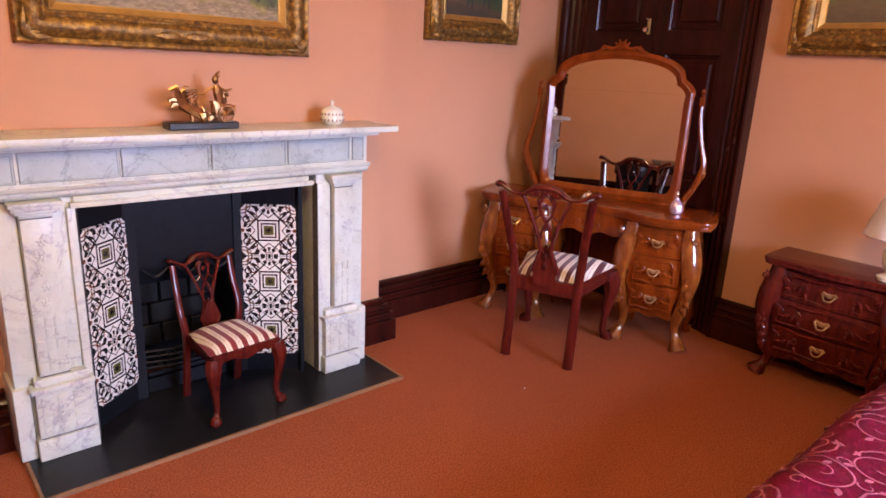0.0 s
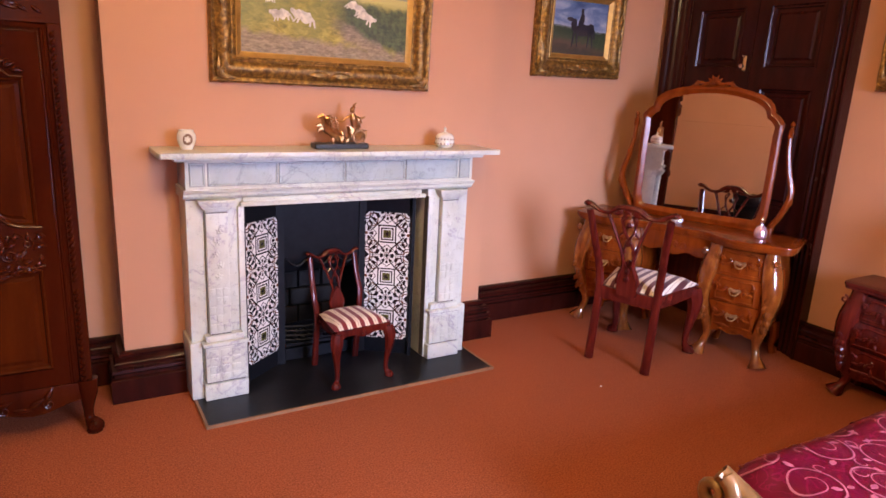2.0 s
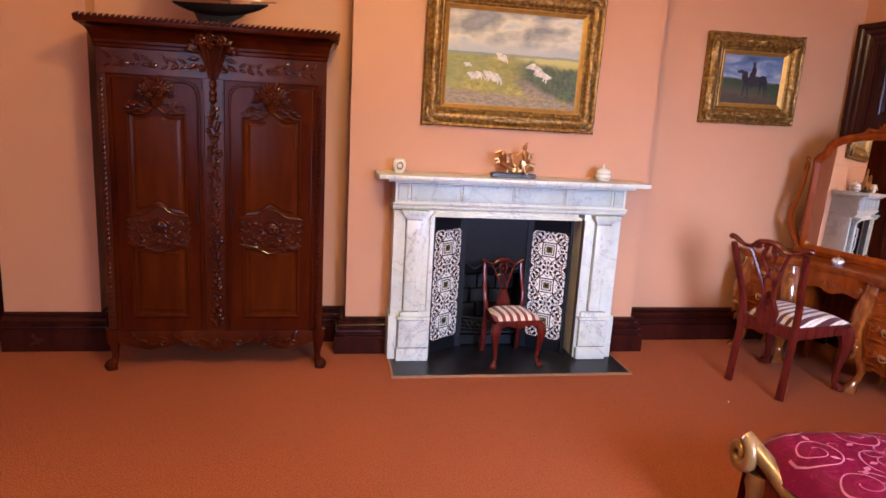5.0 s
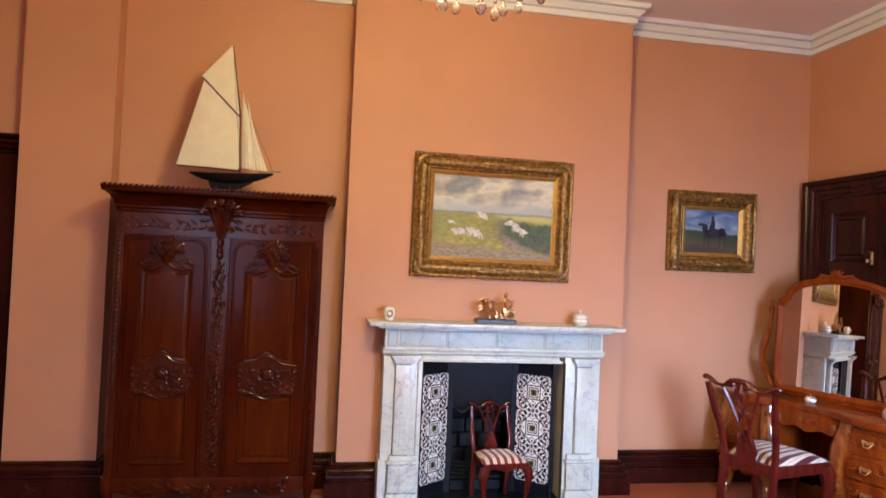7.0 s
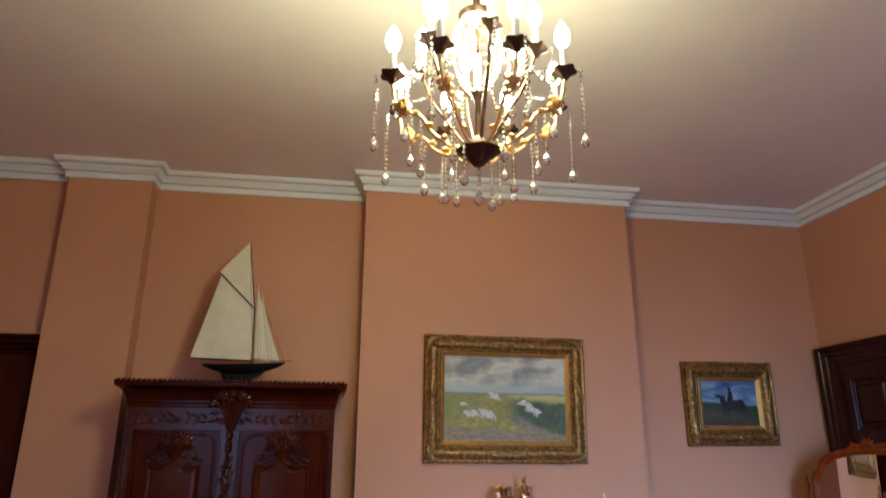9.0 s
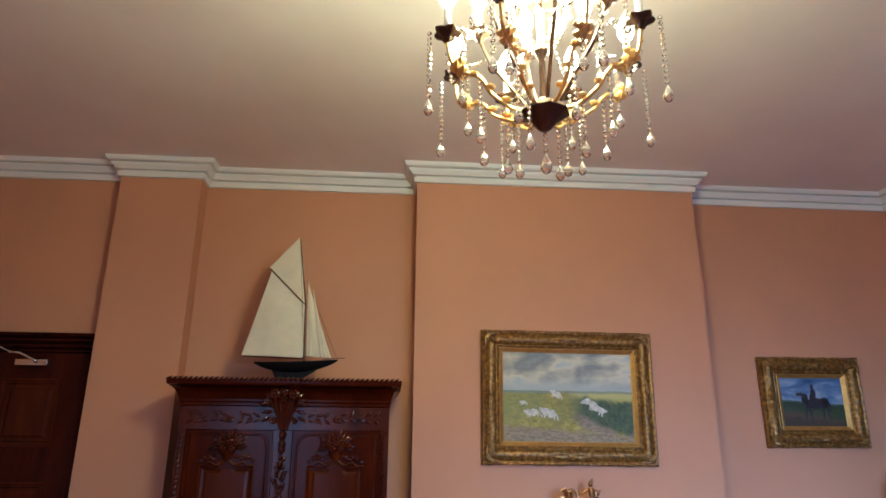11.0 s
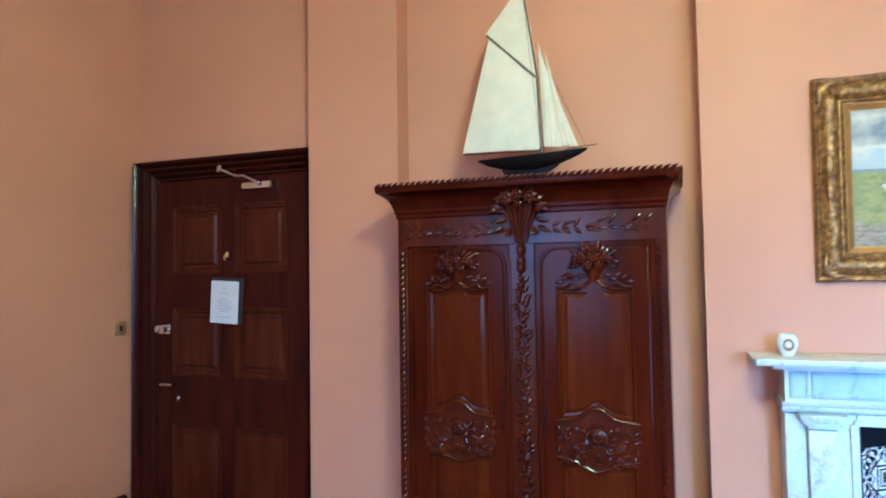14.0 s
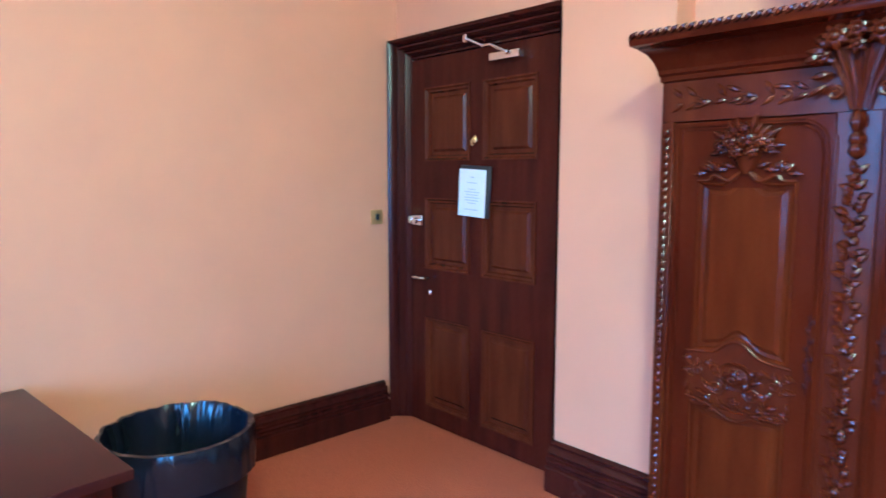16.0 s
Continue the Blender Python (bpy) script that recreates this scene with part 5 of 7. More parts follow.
# doors
for s in (0, 1):
    x0, x1 = (WX0 + 0.047, -0.792) if s == 0 else (-0.678, WX1 - 0.047)
    w = x1 - x0
    dr = new("door")
    dr.parent = wd
    tagged(dr, "carved mahogany wardrobe door with shaped panels")
    fx0, fx1 = 0.085, w - 0.085
    frame_bm = bmesh.new()
    for q in ((0, fx0, 0.215, 1.66), (fx1, w, 0.215, 1.66), (fx0, fx1, 0.215, 0.31), (fx0, fx1, 1.545, 1.66), (fx0, fx1, 0.72, 0.90)):
        box(frame_bm, x0 + q[0], x0 + q[1], WY, WY + 0.019, q[2], q[3])
    bmesh.ops.remove_doubles(frame_bm, verts=frame_bm.verts, dist=1e-5)
    part("door_frame", frame_bm, M_WARD, dr, smooth=False)
    a, c, m = x0 + fx0, x0 + fx1, x0 + w / 2
    b = bmesh.new()
    inn, out, sg = (x1 - 0.016, x0 + 0.016, 1) if s == 0 else (x0 + 0.016, x1 - 0.016, -1)
    line = [(out, WY - 0.003, 0.24), (out, WY - 0.003, 1.645), (inn - sg * 0.07, WY - 0.003, 1.645)] + [(inn - sg * 0.07 * (1 - math.sin(q)), WY - 0.003, 1.575 + 0.07 * math.cos(q)) for q in (0.3, 0.6, 0.9, 1.2)] + [(inn, WY - 0.003, 1.56), (inn, WY - 0.003, 0.24)]
    tube(b, line, 0.006, 6)
    tube(b, [(x + (sg * 0.011 if k > 1 else -sg * 0.0 + sg * 0.011) * (-1 if k > 2 else 1), y, z - (0.011 if 0 < k < 8 else 0)) for k, (x, y, z) in enumerate(line)], 0.003, 5)
    part("bead", b, M_WARD, dr, "raised bead following the door's edge", kind="stuff")

    def shaped(bottom, top, topcurve, botcurve):
        up = smooth_line([(a, top - 0.03), (a + 0.25 * (c - a), top - 0.035), (a + 0.38 * (c - a), top - 0.01), (m, top + 0.01 * topcurve), (a + 0.62 * (c - a), top - 0.01), (a + 0.75 * (c - a), top - 0.035), (c, top - 0.03)], 3) if topcurve else [(a, top), (c, top)]
        dn = smooth_line([(c, bottom), (a + 0.75 * (c - a), bottom + 0.012), (a + 0.6 * (c - a), bottom + 0.045), (m, bottom + 0.055), (a + 0.4 * (c - a), bottom + 0.045), (a + 0.25 * (c - a), bottom + 0.012), (a, bottom)], 3) if botcurve else [(c, bottom), (a, bottom)]
        return up + dn
    for nm, lo, hi, tc, bc in (("upper_panel", 0.905, 1.50, 1, 1), ("lower_panel", 0.315, 0.735, 0, 0)):
        o = shaped(lo, hi, tc, bc)
        cx, cz = m, (lo + hi) / 2
        b = bmesh.new()
        loops = []
        for d, y in ((0, WY - 0.004), (0.006, WY - 0.008), (0.012, WY - 0.002), (0.016, WY + 0.008), (0.030, WY + 0.010), (0.045, WY + 0.004)):
            loops.append([(x + (cx - x) * d / (0.5 * (c - a)), y, z + (cz - z) * d / (0.5 * (hi - lo))) for x, z in o])
        mm = rings(b, loops, caps=False)
        b.faces.new(mm[-1])
        bmesh.ops.recalc_face_normals(b, faces=b.faces)
        part(nm, b, M_WARD_FIELD, dr, "raised and fielded mahogany panel with the wall's reflection in its colour", False)
    b = bmesh.new()
    box(b, a, c, WY + 0.002, WY + 0.0185, 1.45, 1.55)
    part("spandrel", b, M_WARD, dr, smooth=False)
    b = bmesh.new()
    for k, (fx, fz, fr) in enumerate(((0, 1.600, 0.034), (-0.042, 1.592, 0.027), (0.042, 1.592, 0.027), (-0.022, 1.560, 0.026), (0.022, 1.560, 0.026), (-0.074, 1.575, 0.020), (0.074, 1.575, 0.020), (0, 1.632, 0.020))):
        flower(b, m + fx, WY - 0.020 - 0.010 * (k % 2), fz, fr, 6 + k % 2, 0.013)
    for g in range(15):
        ang = -15 + 210 * g / 14
        leaf(b, m + 0.045 * math.cos(radians(ang)), WY - 0.012, 1.578 + 0.030 * math.sin(radians(ang)), ang, 0.058 + 0.014 * math.sin(g * 2.4), 0.024, 0.012)
    rings(b, [[(m + w * math.cos(t), WY - 0.002 - w * 0.6 * abs(math.sin(t)), z) for t in (math.pi * q / 6 for q in range(7))] for w, z in ((0.010, 1.492), (0.022, 1.505), (0.034, 1.530), (0.046, 1.552))])
    for q in (-1, 1):
        for g in range(5):
            leaf(b, m + q * (0.030 + 0.022 * g), WY - 0.006, 1.512 - 0.004 * g, 90 - q * (70 + 26 * math.sin(g * 2)), 0.046, 0.018, 0.009)
        curl(b, m + q * 0.115, WY - 0.006, 1.515, 0.016, 90, 1.4, 0.006, q)
        tube(b, smooth_line([(m + q * 0.012, WY - 0.007, 1.498), (m + q * 0.045, WY - 0.010, 1.470), (m + q * 0.09, WY - 0.010, 1.488), (m + q * (c - a) * 0.36, WY - 0.009, 1.472), (m + q * (c - a) * 0.49, WY - 0.007, 1.470)], 4), 0.0065, 6)
    part("flower_carving", b, M_WARD_CARVED, dr, "carved basket of flowers")
    b = bmesh.new()
    ed = smooth_line([(a - 0.01, 0.905), (a + 0.25 * (c - a), 0.917), (a + 0.4 * (c - a), 0.95), (m, 0.96), (a + 0.6 * (c - a), 0.95), (a + 0.75 * (c - a), 0.917), (c + 0.01, 0.905)], 4)
    tube(b, [(x, WY - 0.008, z) for x, z in ed], 0.0065, 6)
    ed2 = smooth_line([(a - 0.01, 0.75), (a + 0.2 * (c - a), 0.74), (a + 0.35 * (c - a), 0.715), (m, 0.70), (a + 0.65 * (c - a), 0.715), (a + 0.8 * (c - a), 0.74), (c + 0.01, 0.75)], 4)
    outl = [(x, z) for x, z in ed] + [(x, z) for x, z in ed2[::-1]]
    prism(b, outl, WY - 0.005, WY + 0.002, "y")
    tube(b, [(x, WY - 0.008, z) for x, z in ed2], 0.006, 6)
    for q in (-1, 1):
        curl(b, m + q * 0.055, WY - 0.008, 0.80, 0.026, 90 + q * 90, 1.5, 0.006, q)
        curl(b, m + q * 0.115, WY - 0.008, 0.845, 0.020, 90, 1.4, 0.006, -q)
        for g in range(12):
            leaf(b, m + q * (0.045 + 0.012 * g), WY - 0.007, 0.845 + 0.045 * math.sin(g * 2.6), 90 - q * (20 + 57 * g), 0.040, 0.017, 0.009)
            leaf(b, m + q * (0.010 + 0.011 * g), WY - 0.007, 0.735 + 0.012 * math.sin(g * 1.3), 90 - q * (70 + 35 * math.sin(g * 2.1)), 0.034, 0.015, 0.008)
        for g in range(7):
            leaf(b, m + q * (0.02 + 0.018 * g), WY - 0.007, 0.80 + 0.03 * math.sin(g * 1.7), 90 - q * (30 + 37 * g), 0.045, 0.018, 0.009)
    lathe(b, [(0.0, 0.016), (0.022, 0.012), (0.040, 0.004), (0.052, 0.008), (0.056, 0.0)], 18, (m, WY - 0.006, 0.845), squash=(1, 0.85), turn=Matrix.Rotation(radians(90), 3, 'X'))
    flower(b, m, WY - 0.018, 0.845, 0.034, 8, 0.013)
    flower(b, m, WY - 0.008, 0.76, 0.022, 6, 0.009)
    part("rail_carving", b, M_WARD_CARVED, dr, "carved middle rail with scrolls and flowers", kind="stuff")
    b = bmesh.new()
    hx = x1 - 0.03 if s == 0 else x0 + 0.03
    box(b, hx - 0.006, hx + 0.006, WY - 0.0045, WY - 0.0005, 0.84, 1.08, 0.002)
    for g in range(8):
        leaf(b, hx, WY - 0.003, 0.85 + 0.028 * g, 90 + 30 * (-1) ** g, 0.030, 0.011, 0.004)
    tube(b, [(hx, WY - 0.006, 0.955), (hx, WY - 0.02, 0.95), (hx, WY - 0.022, 0.92)], 0.004, 6)
    part("escutcheon", b, M_TRIM, dr, "dark carved key plate")
# apron and feet
b = bmesh.new()
outl = [(WX0 + 0.02, 0.235), (WX1 - 0.02, 0.235)]
for i in range(41):
    t = 1 - i / 40
    u = abs(2 * t - 1)
    outl.append((WX0 + 0.02 + (WX1 - WX0 - 0.04) * t, 0.145 - 0.028 * math.cos(u * 9.4) * (1 - u * 0.35) - 0.015 * (1 - u)))
prism(b, outl, WY - 0.012, WY + 0.0195, "y", 0.003)
for s in (-1, 1):
    for g in range(8):
        leaf(b, -0.74 + s * (0.03 + 0.055 * g), WY - 0.014, 0.165 + 0.012 * math.sin(g * 2), 90 - s * (65 + 35 * math.sin(g * 1.6)), 0.07, 0.025, 0.010)
    for g in range(3):
        curl(b, -0.74 + s * (0.13 + 0.15 * g), WY - 0.015, 0.165, 0.024, 90, 1.4, 0.007, s)
flower(b, -0.74, WY - 0.016, 0.16, 0.035, 7, 0.012)
part("apron", b, M_WARD_CARVED, wd, "scalloped apron carved with scrolls")
for x, y in ((WX0 + 0.02, WY + 0.012), (WX1 - 0.02, WY + 0.012), (WX0 + 0.03, WB - 0.05), (WX1 - 0.03, WB - 0.05)):
    s = -1 if x < -0.7 else 1
    f = -1 if y < 2.8 else 1
    b = bmesh.new()
    tube(b, smooth_line([(x, y, 0.24), (x, y + f * 0.005, 0.17), (x - s * 0.004, y - f * 0.002, 0.10), (x - s * 0.002, y, 0.055), (x + s * 0.014, y + f * 0.02, 0.030), (x + s * 0.016, y + f * 0.022, 0.012)], 3), [0.042, 0.040, 0.038, 0.034, 0.028, 0.024, 0.020, 0.019, 0.018, 0.02, 0.026, 0.03, 0.034, 0.036, 0.034, 0.03][:16], 10)
    curl(b, x + s * 0.012, y + f * 0.045, 0.034, 0.020, 90, 1.3, 0.009, s)
    lathe(b, [(0.0, 0), (0.03, 0.0), (0.032, 0.006), (0.028, 0.012)], 14, (x + s * 0.012, y + f * 0.018, 0))
    part("foot", b, M_WARD, wd, "short leg with a carved scroll foot")

# ---- model yacht ----
M_SAIL = plain("aged_cream_sailcloth", (0.66, 0.60, 0.44), 0.8, vary=0.06, scale=12)
M_HULL = plain("black_painted_hull", (0.008, 0.006, 0.006), 0.35, spec=0.10)
M_SPAR = plain("dark_varnished_spar", (0.09, 0.05, 0.03), 0.4)
boat = thing("model_yacht", pose(-0.732, 2.70, 1.966), "model yacht with cream sails standing on the wardrobe", "model boat")
b = bmesh.new()
loops = []
for i in range(13):
    t = i / 12
    x = -0.255 + 0.51 * t
    beam = 0.055 * math.sin(math.pi * min(1, t * 0.97 + 0.03)) ** 0.7 + 0.001
    top = 0.122 + 0.045 * (t - 0.45) ** 2 + 0.018 * t
    depth = 0.010 + 0.055 * math.sin(math.pi * t) ** 0.8
    loops.append([(x, beam * math.cos(a), top - depth * abs(math.sin(a)) ** 0.8) if k <= 6 else None for k, a in enumerate(math.pi * q / 6 for q in range(7))])
rings(b, loops, close=False, caps=False)
for lp1, lp2 in zip(loops, loops[1:]):
    vs = [b.verts.new(p) for p in (lp1[0], lp2[0], lp2[-1], lp1[-1])]
    b.faces.new(vs)
keel = [(-0.145, 0.085), (0.13, 0.085), (0.02, 0.022), (-0.02, 0.008), (-0.075, 0.008), (-0.12, 0.03)]
prism(b, keel, -0.012, 0.012, "y", 0.003)
bmesh.ops.recalc_face_normals(b, faces=b.faces)
part("hull", b, M_HULL, boat, "glossy black hull with a deep keel")
b = bmesh.new()
box(b, -0.13, 0.02, -0.05, 0.05, 0.0, 0.010, 0.003)
box(b, -0.10, -0.085, -0.035, 0.035, 0.010, 0.05)
box(b, -0.02, -0.005, -0.035, 0.035, 0.010, 0.05)
part("stand", b, M_HULL, boat, "small dark display stand")
b = bmesh.new()
tube(b, [(0.048, 0, 0.11), (0.035, 0, 0.5), (-0.03, 0, 0.945)], [0.006, 0.006, 0.003], 8)
tube(b, [(0.045, 0.012, 0.157), (-0.335, 0.02, 0.170)], 0.004, 6)
tube(b, [(0.03, -0.006, 0.50), (-0.205, -0.006, 0.730)], 0.0045, 6)
tube(b, [(0.16, 0, 0.155), (0.30, 0, 0.165)], 0.003, 6)
tube(b, [(0.047, 0, 0.16), (0.046, 0, 0.17)], 0.011, 8)
part("mast", b, M_SPAR, boat, "slender mast with gaff and boom")


def sail(name, corners, belly, parent, label):
    """A four-cornered sail, its corners from the foot round, with a belly."""
    P = [Vector((x, 0, z)) for x, z in corners]
    b = bmesh.new()
    N = 10
    grid = []
    for j in range(N + 1):
        for i in range(N + 1):
            u, v = i / N, j / N
            p = P[0] * (1 - u) * (1 - v) + P[1] * u * (1 - v) + P[2] * u * v + P[3] * (1 - u) * v
            p.y = -belly * math.sin(math.pi * u) * math.sin(math.pi * (0.15 + 0.85 * v)) - 0.003 * math.sin(u * 24) * (1 - v)
            grid.append(p)
    for off in (0, 0.0015):
        vs = [b.verts.new(p + Vector((0, off, 0))) for p in grid]
        for j in range(N):
            for i in range(N):
                q = [vs[j * (N + 1) + i], vs[j * (N + 1) + i + 1], vs[(j + 1) * (N + 1) + i + 1], vs[(j + 1) * (N + 1) + i]]
                if len({tuple(w.co) for w in q}) == 4:
                    b.faces.new(q if off == 0 else q[::-1])
                else:
                    u = []
                    for w in q:
                        if tuple(w.co) not in [tuple(z.co) for z in u]:
                            u.append(w)
                    if len(u) == 3:
                        b.faces.new(u if off == 0 else u[::-1])
    part(name, b, M_SAIL, parent, label)


sail("mainsail", [(-0.337, 0.172), (0.040, 0.162), (0.028, 0.50), (-0.195, 0.715)], 0.02, boat, "large cream gaff mainsail")
sail("topsail", [(-0.212, 0.737), (0.028, 0.505), (0.008, 0.73), (-0.034, 0.95)], 0.008, boat, "pointed cream topsail")
sail("foresail", [(0.058, 0.175), (0.135, 0.165), (0.088, 0.50), (0.042, 0.66)], 0.012, boat, "narrow cream foresail")
sail("jib", [(0.125, 0.17), (0.215, 0.162), (0.12, 0.42), (0.072, 0.62)], 0.012, boat, "cream jib sail")
b = bmesh.new()
for p, q in (((0.25, 0, 0.16), (0.03, 0, 0.66)), ((0.20, 0.0, 0.15), (0.035, 0, 0.6)), ((-0.03, 0, 0.94), (0.05, -0.03, 0.16)), ((0.17, -0.02, 0.10), (0.18, -0.02, 0.165))):
    tube(b, [p, q], 0.0012, 4)
part("rigging", b, M_SPAR, boat, "thin rigging lines")

# ---- pictures ----
M_LINER = plain("bright_gilt_liner", (0.50, 0.29, 0.08), 0.42, 0.7, 0.15)


def old_gilt():
    n = Nodes("antique_gilt_frame")
    v = n.coords()
    f = n.noise(v, 46, 6, 0.62)
    f2 = n.noise(v, 7, 4)
    col = n.ramp(f, (0.3, (0.055, 0.026, 0.006)), (0.5, (0.21, 0.105, 0.022)), (0.68, (0.52, 0.28, 0.06)))
    col = n.mix(n.math("MULTIPLY", f2, 0.4), col, (0.20, 0.105, 0.028))
    n.bump(n.noise(v, 90, 5), 0.7, 0.003)
    return n.base(col, n.math("ADD", n.math("MULTIPLY", f, 0.3), 0.25), 0.55)


M_GILT = old_gilt()


def picture(name, at, w, h, fw, label, paint_mat, extras, art_label, seed, depth=0.055):
    """A framed painting; the centre of its back at the origin, facing -y."""
    r = random.Random(seed)
    p = thing(name, at, label, "picture")
    prof = [(0.0, 0.0), (0.0, -0.030), (0.010, -0.042), (0.020, -0.040), (0.028, -0.034), (0.045, -0.046), (0.065, -0.055), (0.085, -0.052), (0.098, -0.042), (0.104, -0.034), (0.112, -0.036), (0.118, -0.030), (0.128, -0.028)]
    sc = fw / 0.155
    N = 44
    loops = []
    for d, y in prof:
        d *= sc
        lp = []
        x1, z1 = w / 2 - d, h / 2 - d
        for a, c in (((-x1, -z1), (x1, -z1)), ((x1, -z1), (x1, z1)), ((x1, z1), (-x1, z1)), ((-x1, z1), (-x1, -z1))):
            for k in range(N):
                t = k / N
                x, z = a[0] + (c[0] - a[0]) * t, a[1] + (c[1] - a[1]) * t
                amt = 1.0 if 0.03 * sc < d < 0.095 * sc else 0.25
                corner = max(0, 1 - min(t, 1 - t) * 5)
                centre = max(0, 1 - abs(t - 0.5) * 7)
                plainness = 1 - 0.75 * (0.12 < abs(t - 0.5) < 0.25)
                q = noise.noise(Vector((x * 38, z * 38, seed))) + 0.6 * noise.noise(Vector((x * 85, z * 85, seed)))
                dy = -abs(q) * 0.014 * amt * (0.55 + 0.9 * max(corner, centre)) * plainness * sc if y < 0 and d > 0 else 0
                edge = 0.006 * sc * noise.noise(Vector((x * 30, z * 30, 3 + seed))) if d == 0 and y < 0 else 0
                lp.append((x + (edge if abs(x) > abs(z) * w / h else 0), y * sc + dy, z + (edge if abs(x) <= abs(z) * w / h else 0)))
        loops.append(lp)
    b = bmesh.new()
    rings(b, loops, caps=False)
    bmesh.ops.recalc_face_normals(b, faces=b.faces)
    part("frame", b, M_GILT, p, "broad antique gilt frame carved with scrolls")
    b = bmesh.new()
    loops = []
    for d, y in ((0.126, -0.034), (0.130, -0.036), (0.150, -0.022), (0.155, -0.020), (0.155, -0.004)):
        d *= sc
        loops.append([(sx * (w / 2 - d), y * sc, sz * (h / 2 - d)) for sx, sz in ((-1, -1), (1, -1), (1, 1), (-1, 1))])
    rings(b, loops, caps=False)
    bmesh.ops.recalc_face_normals(b, faces=b.faces)
    part("liner", b, M_LINER, p, "bright gilt inner liner", smooth=False)
    for s in (-1, 1):
        for z in (-1, 1):
            cx, cz = s * (w / 2 - 0.05 * sc), z * (h / 2 - 0.05 * sc)
            b = bmesh.new()
            for a in (0, 22, 45, 68, 90):
                a = math.degrees(math.atan2(-z * math.sin(radians(a)), -s * math.cos(radians(a))))
                leaf(b, cx + s * 0.02 * sc, -0.050 * sc, cz + z * 0.02 * sc, a + r.uniform(-5, 5), (0.105 if abs(a) % 90 < 1 else 0.062) * sc, 0.026 * sc, 0.010 * sc)
            part("corner_ornament", b, M_GILT, p, "raised gilt corner ornament")
        b = bmesh.new()
        for t in (-1, 1):
            leaf(b, 0.004 * t, -0.055 * sc, s * (h / 2 - 0.058 * sc), 90 - t * 90, 0.12 * sc, 0.04 * sc, 0.012 * sc)
        part("centre_ornament", b, M_GILT, p)
        b = bmesh.new()
        for t in (-1, 1):
            leaf(b, s * (w / 2 - 0.058 * sc), -0.055 * sc, 0.004 * t, 90 * t, 0.12 * sc, 0.04 * sc, 0.012 * sc)
        part("centre_ornament", b, M_GILT, p)
    b = bmesh.new()
    box(b, -(w / 2 - fw), w / 2 - fw, -0.012, -0.002, -(h / 2 - fw), h / 2 - fw)
    cv = part("canvas", b, paint_mat, p, art_label, smooth=False)
    for animal in extras:
        b = bmesh.new()
        mats = []
        for mat_i, shapes in animal:
            mats.append(mat_i)
            for pts in shapes:
                prism(b, pts, -0.0135 - 0.0004 * len(mats), -0.0121, "y")
                for f in b.faces:
                    if not f.tag:
                        f.material_index, f.tag = len(mats) - 1, True
        part("painted_animal", b, mats, cv, "thickly painted animal in the picture", smooth=False)
    return p


def blob(cx, cz, rx, rz, seed, n=16, rough=0.25):
    return [(cx + rx * math.cos(a) * (1 + rough * noise.noise(Vector((math.cos(a) * 1.7, math.sin(a) * 1.7, seed)))), cz + rz * math.sin(a) * (1 + rough * noise.noise(Vector((math.cos(a) * 1.7, math.sin(a) * 1.7, seed + 5))))) for a in (2 * math.pi * k / n for k in range(n))]


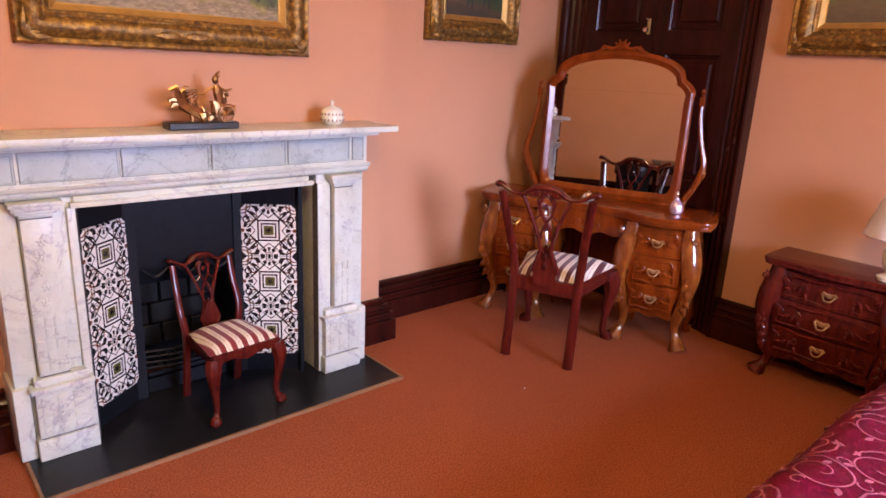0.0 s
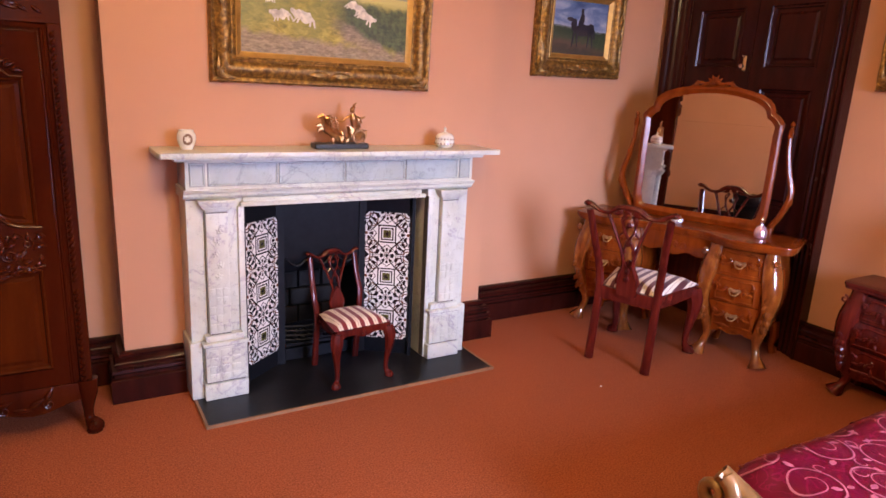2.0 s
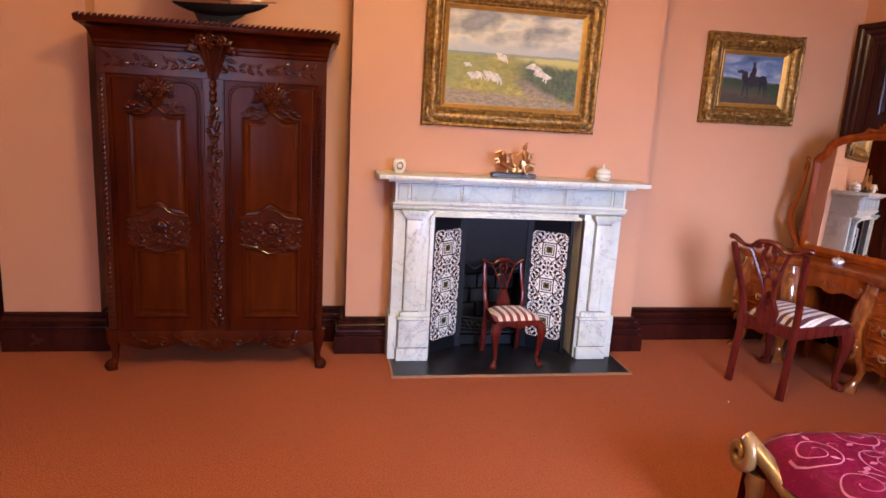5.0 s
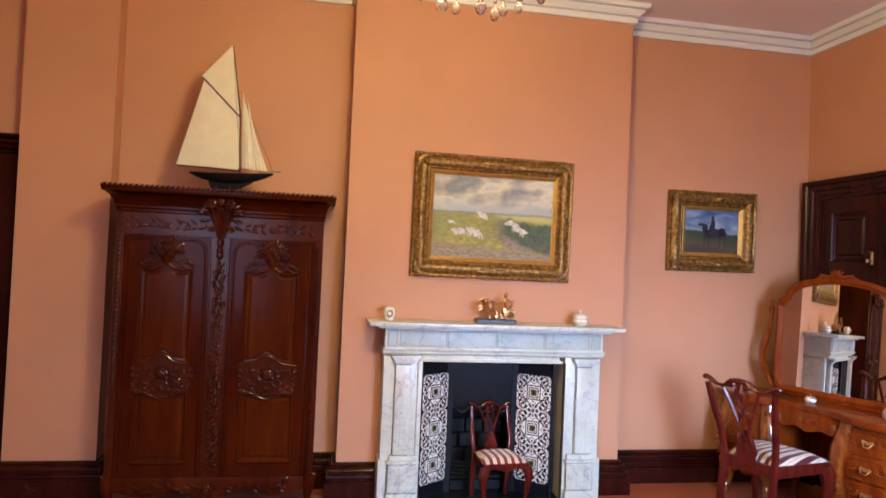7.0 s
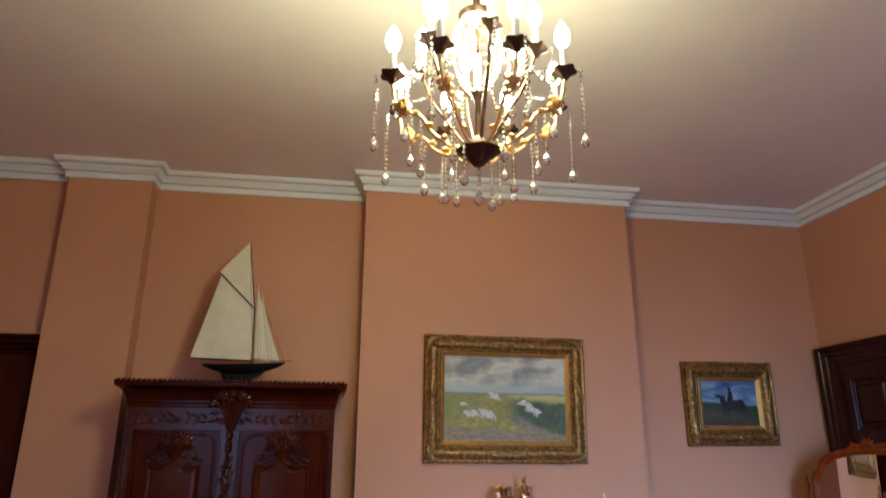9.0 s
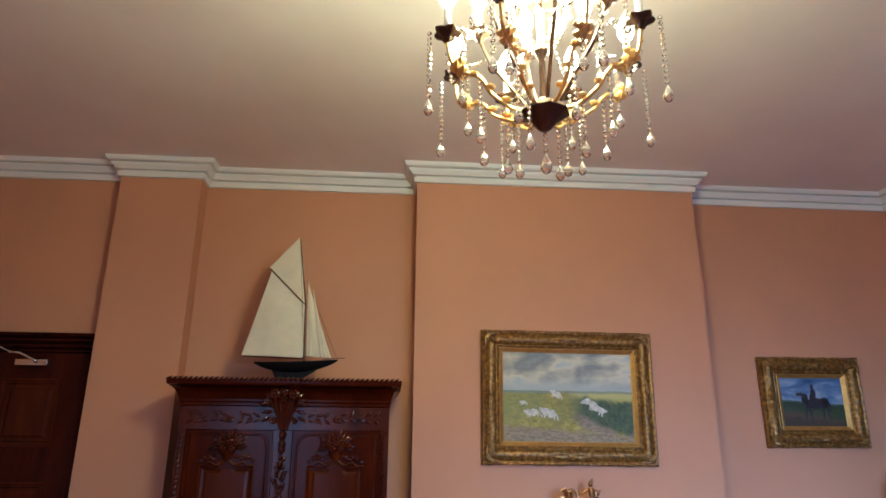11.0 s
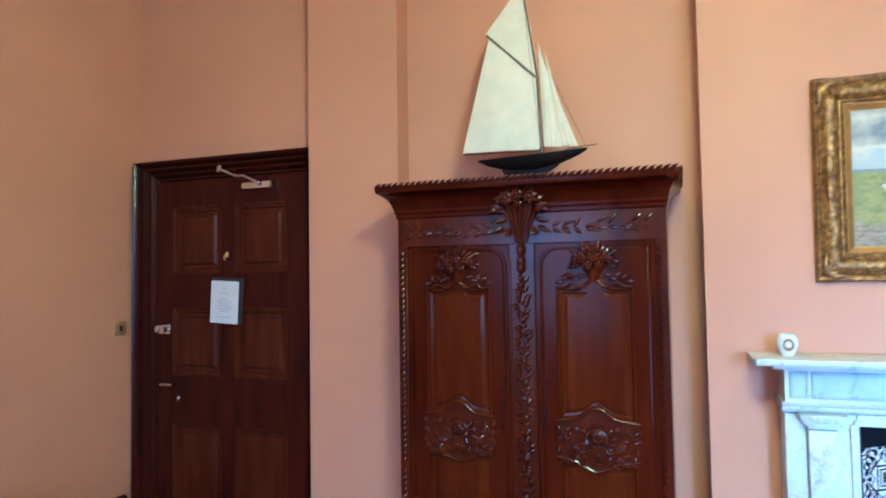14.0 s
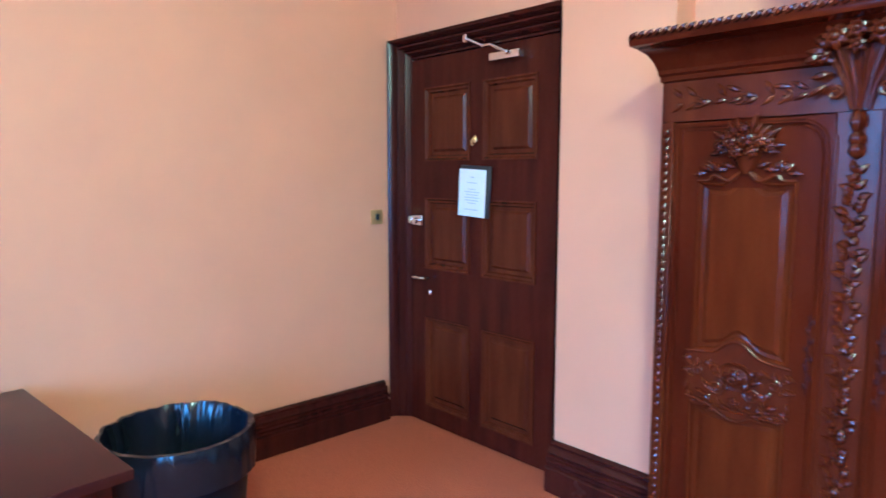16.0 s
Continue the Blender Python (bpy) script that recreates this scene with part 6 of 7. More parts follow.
def landscape(name, w, h, horizon, skyc, farc, midc, nearc, hedge, path=True):
    n = Nodes(name)
    tc = n.add("ShaderNodeTexCoord")
    sp = n.add("ShaderNodeSeparateXYZ")
    n.link(tc.outputs["Object"], sp.inputs[0])
    x, z = n.math("MULTIPLY", sp.outputs[0], 1 / w), n.math("MULTIPLY", sp.outputs[2], 1 / h)
    v = n.coords((1.6, 1, 4.0))
    cloud = n.noise(v, 2.6, 5, 0.6, 0.5)
    sky = n.ramp(n.math("ADD", cloud, n.math("MULTIPLY", n.math("SUBTRACT", z, 0.3), -0.35)), *skyc)
    hill = n.math("ADD", n.math("MULTIPLY", n.noise(n.coords((1, 1, 0.01)), 3.5, 3), 0.10), n.math("MULTIPLY", x, -0.10))
    zz = n.math("SUBTRACT", z, n.math("SUBTRACT", hill, 0.05))
    depth = n.math("ADD", zz, n.math("MULTIPLY", n.math("SUBTRACT", n.noise(n.coords((1, 1, 2.4)), 7, 6, 0.75, 0.9), 0.5), 0.5))
    ground = n.ramp(n.math("ADD", depth, 0.5), (0.02, nearc[0]), (0.14, nearc[1]), (0.24, midc[0]), (0.42, midc[1]), (0.55, midc[2]), (horizon + 0.47, farc))
    side = n.math("SUBTRACT", n.math("ADD", n.math("MULTIPLY", x, 1.0), n.math("MULTIPLY", z, -0.1)), n.math("ADD", 0.07, n.math("MULTIPLY", n.noise(n.coords(), 9, 4), 0.30)))
    band = n.math("MULTIPLY", n.ramp(side, (0.0, (0, 0, 0)), (0.16, (1, 1, 1))), n.math("MULTIPLY", n.ramp(n.math("SUBTRACT", horizon - 0.03, zz), (0.0, (0, 0, 0)), (0.10, (1, 1, 1))), n.ramp(n.math("ADD", zz, 0.42), (0.0, (0, 0, 0)), (0.12, (1, 1, 1)))))
    hedgec = n.ramp(n.noise(n.coords(), 45, 5, 0.7), (0.35, hedge[0]), (0.65, hedge[1]))
    ground = n.mix(n.math("MULTIPLY", band, 0.8), ground, hedgec)
    far = n.math("MULTIPLY", n.math("GREATER_THAN", zz, horizon - 0.035), n.math("GREATER_THAN", n.noise(n.coords((1, 1, 2)), 12, 4), 0.42))
    ground = n.mix(n.math("MULTIPLY", far, 0.7), ground, (0.12, 0.16, 0.14))
    col = n.mix(n.math("GREATER_THAN", zz, horizon), ground, sky)
    n.bump(n.noise(n.coords(), 120, 4), 0.35, 0.0015)
    return n.base(col, 0.6)



def hunting_field(name, w, h):
    """Rolling fields under a heavy sky: a dark hedge to one side, a sandy track along the bottom."""
    n = Nodes(name)
    tc = n.add("ShaderNodeTexCoord")
    sp = n.add("ShaderNodeSeparateXYZ")
    n.link(tc.outputs["Object"], sp.inputs[0])
    x, z = n.math("MULTIPLY", sp.outputs[0], 1 / w), n.math("MULTIPLY", sp.outputs[2], 1 / h)

    def soft(v, lo, hi):
        return n.ramp(v, (0.0, (0, 0, 0)), (1.0, (1, 1, 1))) if (lo, hi) == (0, 1) else soft(n.math("DIVIDE", n.math("SUBTRACT", v, lo), hi - lo), 0, 1)

    def along(a, b, c):
        """a x + b z + c, roughened."""
        return n.math("ADD", n.math("ADD", n.math("MULTIPLY", x, a), n.math("MULTIPLY", z, b)), n.math("ADD", c, n.math("MULTIPLY", n.math("SUBTRACT", n.noise(n.coords(), 13, 4, 0.7), 0.5), 0.16)))
    cloud = n.noise(n.coords((1.0, 1, 2.0)), 3.4, 4, 0.5, 0.15)
    sky = n.ramp(n.math("ADD", cloud, n.math("MULTIPLY", z, 0.10)), (0.36, (0.34, 0.41, 0.46)), (0.46, (0.62, 0.57, 0.40)), (0.53, (0.42, 0.39, 0.30)), (0.62, (0.19, 0.20, 0.19)), (0.74, (0.34, 0.35, 0.32)))
    sky = n.mix(soft(z, 0.24, 0.08), sky, (0.40, 0.42, 0.38))
    tuft = n.noise(n.coords((1, 1, 2.2)), 22, 6, 0.75, 0.6)
    grass = n.ramp(tuft, (0.32, (0.13, 0.12, 0.012)), (0.5, (0.33, 0.27, 0.032)), (0.68, (0.58, 0.46, 0.08)))
    grass = n.mix(n.math("MULTIPLY", soft(n.noise(n.coords(), 5.5, 3), 0.42, 0.62), 0.6), grass, (0.20, 0.20, 0.035))
    right = n.math("MULTIPLY", soft(x, -0.02, 0.10), soft(z, -0.08, 0.0))
    grass = n.mix(right, grass, (0.48, 0.43, 0.13))
    hedge = n.ramp(n.noise(n.coords(), 48, 5, 0.7), (0.35, (0.010, 0.022, 0.010)), (0.68, (0.075, 0.12, 0.035)))
    wedge = n.math("MULTIPLY", soft(along(0.36, 1.0, 0.31), 0.0, 0.06), n.math("MULTIPLY", soft(along(-0.16, -1.0, 0.035), 0.0, 0.05), soft(x, -0.02, 0.12)))
    grass = n.mix(n.math("MULTIPLY", wedge, 0.92), grass, hedge)
    dune = n.math("MULTIPLY", soft(along(-0.5, 0.8, 0.08), 0.0, 0.10), soft(x, -0.10, -0.24))
    grass = n.mix(n.math("MULTIPLY", dune, 0.5), grass, (0.19, 0.22, 0.06))
    sand = n.ramp(n.noise(n.coords((1, 1, 3)), 30, 5, 0.7), (0.35, (0.13, 0.085, 0.05)), (0.65, (0.36, 0.26, 0.16)))
    track = n.math("MAXIMUM", soft(along(-0.10, -1.0, -0.36), 0.0, 0.06), n.math("MULTIPLY", soft(x, 0.0, 0.12), n.math("MULTIPLY", soft(along(-0.75, -1.0, -0.12), -0.02, 0.04), soft(along(0.75, 1.0, 0.30), -0.02, 0.05))))
    grass = n.mix(n.math("MULTIPLY", track, 0.85), grass, sand)
    crest = n.math("ADD", n.math("MULTIPLY", n.noise(n.coords((1, 1, 0.01)), 5, 3), 0.05), 0.045)
    far = n.math("GREATER_THAN", z, n.math("SUBTRACT", crest, 0.030))
    grass = n.mix(n.math("MULTIPLY", far, 0.7), grass, (0.17, 0.22, 0.19))
    col = n.mix(n.math("GREATER_THAN", z, crest), grass, sky)
    n.bump(n.noise(n.coords(), 120, 4), 0.35, 0.0015)
    return n.base(col, 0.55)


M_FIELD = hunting_field("oil_painting_of_fields", 0.836, 0.546)
M_DOGW = plain("painted_white_hound", (0.62, 0.57, 0.47), 0.6, vary=0.3, scale=50)
M_DOGB = plain("painted_brown_patch", (0.30, 0.14, 0.06), 0.45, vary=0.3)
hounds = []
for cx, cz, s, tip in ((-0.23, -0.10, 1.0, 0.1), (-0.12, -0.105, 1.2, -0.2), (-0.07, 0.015, 0.8, -0.3), (0.13, -0.03, 0.95, -0.45), (0.19, -0.07, 1.05, -0.5), (-0.29, -0.04, 0.5, 0.0)):
    def turned(pts):
        return [(cx + (x - cx) * math.cos(tip) - (z - cz) * math.sin(tip), cz + (x - cx) * math.sin(tip) + (z - cz) * math.cos(tip)) for x, z in pts]
    f = -1 if cx < 0 else 1
    s *= 0.92
    dogs, spots = [], []
    dogs.append(turned(blob(cx, cz, 0.036 * s, 0.024 * s, cx * 30, 18, 0.6)))
    dogs.append(turned(blob(cx + f * 0.035 * s, cz + 0.006 * s, 0.024 * s, 0.019 * s, cx * 11, 12, 0.5)))
    dogs.append(turned(blob(cx + f * 0.056 * s, cz + 0.010 * s, 0.015 * s, 0.009 * s, cz * 40 + 2, 10, 0.5)))
    for q, lean in ((-0.045, -0.03), (-0.035, -0.012), (0.025, 0.012), (0.04, 0.035)):
        dogs.append(turned([(cx + q * 0.8 * s, cz), (cx + (q * 0.8 + 0.012) * s, cz), (cx + (q * 0.8 + lean * 0.5 + 0.007) * s, cz - 0.033 * s), (cx + (q * 0.8 + lean * 0.5) * s, cz - 0.033 * s)]))
    spots.append(turned(blob(cx - f * 0.012 * s, cz + 0.004 * s, 0.020 * s, 0.008 * s, 3 + cx, 9, 0.6)))
    spots.append(turned(blob(cx + f * 0.062 * s, cz + 0.016 * s, 0.009 * s, 0.006 * s, 5 + cx, 8, 0.5)))
    hounds.append([(M_DOGW, dogs), (M_DOGB, spots)])
picture("hunting_painting", pose(1.012, YB - 0.006, 1.922, 1.2, 0.3, 0), 1.142, 0.852, 0.144, "gilt-framed oil painting of white hounds hanging over the mantelpiece", M_FIELD, hounds, "painted landscape of hounds under a cloudy sky", 4)

M_RIDE = landscape("oil_painting_of_a_horse", 0.42, 0.31, 0.0, [(0.30, (0.03, 0.07, 0.15)), (0.45, (0.08, 0.14, 0.26)), (0.58, (0.22, 0.28, 0.38)), (0.7, (0.42, 0.44, 0.45))],
                   (0.06, 0.09, 0.06), [(0.05, 0.06, 0.025), (0.025, 0.04, 0.015), (0.03, 0.045, 0.025)], [(0.05, 0.035, 0.02), (0.09, 0.055, 0.03)], [(0.015, 0.03, 0.012), (0.04, 0.07, 0.02)])
M_HORSE = plain("painted_dark_horse", (0.025, 0.022, 0.028), 0.45, vary=0.3)
hs = [blob(0.025, -0.010, 0.080, 0.036, 1), blob(-0.055, 0.022, 0.024, 0.044, 2, 10), blob(-0.090, 0.052, 0.030, 0.013, 3, 8), blob(0.088, 0.0, 0.034, 0.034, 7, 8), blob(0.010, 0.055, 0.020, 0.042, 5, 10), blob(0.008, 0.104, 0.012, 0.014, 6, 8), blob(0.006, 0.118, 0.014, 0.004, 6, 6), blob(-0.010, 0.020, 0.012, 0.034, 8, 8)]
for q, lean in ((-0.050, -0.016), (-0.030, 0.010), (0.078, -0.010), (0.100, 0.014)):
    hs.append([(q - 0.006, -0.02), (q + 0.013, -0.02), (q + lean * 0.5 + 0.008, -0.07), (q + lean + 0.007, -0.118), (q + lean - 0.001, -0.118), (q + lean * 0.5 - 0.003, -0.07)])
hs.append([(0.110, 0.012), (0.128, -0.010), (0.134, -0.070), (0.122, -0.060), (0.112, -0.015)])
picture("horse_painting", pose(2.832, YN - 0.006, 1.93, 1.2, -0.4, 0), 0.748, 0.622, 0.146, "gilt-framed oil painting of a dark horse against a blue sky", M_RIDE, [[(M_HORSE, hs), (M_DOGW, [blob(0.012, 0.014, 0.018, 0.007, 4, 8), blob(-0.098, 0.054, 0.016, 0.007, 4, 8), blob(-0.066, 0.028, 0.008, 0.026, 4, 8), blob(0.006, 0.100, 0.006, 0.007, 2, 7)])]], "painted dark horse under a stormy sky", 9)
M_PASTORAL = landscape("oil_painting_of_a_valley", 0.6, 0.44, 0.1, [(0.3, (0.12, 0.16, 0.18)), (0.6, (0.30, 0.32, 0.30)), (0.7, (0.5, 0.48, 0.4))], (0.14, 0.17, 0.12), [(0.12, 0.13, 0.05), (0.08, 0.10, 0.03), (0.14, 0.16, 0.07)], [(0.10, 0.07, 0.04), (0.14, 0.10, 0.05)], [(0.02, 0.03, 0.012), (0.05, 0.07, 0.02)])
picture("valley_painting", pose(XE - 0.006, 1.585 - 0.46, 1.615 + 0.38, 1.0, 0, -90), 0.92, 0.76, 0.155, "gilt-framed dark landscape painting on the painted wall", M_PASTORAL, [], "dark painted valley landscape", 14)

# ---- things on the mantel shelf ----
SH = 1.2025
M_BASE = plain("dark_green_marble", (0.018, 0.018, 0.014), 0.3, vary=0.4, scale=30)
b = bmesh.new()
box(b, 0.885, 1.165, 2.665, 2.745, SH, SH + 0.028, 0.004)
for hx, hz, y in ((0.955, 0.100, 2.688), (0.992, 0.088, 2.722)):
    tube(b, [(hx + 0.055, y, SH + hz - 0.045), (hx + 0.030, y, SH + hz - 0.030), (hx + 0.005, y, SH + hz - 0.012), (hx - 0.006, y, SH + hz + 0.004)], [0.016, 0.017, 0.018, 0.014], 8)
    tube(b, [(hx - 0.004, y, SH + hz), (hx - 0.010, y, SH + hz + 0.028), (hx - 0.014, y, SH + hz + 0.046)], [0.014, 0.011, 0.009], 6)
    tube(b, [(hx - 0.010, y, SH + hz + 0.048), (hx - 0.036, y, SH + hz + 0.036)], [0.010, 0.006], 6)
    for g in range(6):
        leaf(b, hx + 0.002 + 0.004 * g, y - 0.004, SH + hz + 0.044 - 0.013 * g, 10 + 12 * g, 0.028, 0.011, 0.007)
    for dx, dz, ex, ez in ((-0.004, 0.0, -0.040, 0.0), (0.0, -0.01, -0.034, -0.022), (0.045, -0.045, 0.035, -0.085), (0.055, -0.045, 0.070, -0.08)):
        foot = max(0.03, hz + ez)
        tube(b, [(hx + dx, y, SH + hz + dz), (hx + (dx + ex) / 2 - 0.008, y, SH + (hz + dz + foot) / 2 + 0.006), (hx + ex, y, SH + foot)], [0.010, 0.007, 0.006], 5)
    for g in range(3):
        leaf(b, hx + 0.058, y - 0.003 * g, SH + hz - 0.04, -20 - 22 * g, 0.045, 0.014, 0.008)
for y in (2.675, 2.735):
    ring = [(1.105 + 0.027 * math.cos(a), y, SH + 0.056 + 0.027 * math.sin(a)) for a in (2 * math.pi * k / 14 for k in range(15))]
    tube(b, ring, 0.0035, 5)
    for a in range(0, 180, 30):
        c, s = 0.026 * math.cos(radians(a)), 0.026 * math.sin(radians(a))
        tube(b, [(1.105 - c, y, SH + 0.056 - s), (1.105 + c, y, SH + 0.056 + s)], 0.002, 4)
prism(b, [(1.07, SH + 0.05), (1.14, SH + 0.05), (1.145, SH + 0.085), (1.10, SH + 0.075), (1.075, SH + 0.10), (1.062, SH + 0.10)], 2.682, 2.728, "y", 0.003)
tube(b, [(1.06, 2.705, SH + 0.055), (0.99, 2.705, SH + 0.075)], 0.003, 5)
tube(b, smooth_line([(1.095, 2.705, SH + 0.08), (1.09, 2.705, SH + 0.12), (1.083, 2.705, SH + 0.155)], 3), [0.014, 0.015, 0.016, 0.018, 0.018, 0.015, 0.010], 8)
ball(b, 1.081, 2.705, SH + 0.172, 0.012, 0.012, 0.015)
leaf(b, 1.083, 2.705, SH + 0.178, 60, 0.030, 0.018, 0.008)
tube(b, [(1.083, 2.70, SH + 0.15), (1.11, 2.695, SH + 0.135), (1.135, 2.695, SH + 0.142)], [0.007, 0.005, 0.004], 6)
tube(b, [(1.083, 2.71, SH + 0.15), (1.055, 2.715, SH + 0.135), (1.04, 2.715, SH + 0.12), (0.96, 2.715, SH + 0.13)], [0.007, 0.005, 0.003, 0.0015], 6)
for g in range(4):
    leaf(b, 1.092, 2.712, SH + 0.145 - 0.014 * g, -40 - 12 * g, 0.05, 0.024, 0.010)
    leaf(b, 1.04 + 0.02 * g, 2.69, SH + 0.05 + 0.01 * g, 120 - 40 * g, 0.04, 0.018, 0.010)
for v in b.verts:
    if v.co.z > SH + 0.0283:
        v.co.x, v.co.z = 1.03 + (v.co.x - 1.03) * 1.16, SH + 0.028 + (v.co.z - SH - 0.028) * 1.12
for f in b.faces:
    f.material_index = 1 if f.calc_center_median().z < SH + 0.0283 else 0
part("chariot_statuette", b, [M_BRONZE, M_BASE], None, "bronze horse-drawn chariot statuette on a dark marble base", category="statuette")

M_PORCELAIN_BAND = plain("brown_enamel_band", (0.22, 0.12, 0.07), 0.3)
urn = thing("lidded_pot", pose(1.635, 2.715, SH), "small cream lidded porcelain pot with patterned bands on the mantelpiece", "pot")
b = bmesh.new()
lathe(b, [(0.0, 0), (0.040, 0.002), (0.044, 0.01), (0.052, 0.016), (0.053, 0.036), (0.050, 0.044)], 28)
part("body", b, M_CREAM, urn)
b = bmesh.new()
lathe(b, [(0.050, 0.0442), (0.051, 0.050), (0.048, 0.062), (0.038, 0.073), (0.018, 0.081), (0.008, 0.085), (0.006, 0.092), (0.009, 0.100), (0.0, 0.112)], 28)
part("lid", b, M_CREAM, urn, "domed cream lid with a knop")
b = bmesh.new()
for z, r in ((0.022, 0.0535), (0.0475, 0.0495)):
    for k in range(18):
        a = 2 * math.pi * k / 18
        ball(b, r * math.cos(a), r * math.sin(a), z, 0.0045, 0.0045, 0.006, 5)
part("band", b, M_PORCELAIN_BAND, urn, "brown beaded band", kind="stuff")

jar = thing("pierced_vase", pose(0.305, 2.715, SH, 0, 0, -12), "small cream ceramic vase with an oval brown medallion on the mantelpiece", "vase")
b = bmesh.new()
lathe(b, [(0.0, 0), (0.024, 0.0), (0.027, 0.007), (0.036, 0.025), (0.041, 0.047), (0.039, 0.067), (0.031, 0.080), (0.033, 0.086), (0.029, 0.086), (0.026, 0.078)], 26, squash=(1, 0.8))
part("body", b, M_CREAM, jar)
b = bmesh.new()
ball(b, 0.006, -0.028, 0.046, 0.022, 0.007, 0.026, 14)
part("medallion", b, M_PORCELAIN_BAND, jar, "brown oval medallion")
b = bmesh.new()
flower(b, 0.006, -0.035, 0.046, 0.016, 6, 0.003)
part("medallion_flower", b, M_CREAM, jar)

# ---- chandelier ----
M_LAMPGLASS = bpy.data.materials.new("crystal_drop")
M_LAMPGLASS.use_nodes = True
g = M_LAMPGLASS.node_tree.nodes["Principled BSDF"]
g.inputs["Base Color"].default_value = (1.0, 0.98, 0.94, 1)
g.inputs["Transmission Weight"].default_value, g.inputs["Roughness"].default_value, g.inputs["IOR"].default_value = 0.94, 0.03, 1.5
M_GLOW = bpy.data.materials.new("lit_candle_bulb")
M_GLOW.use_nodes = True
g = M_GLOW.node_tree.nodes["Principled BSDF"]
g.inputs["Base Color"].default_value = (1, 0.9, 0.7, 1)
g.inputs["Emission Color"].default_value, g.inputs["Emission Strength"].default_value = (1.0, 0.86, 0.60, 1), 160.0
M_SLEEVE = plain("white_candle_sleeve", (0.85, 0.80, 0.68), 0.5)
M_ANTIQUE = plain("antique_bronze", (0.10, 0.055, 0.035), 0.35, 0.7, 0.4)
CX, CY, CD = 0.27, 0.17, -0.10
ch = thing("chandelier", pose(CX, CY, CD) @ Matrix.Diagonal((0.95, 0.95, 1, 1)), "lit brass chandelier with curved arms, candle bulbs and crystal drops", "chandelier")
b = bmesh.new()
lathe(b, [(0.0, 2.520), (0.016, 2.525), (0.034, 2.545), (0.060, 2.565), (0.074, 2.575), (0.070, 2.588), (0.03, 2.60), (0.02, 2.62)], 24, waves=8, depth=0.05)
lathe(b, [(0.012, 2.60), (0.010, 2.75), (0.022, 2.78), (0.012, 2.81), (0.010, 3.02), (0.030, 3.045), (0.060, 3.055), (0.066, 3.075), (0.045, 3.085), (0.014, 3.10), (0.010, 3.17), (0.016, 3.18), (0.0, 3.19)], 20)
part("stem", b, M_ANTIQUE, ch, "dark bronze stem with a cup and crown")
b = bmesh.new()
for k in range(16):
    z = 3.185 + 0.026 * k
    ring = [(0.009 * math.cos(a) * (k % 2), 0.009 * math.cos(a) * (1 - k % 2), z + 0.017 * math.sin(a)) for a in (2 * math.pi * q / 8 for q in range(9))]
    tube(b, ring, 0.003, 4)
part("chain", b, M_BRASS, ch)
b = bmesh.new()
lathe(b, [(0.0, CEIL - CD - 0.045), (0.02, CEIL - CD - 0.042), (0.05, CEIL - CD - 0.02), (0.058, CEIL - CD - 0.001)], 24)
part("ceiling_rose", b, M_BRASS, ch, "brass ceiling cup")


def beads(bm, x, y, z0, length, r=0.0078, drop=0.021):
    """A string of crystal beads ending in a pear drop."""
    n = int((length - 2.4 * drop) / (r * 2.1))
    for k in range(n):
        z = z0 - r - k * r * 2.1
        lathe(bm, [(0.0005, r), (r * 0.9, r * 0.3), (r * 0.9, -r * 0.3), (0.0005, -r)], 5, (x, y, z))
    z = z0 - n * r * 2.1
    lathe(bm, [(0.0005, 0), (drop * 0.25, -drop * 0.5), (drop * 0.62, -drop * 1.2), (drop * 0.70, -drop * 1.7), (drop * 0.42, -drop * 2.25), (0.0005, -drop * 2.45)], 7, (x, y, z))


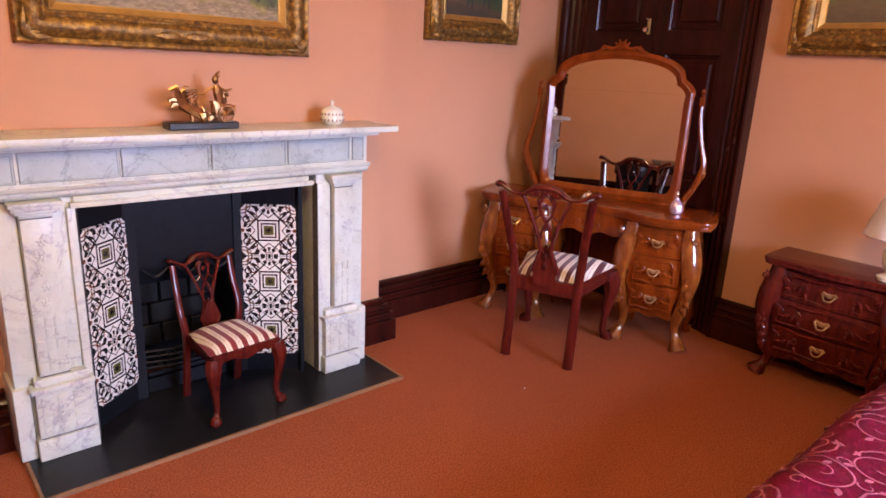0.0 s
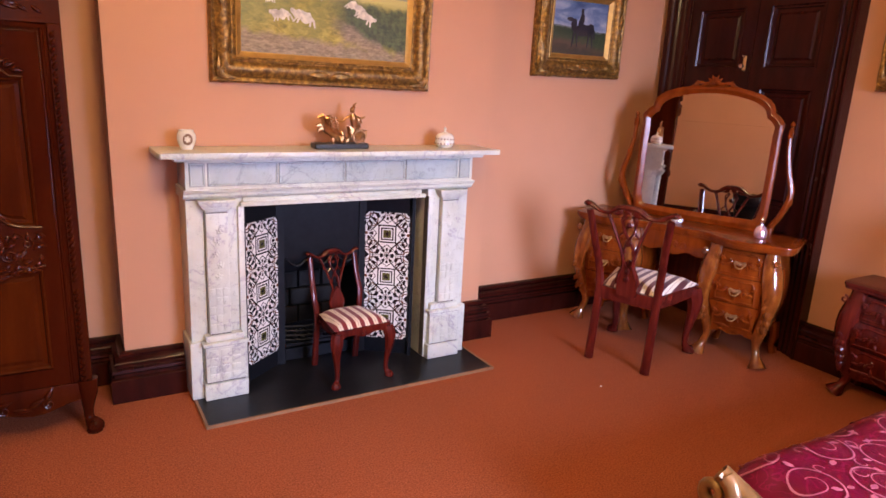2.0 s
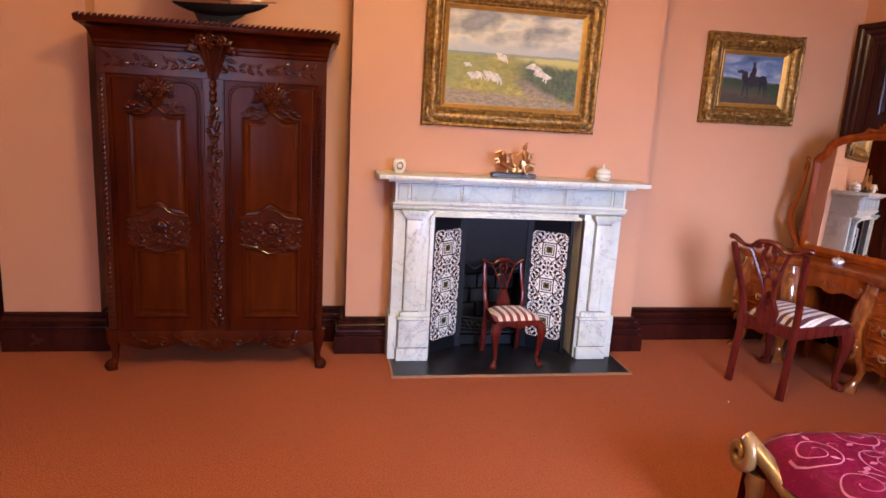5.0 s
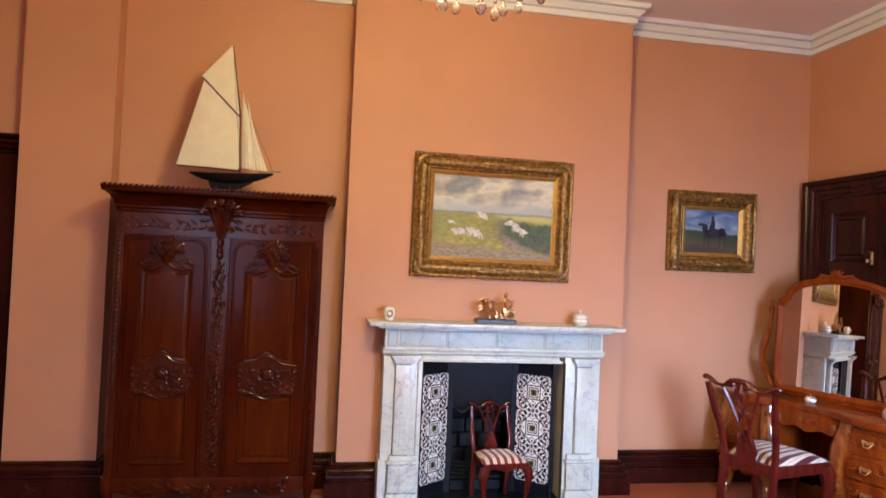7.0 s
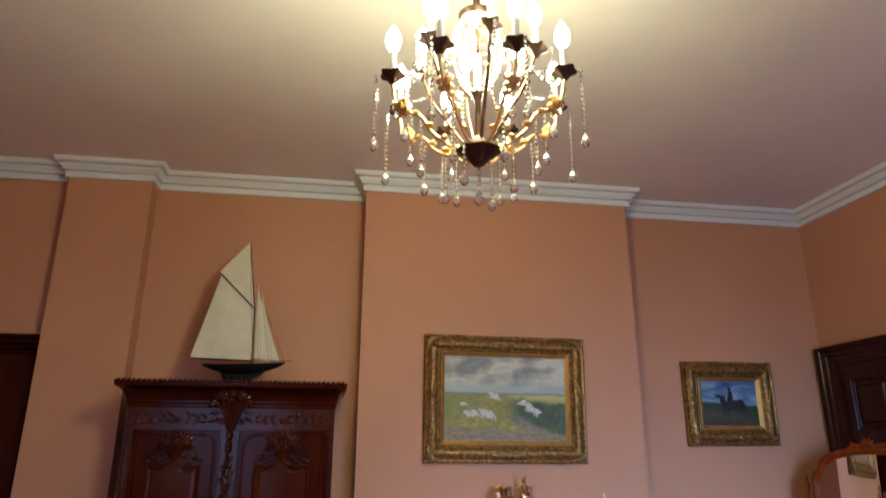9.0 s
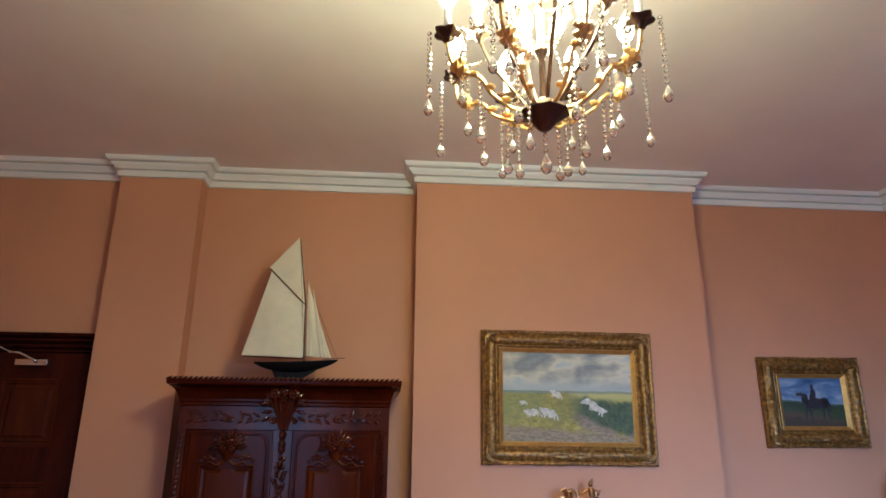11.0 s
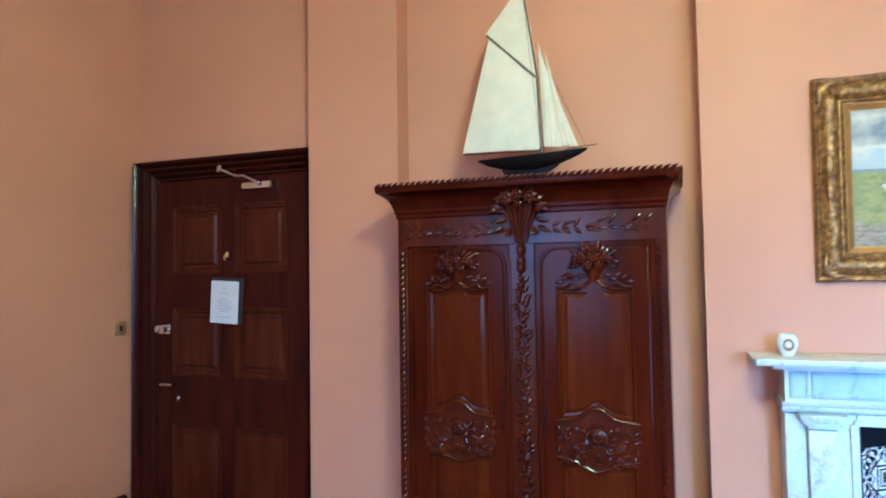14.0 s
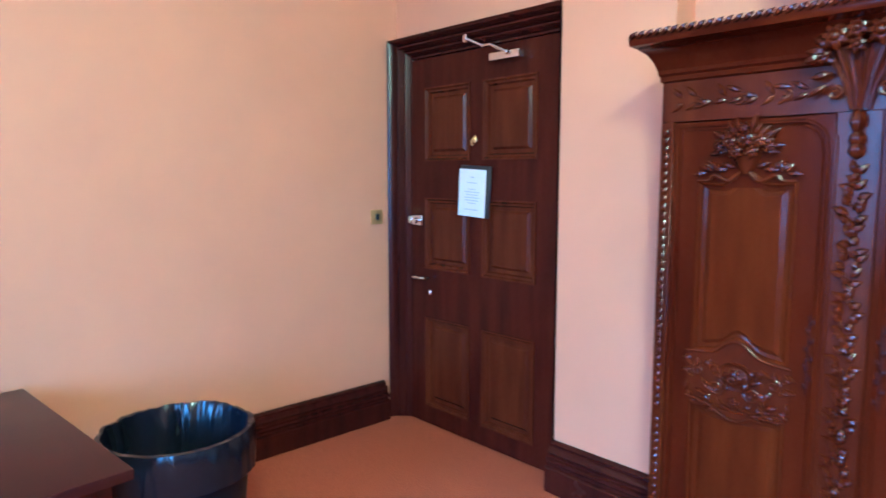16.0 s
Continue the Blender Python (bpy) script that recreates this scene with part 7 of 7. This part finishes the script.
ARMS = [(8, 0.30, 2.785, 0.0, 0.265), (6, 0.205, 2.90, 19, 0.14)]
for count, rad, zc, off, dl in ARMS:
    for k in range(count):
        a = radians(360 * k / count + off + 11)
        ca, sa = math.cos(a), math.sin(a)
        arm = new("arm")
        arm.parent = ch
        P = lambda r, z: (r * ca, r * sa, z)
        b = bmesh.new()
        if count == 8:
            line = smooth_line([P(0.05, 2.585), P(0.10, 2.578), P(0.165, 2.615), P(0.20, 2.66), P(0.245, 2.67), P(0.285, 2.69), P(rad, zc - 0.03)], 4)
        else:
            line = smooth_line([P(0.045, 2.60), P(0.085, 2.66), P(0.125, 2.72), P(0.165, 2.78), P(rad, zc - 0.02)], 4)
        tube(b, line, 0.006, 6)
        if count == 8:
            for q in (0.12, 0.17, 0.22):
                z = 2.59 + (q - 0.1) * 0.65
                lathe(b, [(0.0, -0.01), (0.012, -0.004), (0.014, 0.004), (0.0, 0.012)], 7, P(q, z), waves=5, depth=0.2)
            for q, z in ((0.255, 2.668), (0.275, 2.680), (0.262, 2.694)):
                for side in (-1, 1):
                    x, y = q * ca - 0.011 * side * sa, q * sa + 0.011 * side * ca
                    lathe(b, [(0.0, -0.012), (0.010, -0.005), (0.013, 0.006), (0.004, 0.016), (0.0, 0.018)], 8, (x, y, z), waves=4, depth=0.25)
        part("branch", b, M_BRASS if count == 8 else M_ANTIQUE, arm, "curved brass branch" if count == 8 else "thin dark bronze branch")
        b = bmesh.new()
        lathe(b, [(0.008, -0.03), (0.018, -0.014), (0.034, -0.006), (0.040, 0.004), (0.028, 0.007), (0.014, 0.004), (0.013, 0.014)], 20, P(rad, zc), waves=5, depth=0.16)
        part("candle_cup", b, M_ANTIQUE, arm, "leafy dark bronze candle cup")
        b = bmesh.new()
        lathe(b, [(0.0105, 0.008), (0.0105, 0.085)], 12, P(rad, zc))
        part("candle_tube", b, M_SLEEVE, arm)
        b = bmesh.new()
        lathe(b, [(0.010, 0.0855), (0.018, 0.095), (0.026, 0.115), (0.024, 0.140), (0.012, 0.168), (0.0, 0.185)], 12, P(rad, zc))
        part("bulb", b, M_GLOW, arm, "glowing candle bulb")
        b = bmesh.new()
        beads(b, *P(rad + 0.055, zc - 0.002), dl)
        if count == 8:
            beads(b, *P(rad - 0.045, zc - 0.02), 0.20)
            beads(b, *P(0.20, 2.655), 0.21)
            if k % 2:
                beads(b, *P(0.12, 2.58), 0.18)
            for q in range(17):
                t = (q + 0.5) / 17
                lathe(b, [(0.0005, 0.007), (0.006, 0.002), (0.006, -0.002), (0.0005, -0.007)], 5, P(0.05 + (rad - 0.09) * t, 3.05 - 0.24 * t - 0.09 * math.sin(math.pi * t)))
            b2 = radians(360 * (k + 0.5) / count + 11)
            for q in range(9):
                t = (q + 0.5) / 9
                a1 = radians(360 * k / count + 11) * (1 - t) + radians(360 * (k + 1) / count + 11) * t
                rr = rad * (0.93 + 0.07 * abs(2 * t - 1))
                lathe(b, [(0.0005, 0.007), (0.006, 0.002), (0.006, -0.002), (0.0005, -0.007)], 5, (rr * math.cos(a1), rr * math.sin(a1), zc - 0.01 - 0.06 * math.sin(math.pi * t)))
        part("crystal_string", b, M_LAMPGLASS, arm, "strings of crystal beads and pear drops", kind="stuff")
b = bmesh.new()
beads(b, 0, 0, 2.52, 0.135, drop=0.026)
# extra bead strings round the stem, added in place of the bulbs' bloom
for k in range(10):
    a = 2 * math.pi * k / 10
    for q in range(18):
        t = q / 17
        r = 0.06 + 0.045 * math.sin(math.pi * t) - 0.03 * t
        lathe(b, [(0.0005, 0.007), (0.006, 0.002), (0.006, -0.002), (0.0005, -0.007)], 5, (r * math.cos(a), r * math.sin(a), 3.05 - 0.27 * t))
part("crystal_basket", b, M_LAMPGLASS, ch, "basket of crystal bead strings thickened to stand in for the bulbs' glow", kind="stuff")
for k, (zz, e) in enumerate(((2.93, 1.0),)):
    d = bpy.data.lights.new("chandelier_light", "POINT")
    d.energy, d.color, d.shadow_soft_size = BULB * 12 * e, BULB_COLOR, 0.14
    o = new("chandelier_light", d)
    o.location = (CX, CY, zz + CD)

# ---- bed ----
def brocade():
    n = Nodes("burgundy_brocade")
    v = n.coords()
    curls = n.math("ABSOLUTE", n.math("SUBTRACT", n.noise(v, 11, 2, 0.4, 2.0), 0.5))
    col = n.mix(n.math("MULTIPLY", n.math("LESS_THAN", curls, 0.02), 0.5), (0.135, 0.002, 0.022), (0.23, 0.006, 0.055))
    n.bump(n.math("ADD", n.noise(v, 400, 2), n.noise(v, 10, 2)), 0.3, 0.002)
    return n.base(col, 0.42, spec=0.25)


M_BROCADE = brocade()
M_BEDGOLD = plain("worn_gilded_wood", (0.25, 0.135, 0.050), 0.3, 0.35, 0.35, 14, 0.4, coat=0.3)
bed = thing("bed", pose(0, 0, 0.0), "carved mahogany bed with a gilded scroll footboard", "bed")
BX0, BX1, BY0, BY1 = 1.40, 3.62, -1.38, 0.60
b = bmesh.new()
top = smooth_line([(BY1 - 0.02, 0.42), (BY1 - 0.14, 0.435), (0.30, 0.36), (0.05, 0.33), (-0.2, 0.36), (-0.39, 0.40), (-0.58, 0.36), (-0.83, 0.33), (-1.08, 0.36), (BY0 + 0.14, 0.435), (BY0 + 0.02, 0.42)], 3)
prism(b, [(y, z) for y, z in top] + [(BY0 + 0.02, 0.14), (BY1 - 0.02, 0.14)], 1.375, 1.41, "x", 0.004)
part("footboard", b, M_DARKRED, bed)
b = bmesh.new()
for s in (0, 1):
    yy = (lambda y: y) if s == 0 else (lambda y: BY0 + BY1 - y)
    pts, rad = [], []
    for k in range(22):
        t = k / 21
        a = -2.2 + 2 * math.pi * 1.35 * (1 - t) + 2.2
        r = 0.012 + 0.052 * t
        pts.append((1.345 - 0.018 * (1 - t), yy(BY1 + 0.005 + r * math.cos(a + math.pi / 2)), 0.458 + r * math.sin(a + math.pi / 2)))
        rad.append(0.010 + 0.018 * t)
    x0, y0, z0 = pts[-1]
    pts += [(1.385, yy(0.49), 0.45), (1.39, yy(0.38), 0.41), (1.39, yy(0.22), 0.385), (1.39, yy(0.02), 0.365), (1.39, yy(-0.2), 0.385), (1.39, yy(-0.39), 0.41)]
    rad += [0.032, 0.034, 0.03, 0.026, 0.026, 0.03]
    tube(b, pts, rad, 10)
part("crest_rail", b, M_BEDGOLD, bed, "gilded top rail ending in scrolls")
for y in (BY0 + 0.05, BY1 - 0.05):
    b = bmesh.new()
    lathe(b, [(0.0, 0), (0.035, 0.002), (0.04, 0.03), (0.025, 0.06), (0.03, 0.12), (0.042, 0.16), (0.04, 0.32), (0.05, 0.36), (0.045, 0.405)], 16, (1.39, y, 0))
    part("bedpost", b, M_BEDGOLD, bed, "turned gilded bedpost")
    b = bmesh.new()
    box(b, 1.42, BX1 - 0.05, y - 0.02, y + 0.02, 0.16, 0.30, 0.005)
    part("side_rail", b, M_DARKRED, bed)
b = bmesh.new()
prism(b, [(y, z) for y, z in smooth_line([(BY1, 0.9), (0.3, 1.05), (-0.39, 1.25), (-1.1, 1.05), (BY0, 0.9)], 5)] + [(BY0, 0.0), (BY1, 0.0)], BX1 - 0.04, BX1, "x", 0.005)
part("headboard", b, M_DARKRED, bed)
mt = tagged(part("mattress", box(bmesh.new(), 1.425, BX1 - 0.045, BY0 + 0.04, BY1 - 0.04, 0.27, 0.50, 0.05, 3), M_PAPER), "plain white mattress on the bed", "mattress")
HALF = (BY1 - BY0) / 2 + 0.015


def cover(x, s, lift=0.0):
    """The bedspread's surface: x along the bed, s across it and down its sides."""
    over = max(0, abs(s) - HALF)
    y = (BY0 + BY1) / 2 + (math.copysign(HALF, s) if over > 0 else s) + math.copysign(0.01 * math.sin(x * 17) * min(1, over * 8) + (lift if over > 0 else 0), s)
    z = 0.545 + 0.022 * noise.noise(Vector((x * 2.2, y * 2.2, 1))) + 0.008 * noise.noise(Vector((x * 7, y * 7, 4)))
    edge = max(0, 1 - (HALF - abs(s)) / 0.09) if over == 0 else 1
    z -= 0.05 * edge ** 2 + over * 0.95 + 0.10 * max(0, 1 - (x - 1.365) / 0.10) ** 2
    return (x + 0.008 * noise.noise(Vector((y * 6, 0, 2))), y, z + lift)


b = bmesh.new()
N, M = 70, 80
vs = [[b.verts.new(cover(1.365 + 2.19 * i / N, (2 * j / M - 1) * (HALF + 0.24))) for i in range(N + 1)] for j in range(M + 1)]
for j in range(M):
    for i in range(N):
        b.faces.new((vs[j][i], vs[j][i + 1], vs[j + 1][i + 1], vs[j + 1][i]))
spread = part("bedspread", b, M_BROCADE, None, "shiny burgundy bedspread woven with lilac scrolling vines spread over the bed", category="bedspread")
M_VINE = plain("lilac_woven_thread", (0.42, 0.11, 0.17), 0.4, vary=0.25, scale=30)
vine = random.Random(31)
b = bmesh.new()


def ribbon(pts, w0, w1):
    row = None
    for k, (x, s) in enumerate(pts):
        a, c = pts[max(0, k - 1)], pts[min(len(pts) - 1, k + 1)]
        dx, dy = c[0] - a[0], c[1] - a[1]
        L = math.hypot(dx, dy) or 1
        w = (w0 + (w1 - w0) * k / (len(pts) - 1)) / 2
        new_row = [b.verts.new(cover(x + q * dy / L * w, s - q * dx / L * w, 0.0035)) for q in (-1, 1)]
        if row:
            b.faces.new((row[0], row[1], new_row[1], new_row[0]))
        row = new_row


def woven_leaf(x, s, a, L):
    pts = [(0, 0), (0.3, 0.24), (0.62, 0.25), (1, 0), (0.62, -0.25), (0.3, -0.24)]
    b.faces.new([b.verts.new(cover(x + L * (p * math.cos(a) - q * math.sin(a)), s + L * (p * math.sin(a) + q * math.cos(a)), 0.0035)) for p, q in pts])


def scroll(x, s, r, a, hand):
    pts = []
    for k in range(41):
        t = k / 40
        rr = r * (1 - 0.80 * t)
        th = a + hand * t * 1.55 * 2 * math.pi
        pts.append((x + rr * math.cos(th), s + rr * math.sin(th)))
    return pts


for i in range(11):
    for j in range(14):
        x = 1.49 + 0.19 * i + vine.uniform(-0.02, 0.02)
        s = (j - 6.5) * 0.18 + (0.09 if i % 2 else 0) + vine.uniform(-0.02, 0.02)
        if abs(s) > HALF + 0.12 or x > 3.45:
            continue
        hand, a0, r = vine.choice((-1, 1)), vine.uniform(0, 6.28), vine.uniform(0.075, 0.10)
        pts = scroll(x, s, r, a0, hand)
        start = pts[0]
        tail = [(start[0] - hand * 0.03 * k * math.cos(a0 + hand * (1.57 - 0.22 * k)) * hand, start[1] - 0.03 * k * math.sin(a0 + hand * (1.57 - 0.22 * k))) for k in range(4, 0, -1)]
        tail = [p for p in tail if p[0] > 1.385 and p[0] < 3.5]
        pts = [p for p in pts if p[0] > 1.385]
        if len(pts) < 6 or min(p[0] for p in pts) < 1.385:
            continue
        ribbon(tail + pts, 0.0065, 0.0035)
        for k in range(1, 8):
            p = pts[min(len(pts) - 1, 4 * k)]
            out = math.atan2(p[1] - s, p[0] - x) + hand * 0.6
            L = vine.uniform(0.026, 0.040)
            if p[0] > 1.47:
                if k % 2:
                    woven_leaf(p[0] + 0.006 * math.cos(out), p[1] + 0.006 * math.sin(out), out, L)
                else:
                    ribbon([q for q in scroll(p[0] + 0.028 * math.cos(out), p[1] + 0.028 * math.sin(out), 0.020, out + 3.14, -hand)][:20], 0.005, 0.003)
part("woven_vine", b, M_VINE, spread, "lilac pink vine scrolls and leaves woven in the cloth", kind="stuff")

# ---- bedside chest and lamp ----
ns = thing("bedside_chest", pose(3.405, 1.065, 0, 0, 0, -90) @ Matrix.Diagonal((1, 1, 1.06, 1)), "dark red mahogany three-drawer bombe bedside chest", "bedside chest")
bombe_chest(ns, -0.27, 0.27, 0.0, 0.24, 0.13, 0.56, 3, M_DARKRED, M_DARKRED, rnd, 0.03, 0.03)
b = bmesh.new()
fr = smooth_line([(-0.335, 0.265), (-0.335, 0.02), (-0.30, -0.045), (-0.18, -0.045), (0, -0.075), (0.18, -0.045), (0.30, -0.045), (0.335, 0.02), (0.335, 0.265)], 4)
prism(b, fr, 0.5605, 0.573, "z", 0.003)
prism(b, [(x * 1.02, y * 1.04) for x, y in fr], 0.5735, 0.592, "z", 0.005)
part("top", b, M_DARKRED, ns, "serpentine polished top")
M_SHADE = plain("pale_lilac_lampshade", (0.66, 0.60, 0.62), 0.7, vary=0.05)
lamp = thing("table_lamp", pose(3.46, 0.86, 0.6285), "white table lamp with a pale shade on the bedside chest", "table lamp")
b = bmesh.new()
lathe(b, [(0.0, 0), (0.06, 0.0), (0.06, 0.015), (0.03, 0.03), (0.05, 0.08), (0.055, 0.13), (0.03, 0.19), (0.012, 0.215), (0.011, 0.30)], 24)
part("base", b, M_CREAM, lamp, "cream ceramic lamp base")
b = bmesh.new()
lathe(b, [(0.145, 0.20), (0.148, 0.205), (0.085, 0.42), (0.083, 0.42), (0.142, 0.206)], 36, waves=36, depth=0.01)
part("shade", b, M_SHADE, lamp)

# ---- by the door ----
M_BIN = plain("black_bin_plastic", (0.007, 0.008, 0.011), 0.5, spec=0.15)
M_BAG = plain("glossy_black_bin_liner", (0.006, 0.007, 0.012), 0.2, spec=0.35)
bn = thing("waste_bin", pose(-2.57, 1.33, 0), "black plastic waste bin with a shiny black liner on the carpet", "waste bin")
b = bmesh.new()
lathe(b, [(0.0, 0), (0.20, 0.0), (0.21, 0.01), (0.26, 0.55), (0.268, 0.555), (0.268, 0.575), (0.255, 0.575), (0.205, 0.03), (0.0, 0.02)], 40)
part("body", b, M_BIN, bn)
b = bmesh.new()
loops = []
for k, (r, z, amp) in enumerate(((0.277, 0.43, 0.012), (0.279, 0.50, 0.010), (0.276, 0.56, 0.006), (0.270, 0.586, 0.006), (0.255, 0.588, 0.010), (0.245, 0.56, 0.020), (0.23, 0.46, 0.030), (0.20, 0.34, 0.026), (0.12, 0.22, 0.03), (0.01, 0.20, 0.0))):
    lp = []
    for i in range(150):
        a = 2 * math.pi * i / 150
        q = noise.noise(Vector((math.cos(a) * 5, math.sin(a) * 5, k * 0.45))) + 0.6 * noise.noise(Vector((math.cos(a) * 13, math.sin(a) * 13, k * 0.7))) + 0.35 * noise.noise(Vector((math.cos(a) * 30, math.sin(a) * 30, k * 1.9)))
        lp.append(((r + amp * q) * math.cos(a), (r + amp * q) * math.sin(a), z + amp * 0.8 * q))
    loops.append(lp)
rings(b, loops, caps=False)
part("liner", b, M_BAG, bn, "crumpled shiny black bin liner")

sb = thing("low_table", pose(-2.20, 1.063, 0, 0, 0, 4.5), "dark mahogany low table with a plain polished top", "table")
b = bmesh.new()
box(b, -1.10, 0, -1.72, 0, 0.60, 0.635, 0.006, 2)
part("top", b, plain("dark_polished_table_top", (0.030, 0.006, 0.006), 0.3, scale=6, spec=0.2), sb)
b = bmesh.new()
box(b, -1.07, -0.09, -1.68, -0.035, 0.50, 0.5995)
part("apron", b, M_TRIM, sb, smooth=False)
for x in (-1.04, -0.12):
    for y in (-1.65, -0.075):
        b = bmesh.new()
        box(b, x - 0.03, x + 0.03, y - 0.03, y + 0.03, 0, 0.4995, 0.004)
        part("leg", b, M_TRIM, sb)

crumb = part("paper_scrap", (lambda q: (ball(q, 0, 0, 0.004, 0.006, 0.004, 0.004, 6), q)[1])(bmesh.new()), M_PAPER, None, "tiny white scrap of paper lying on the carpet", at=pose(2.23, 1.94, 0), category="litter")
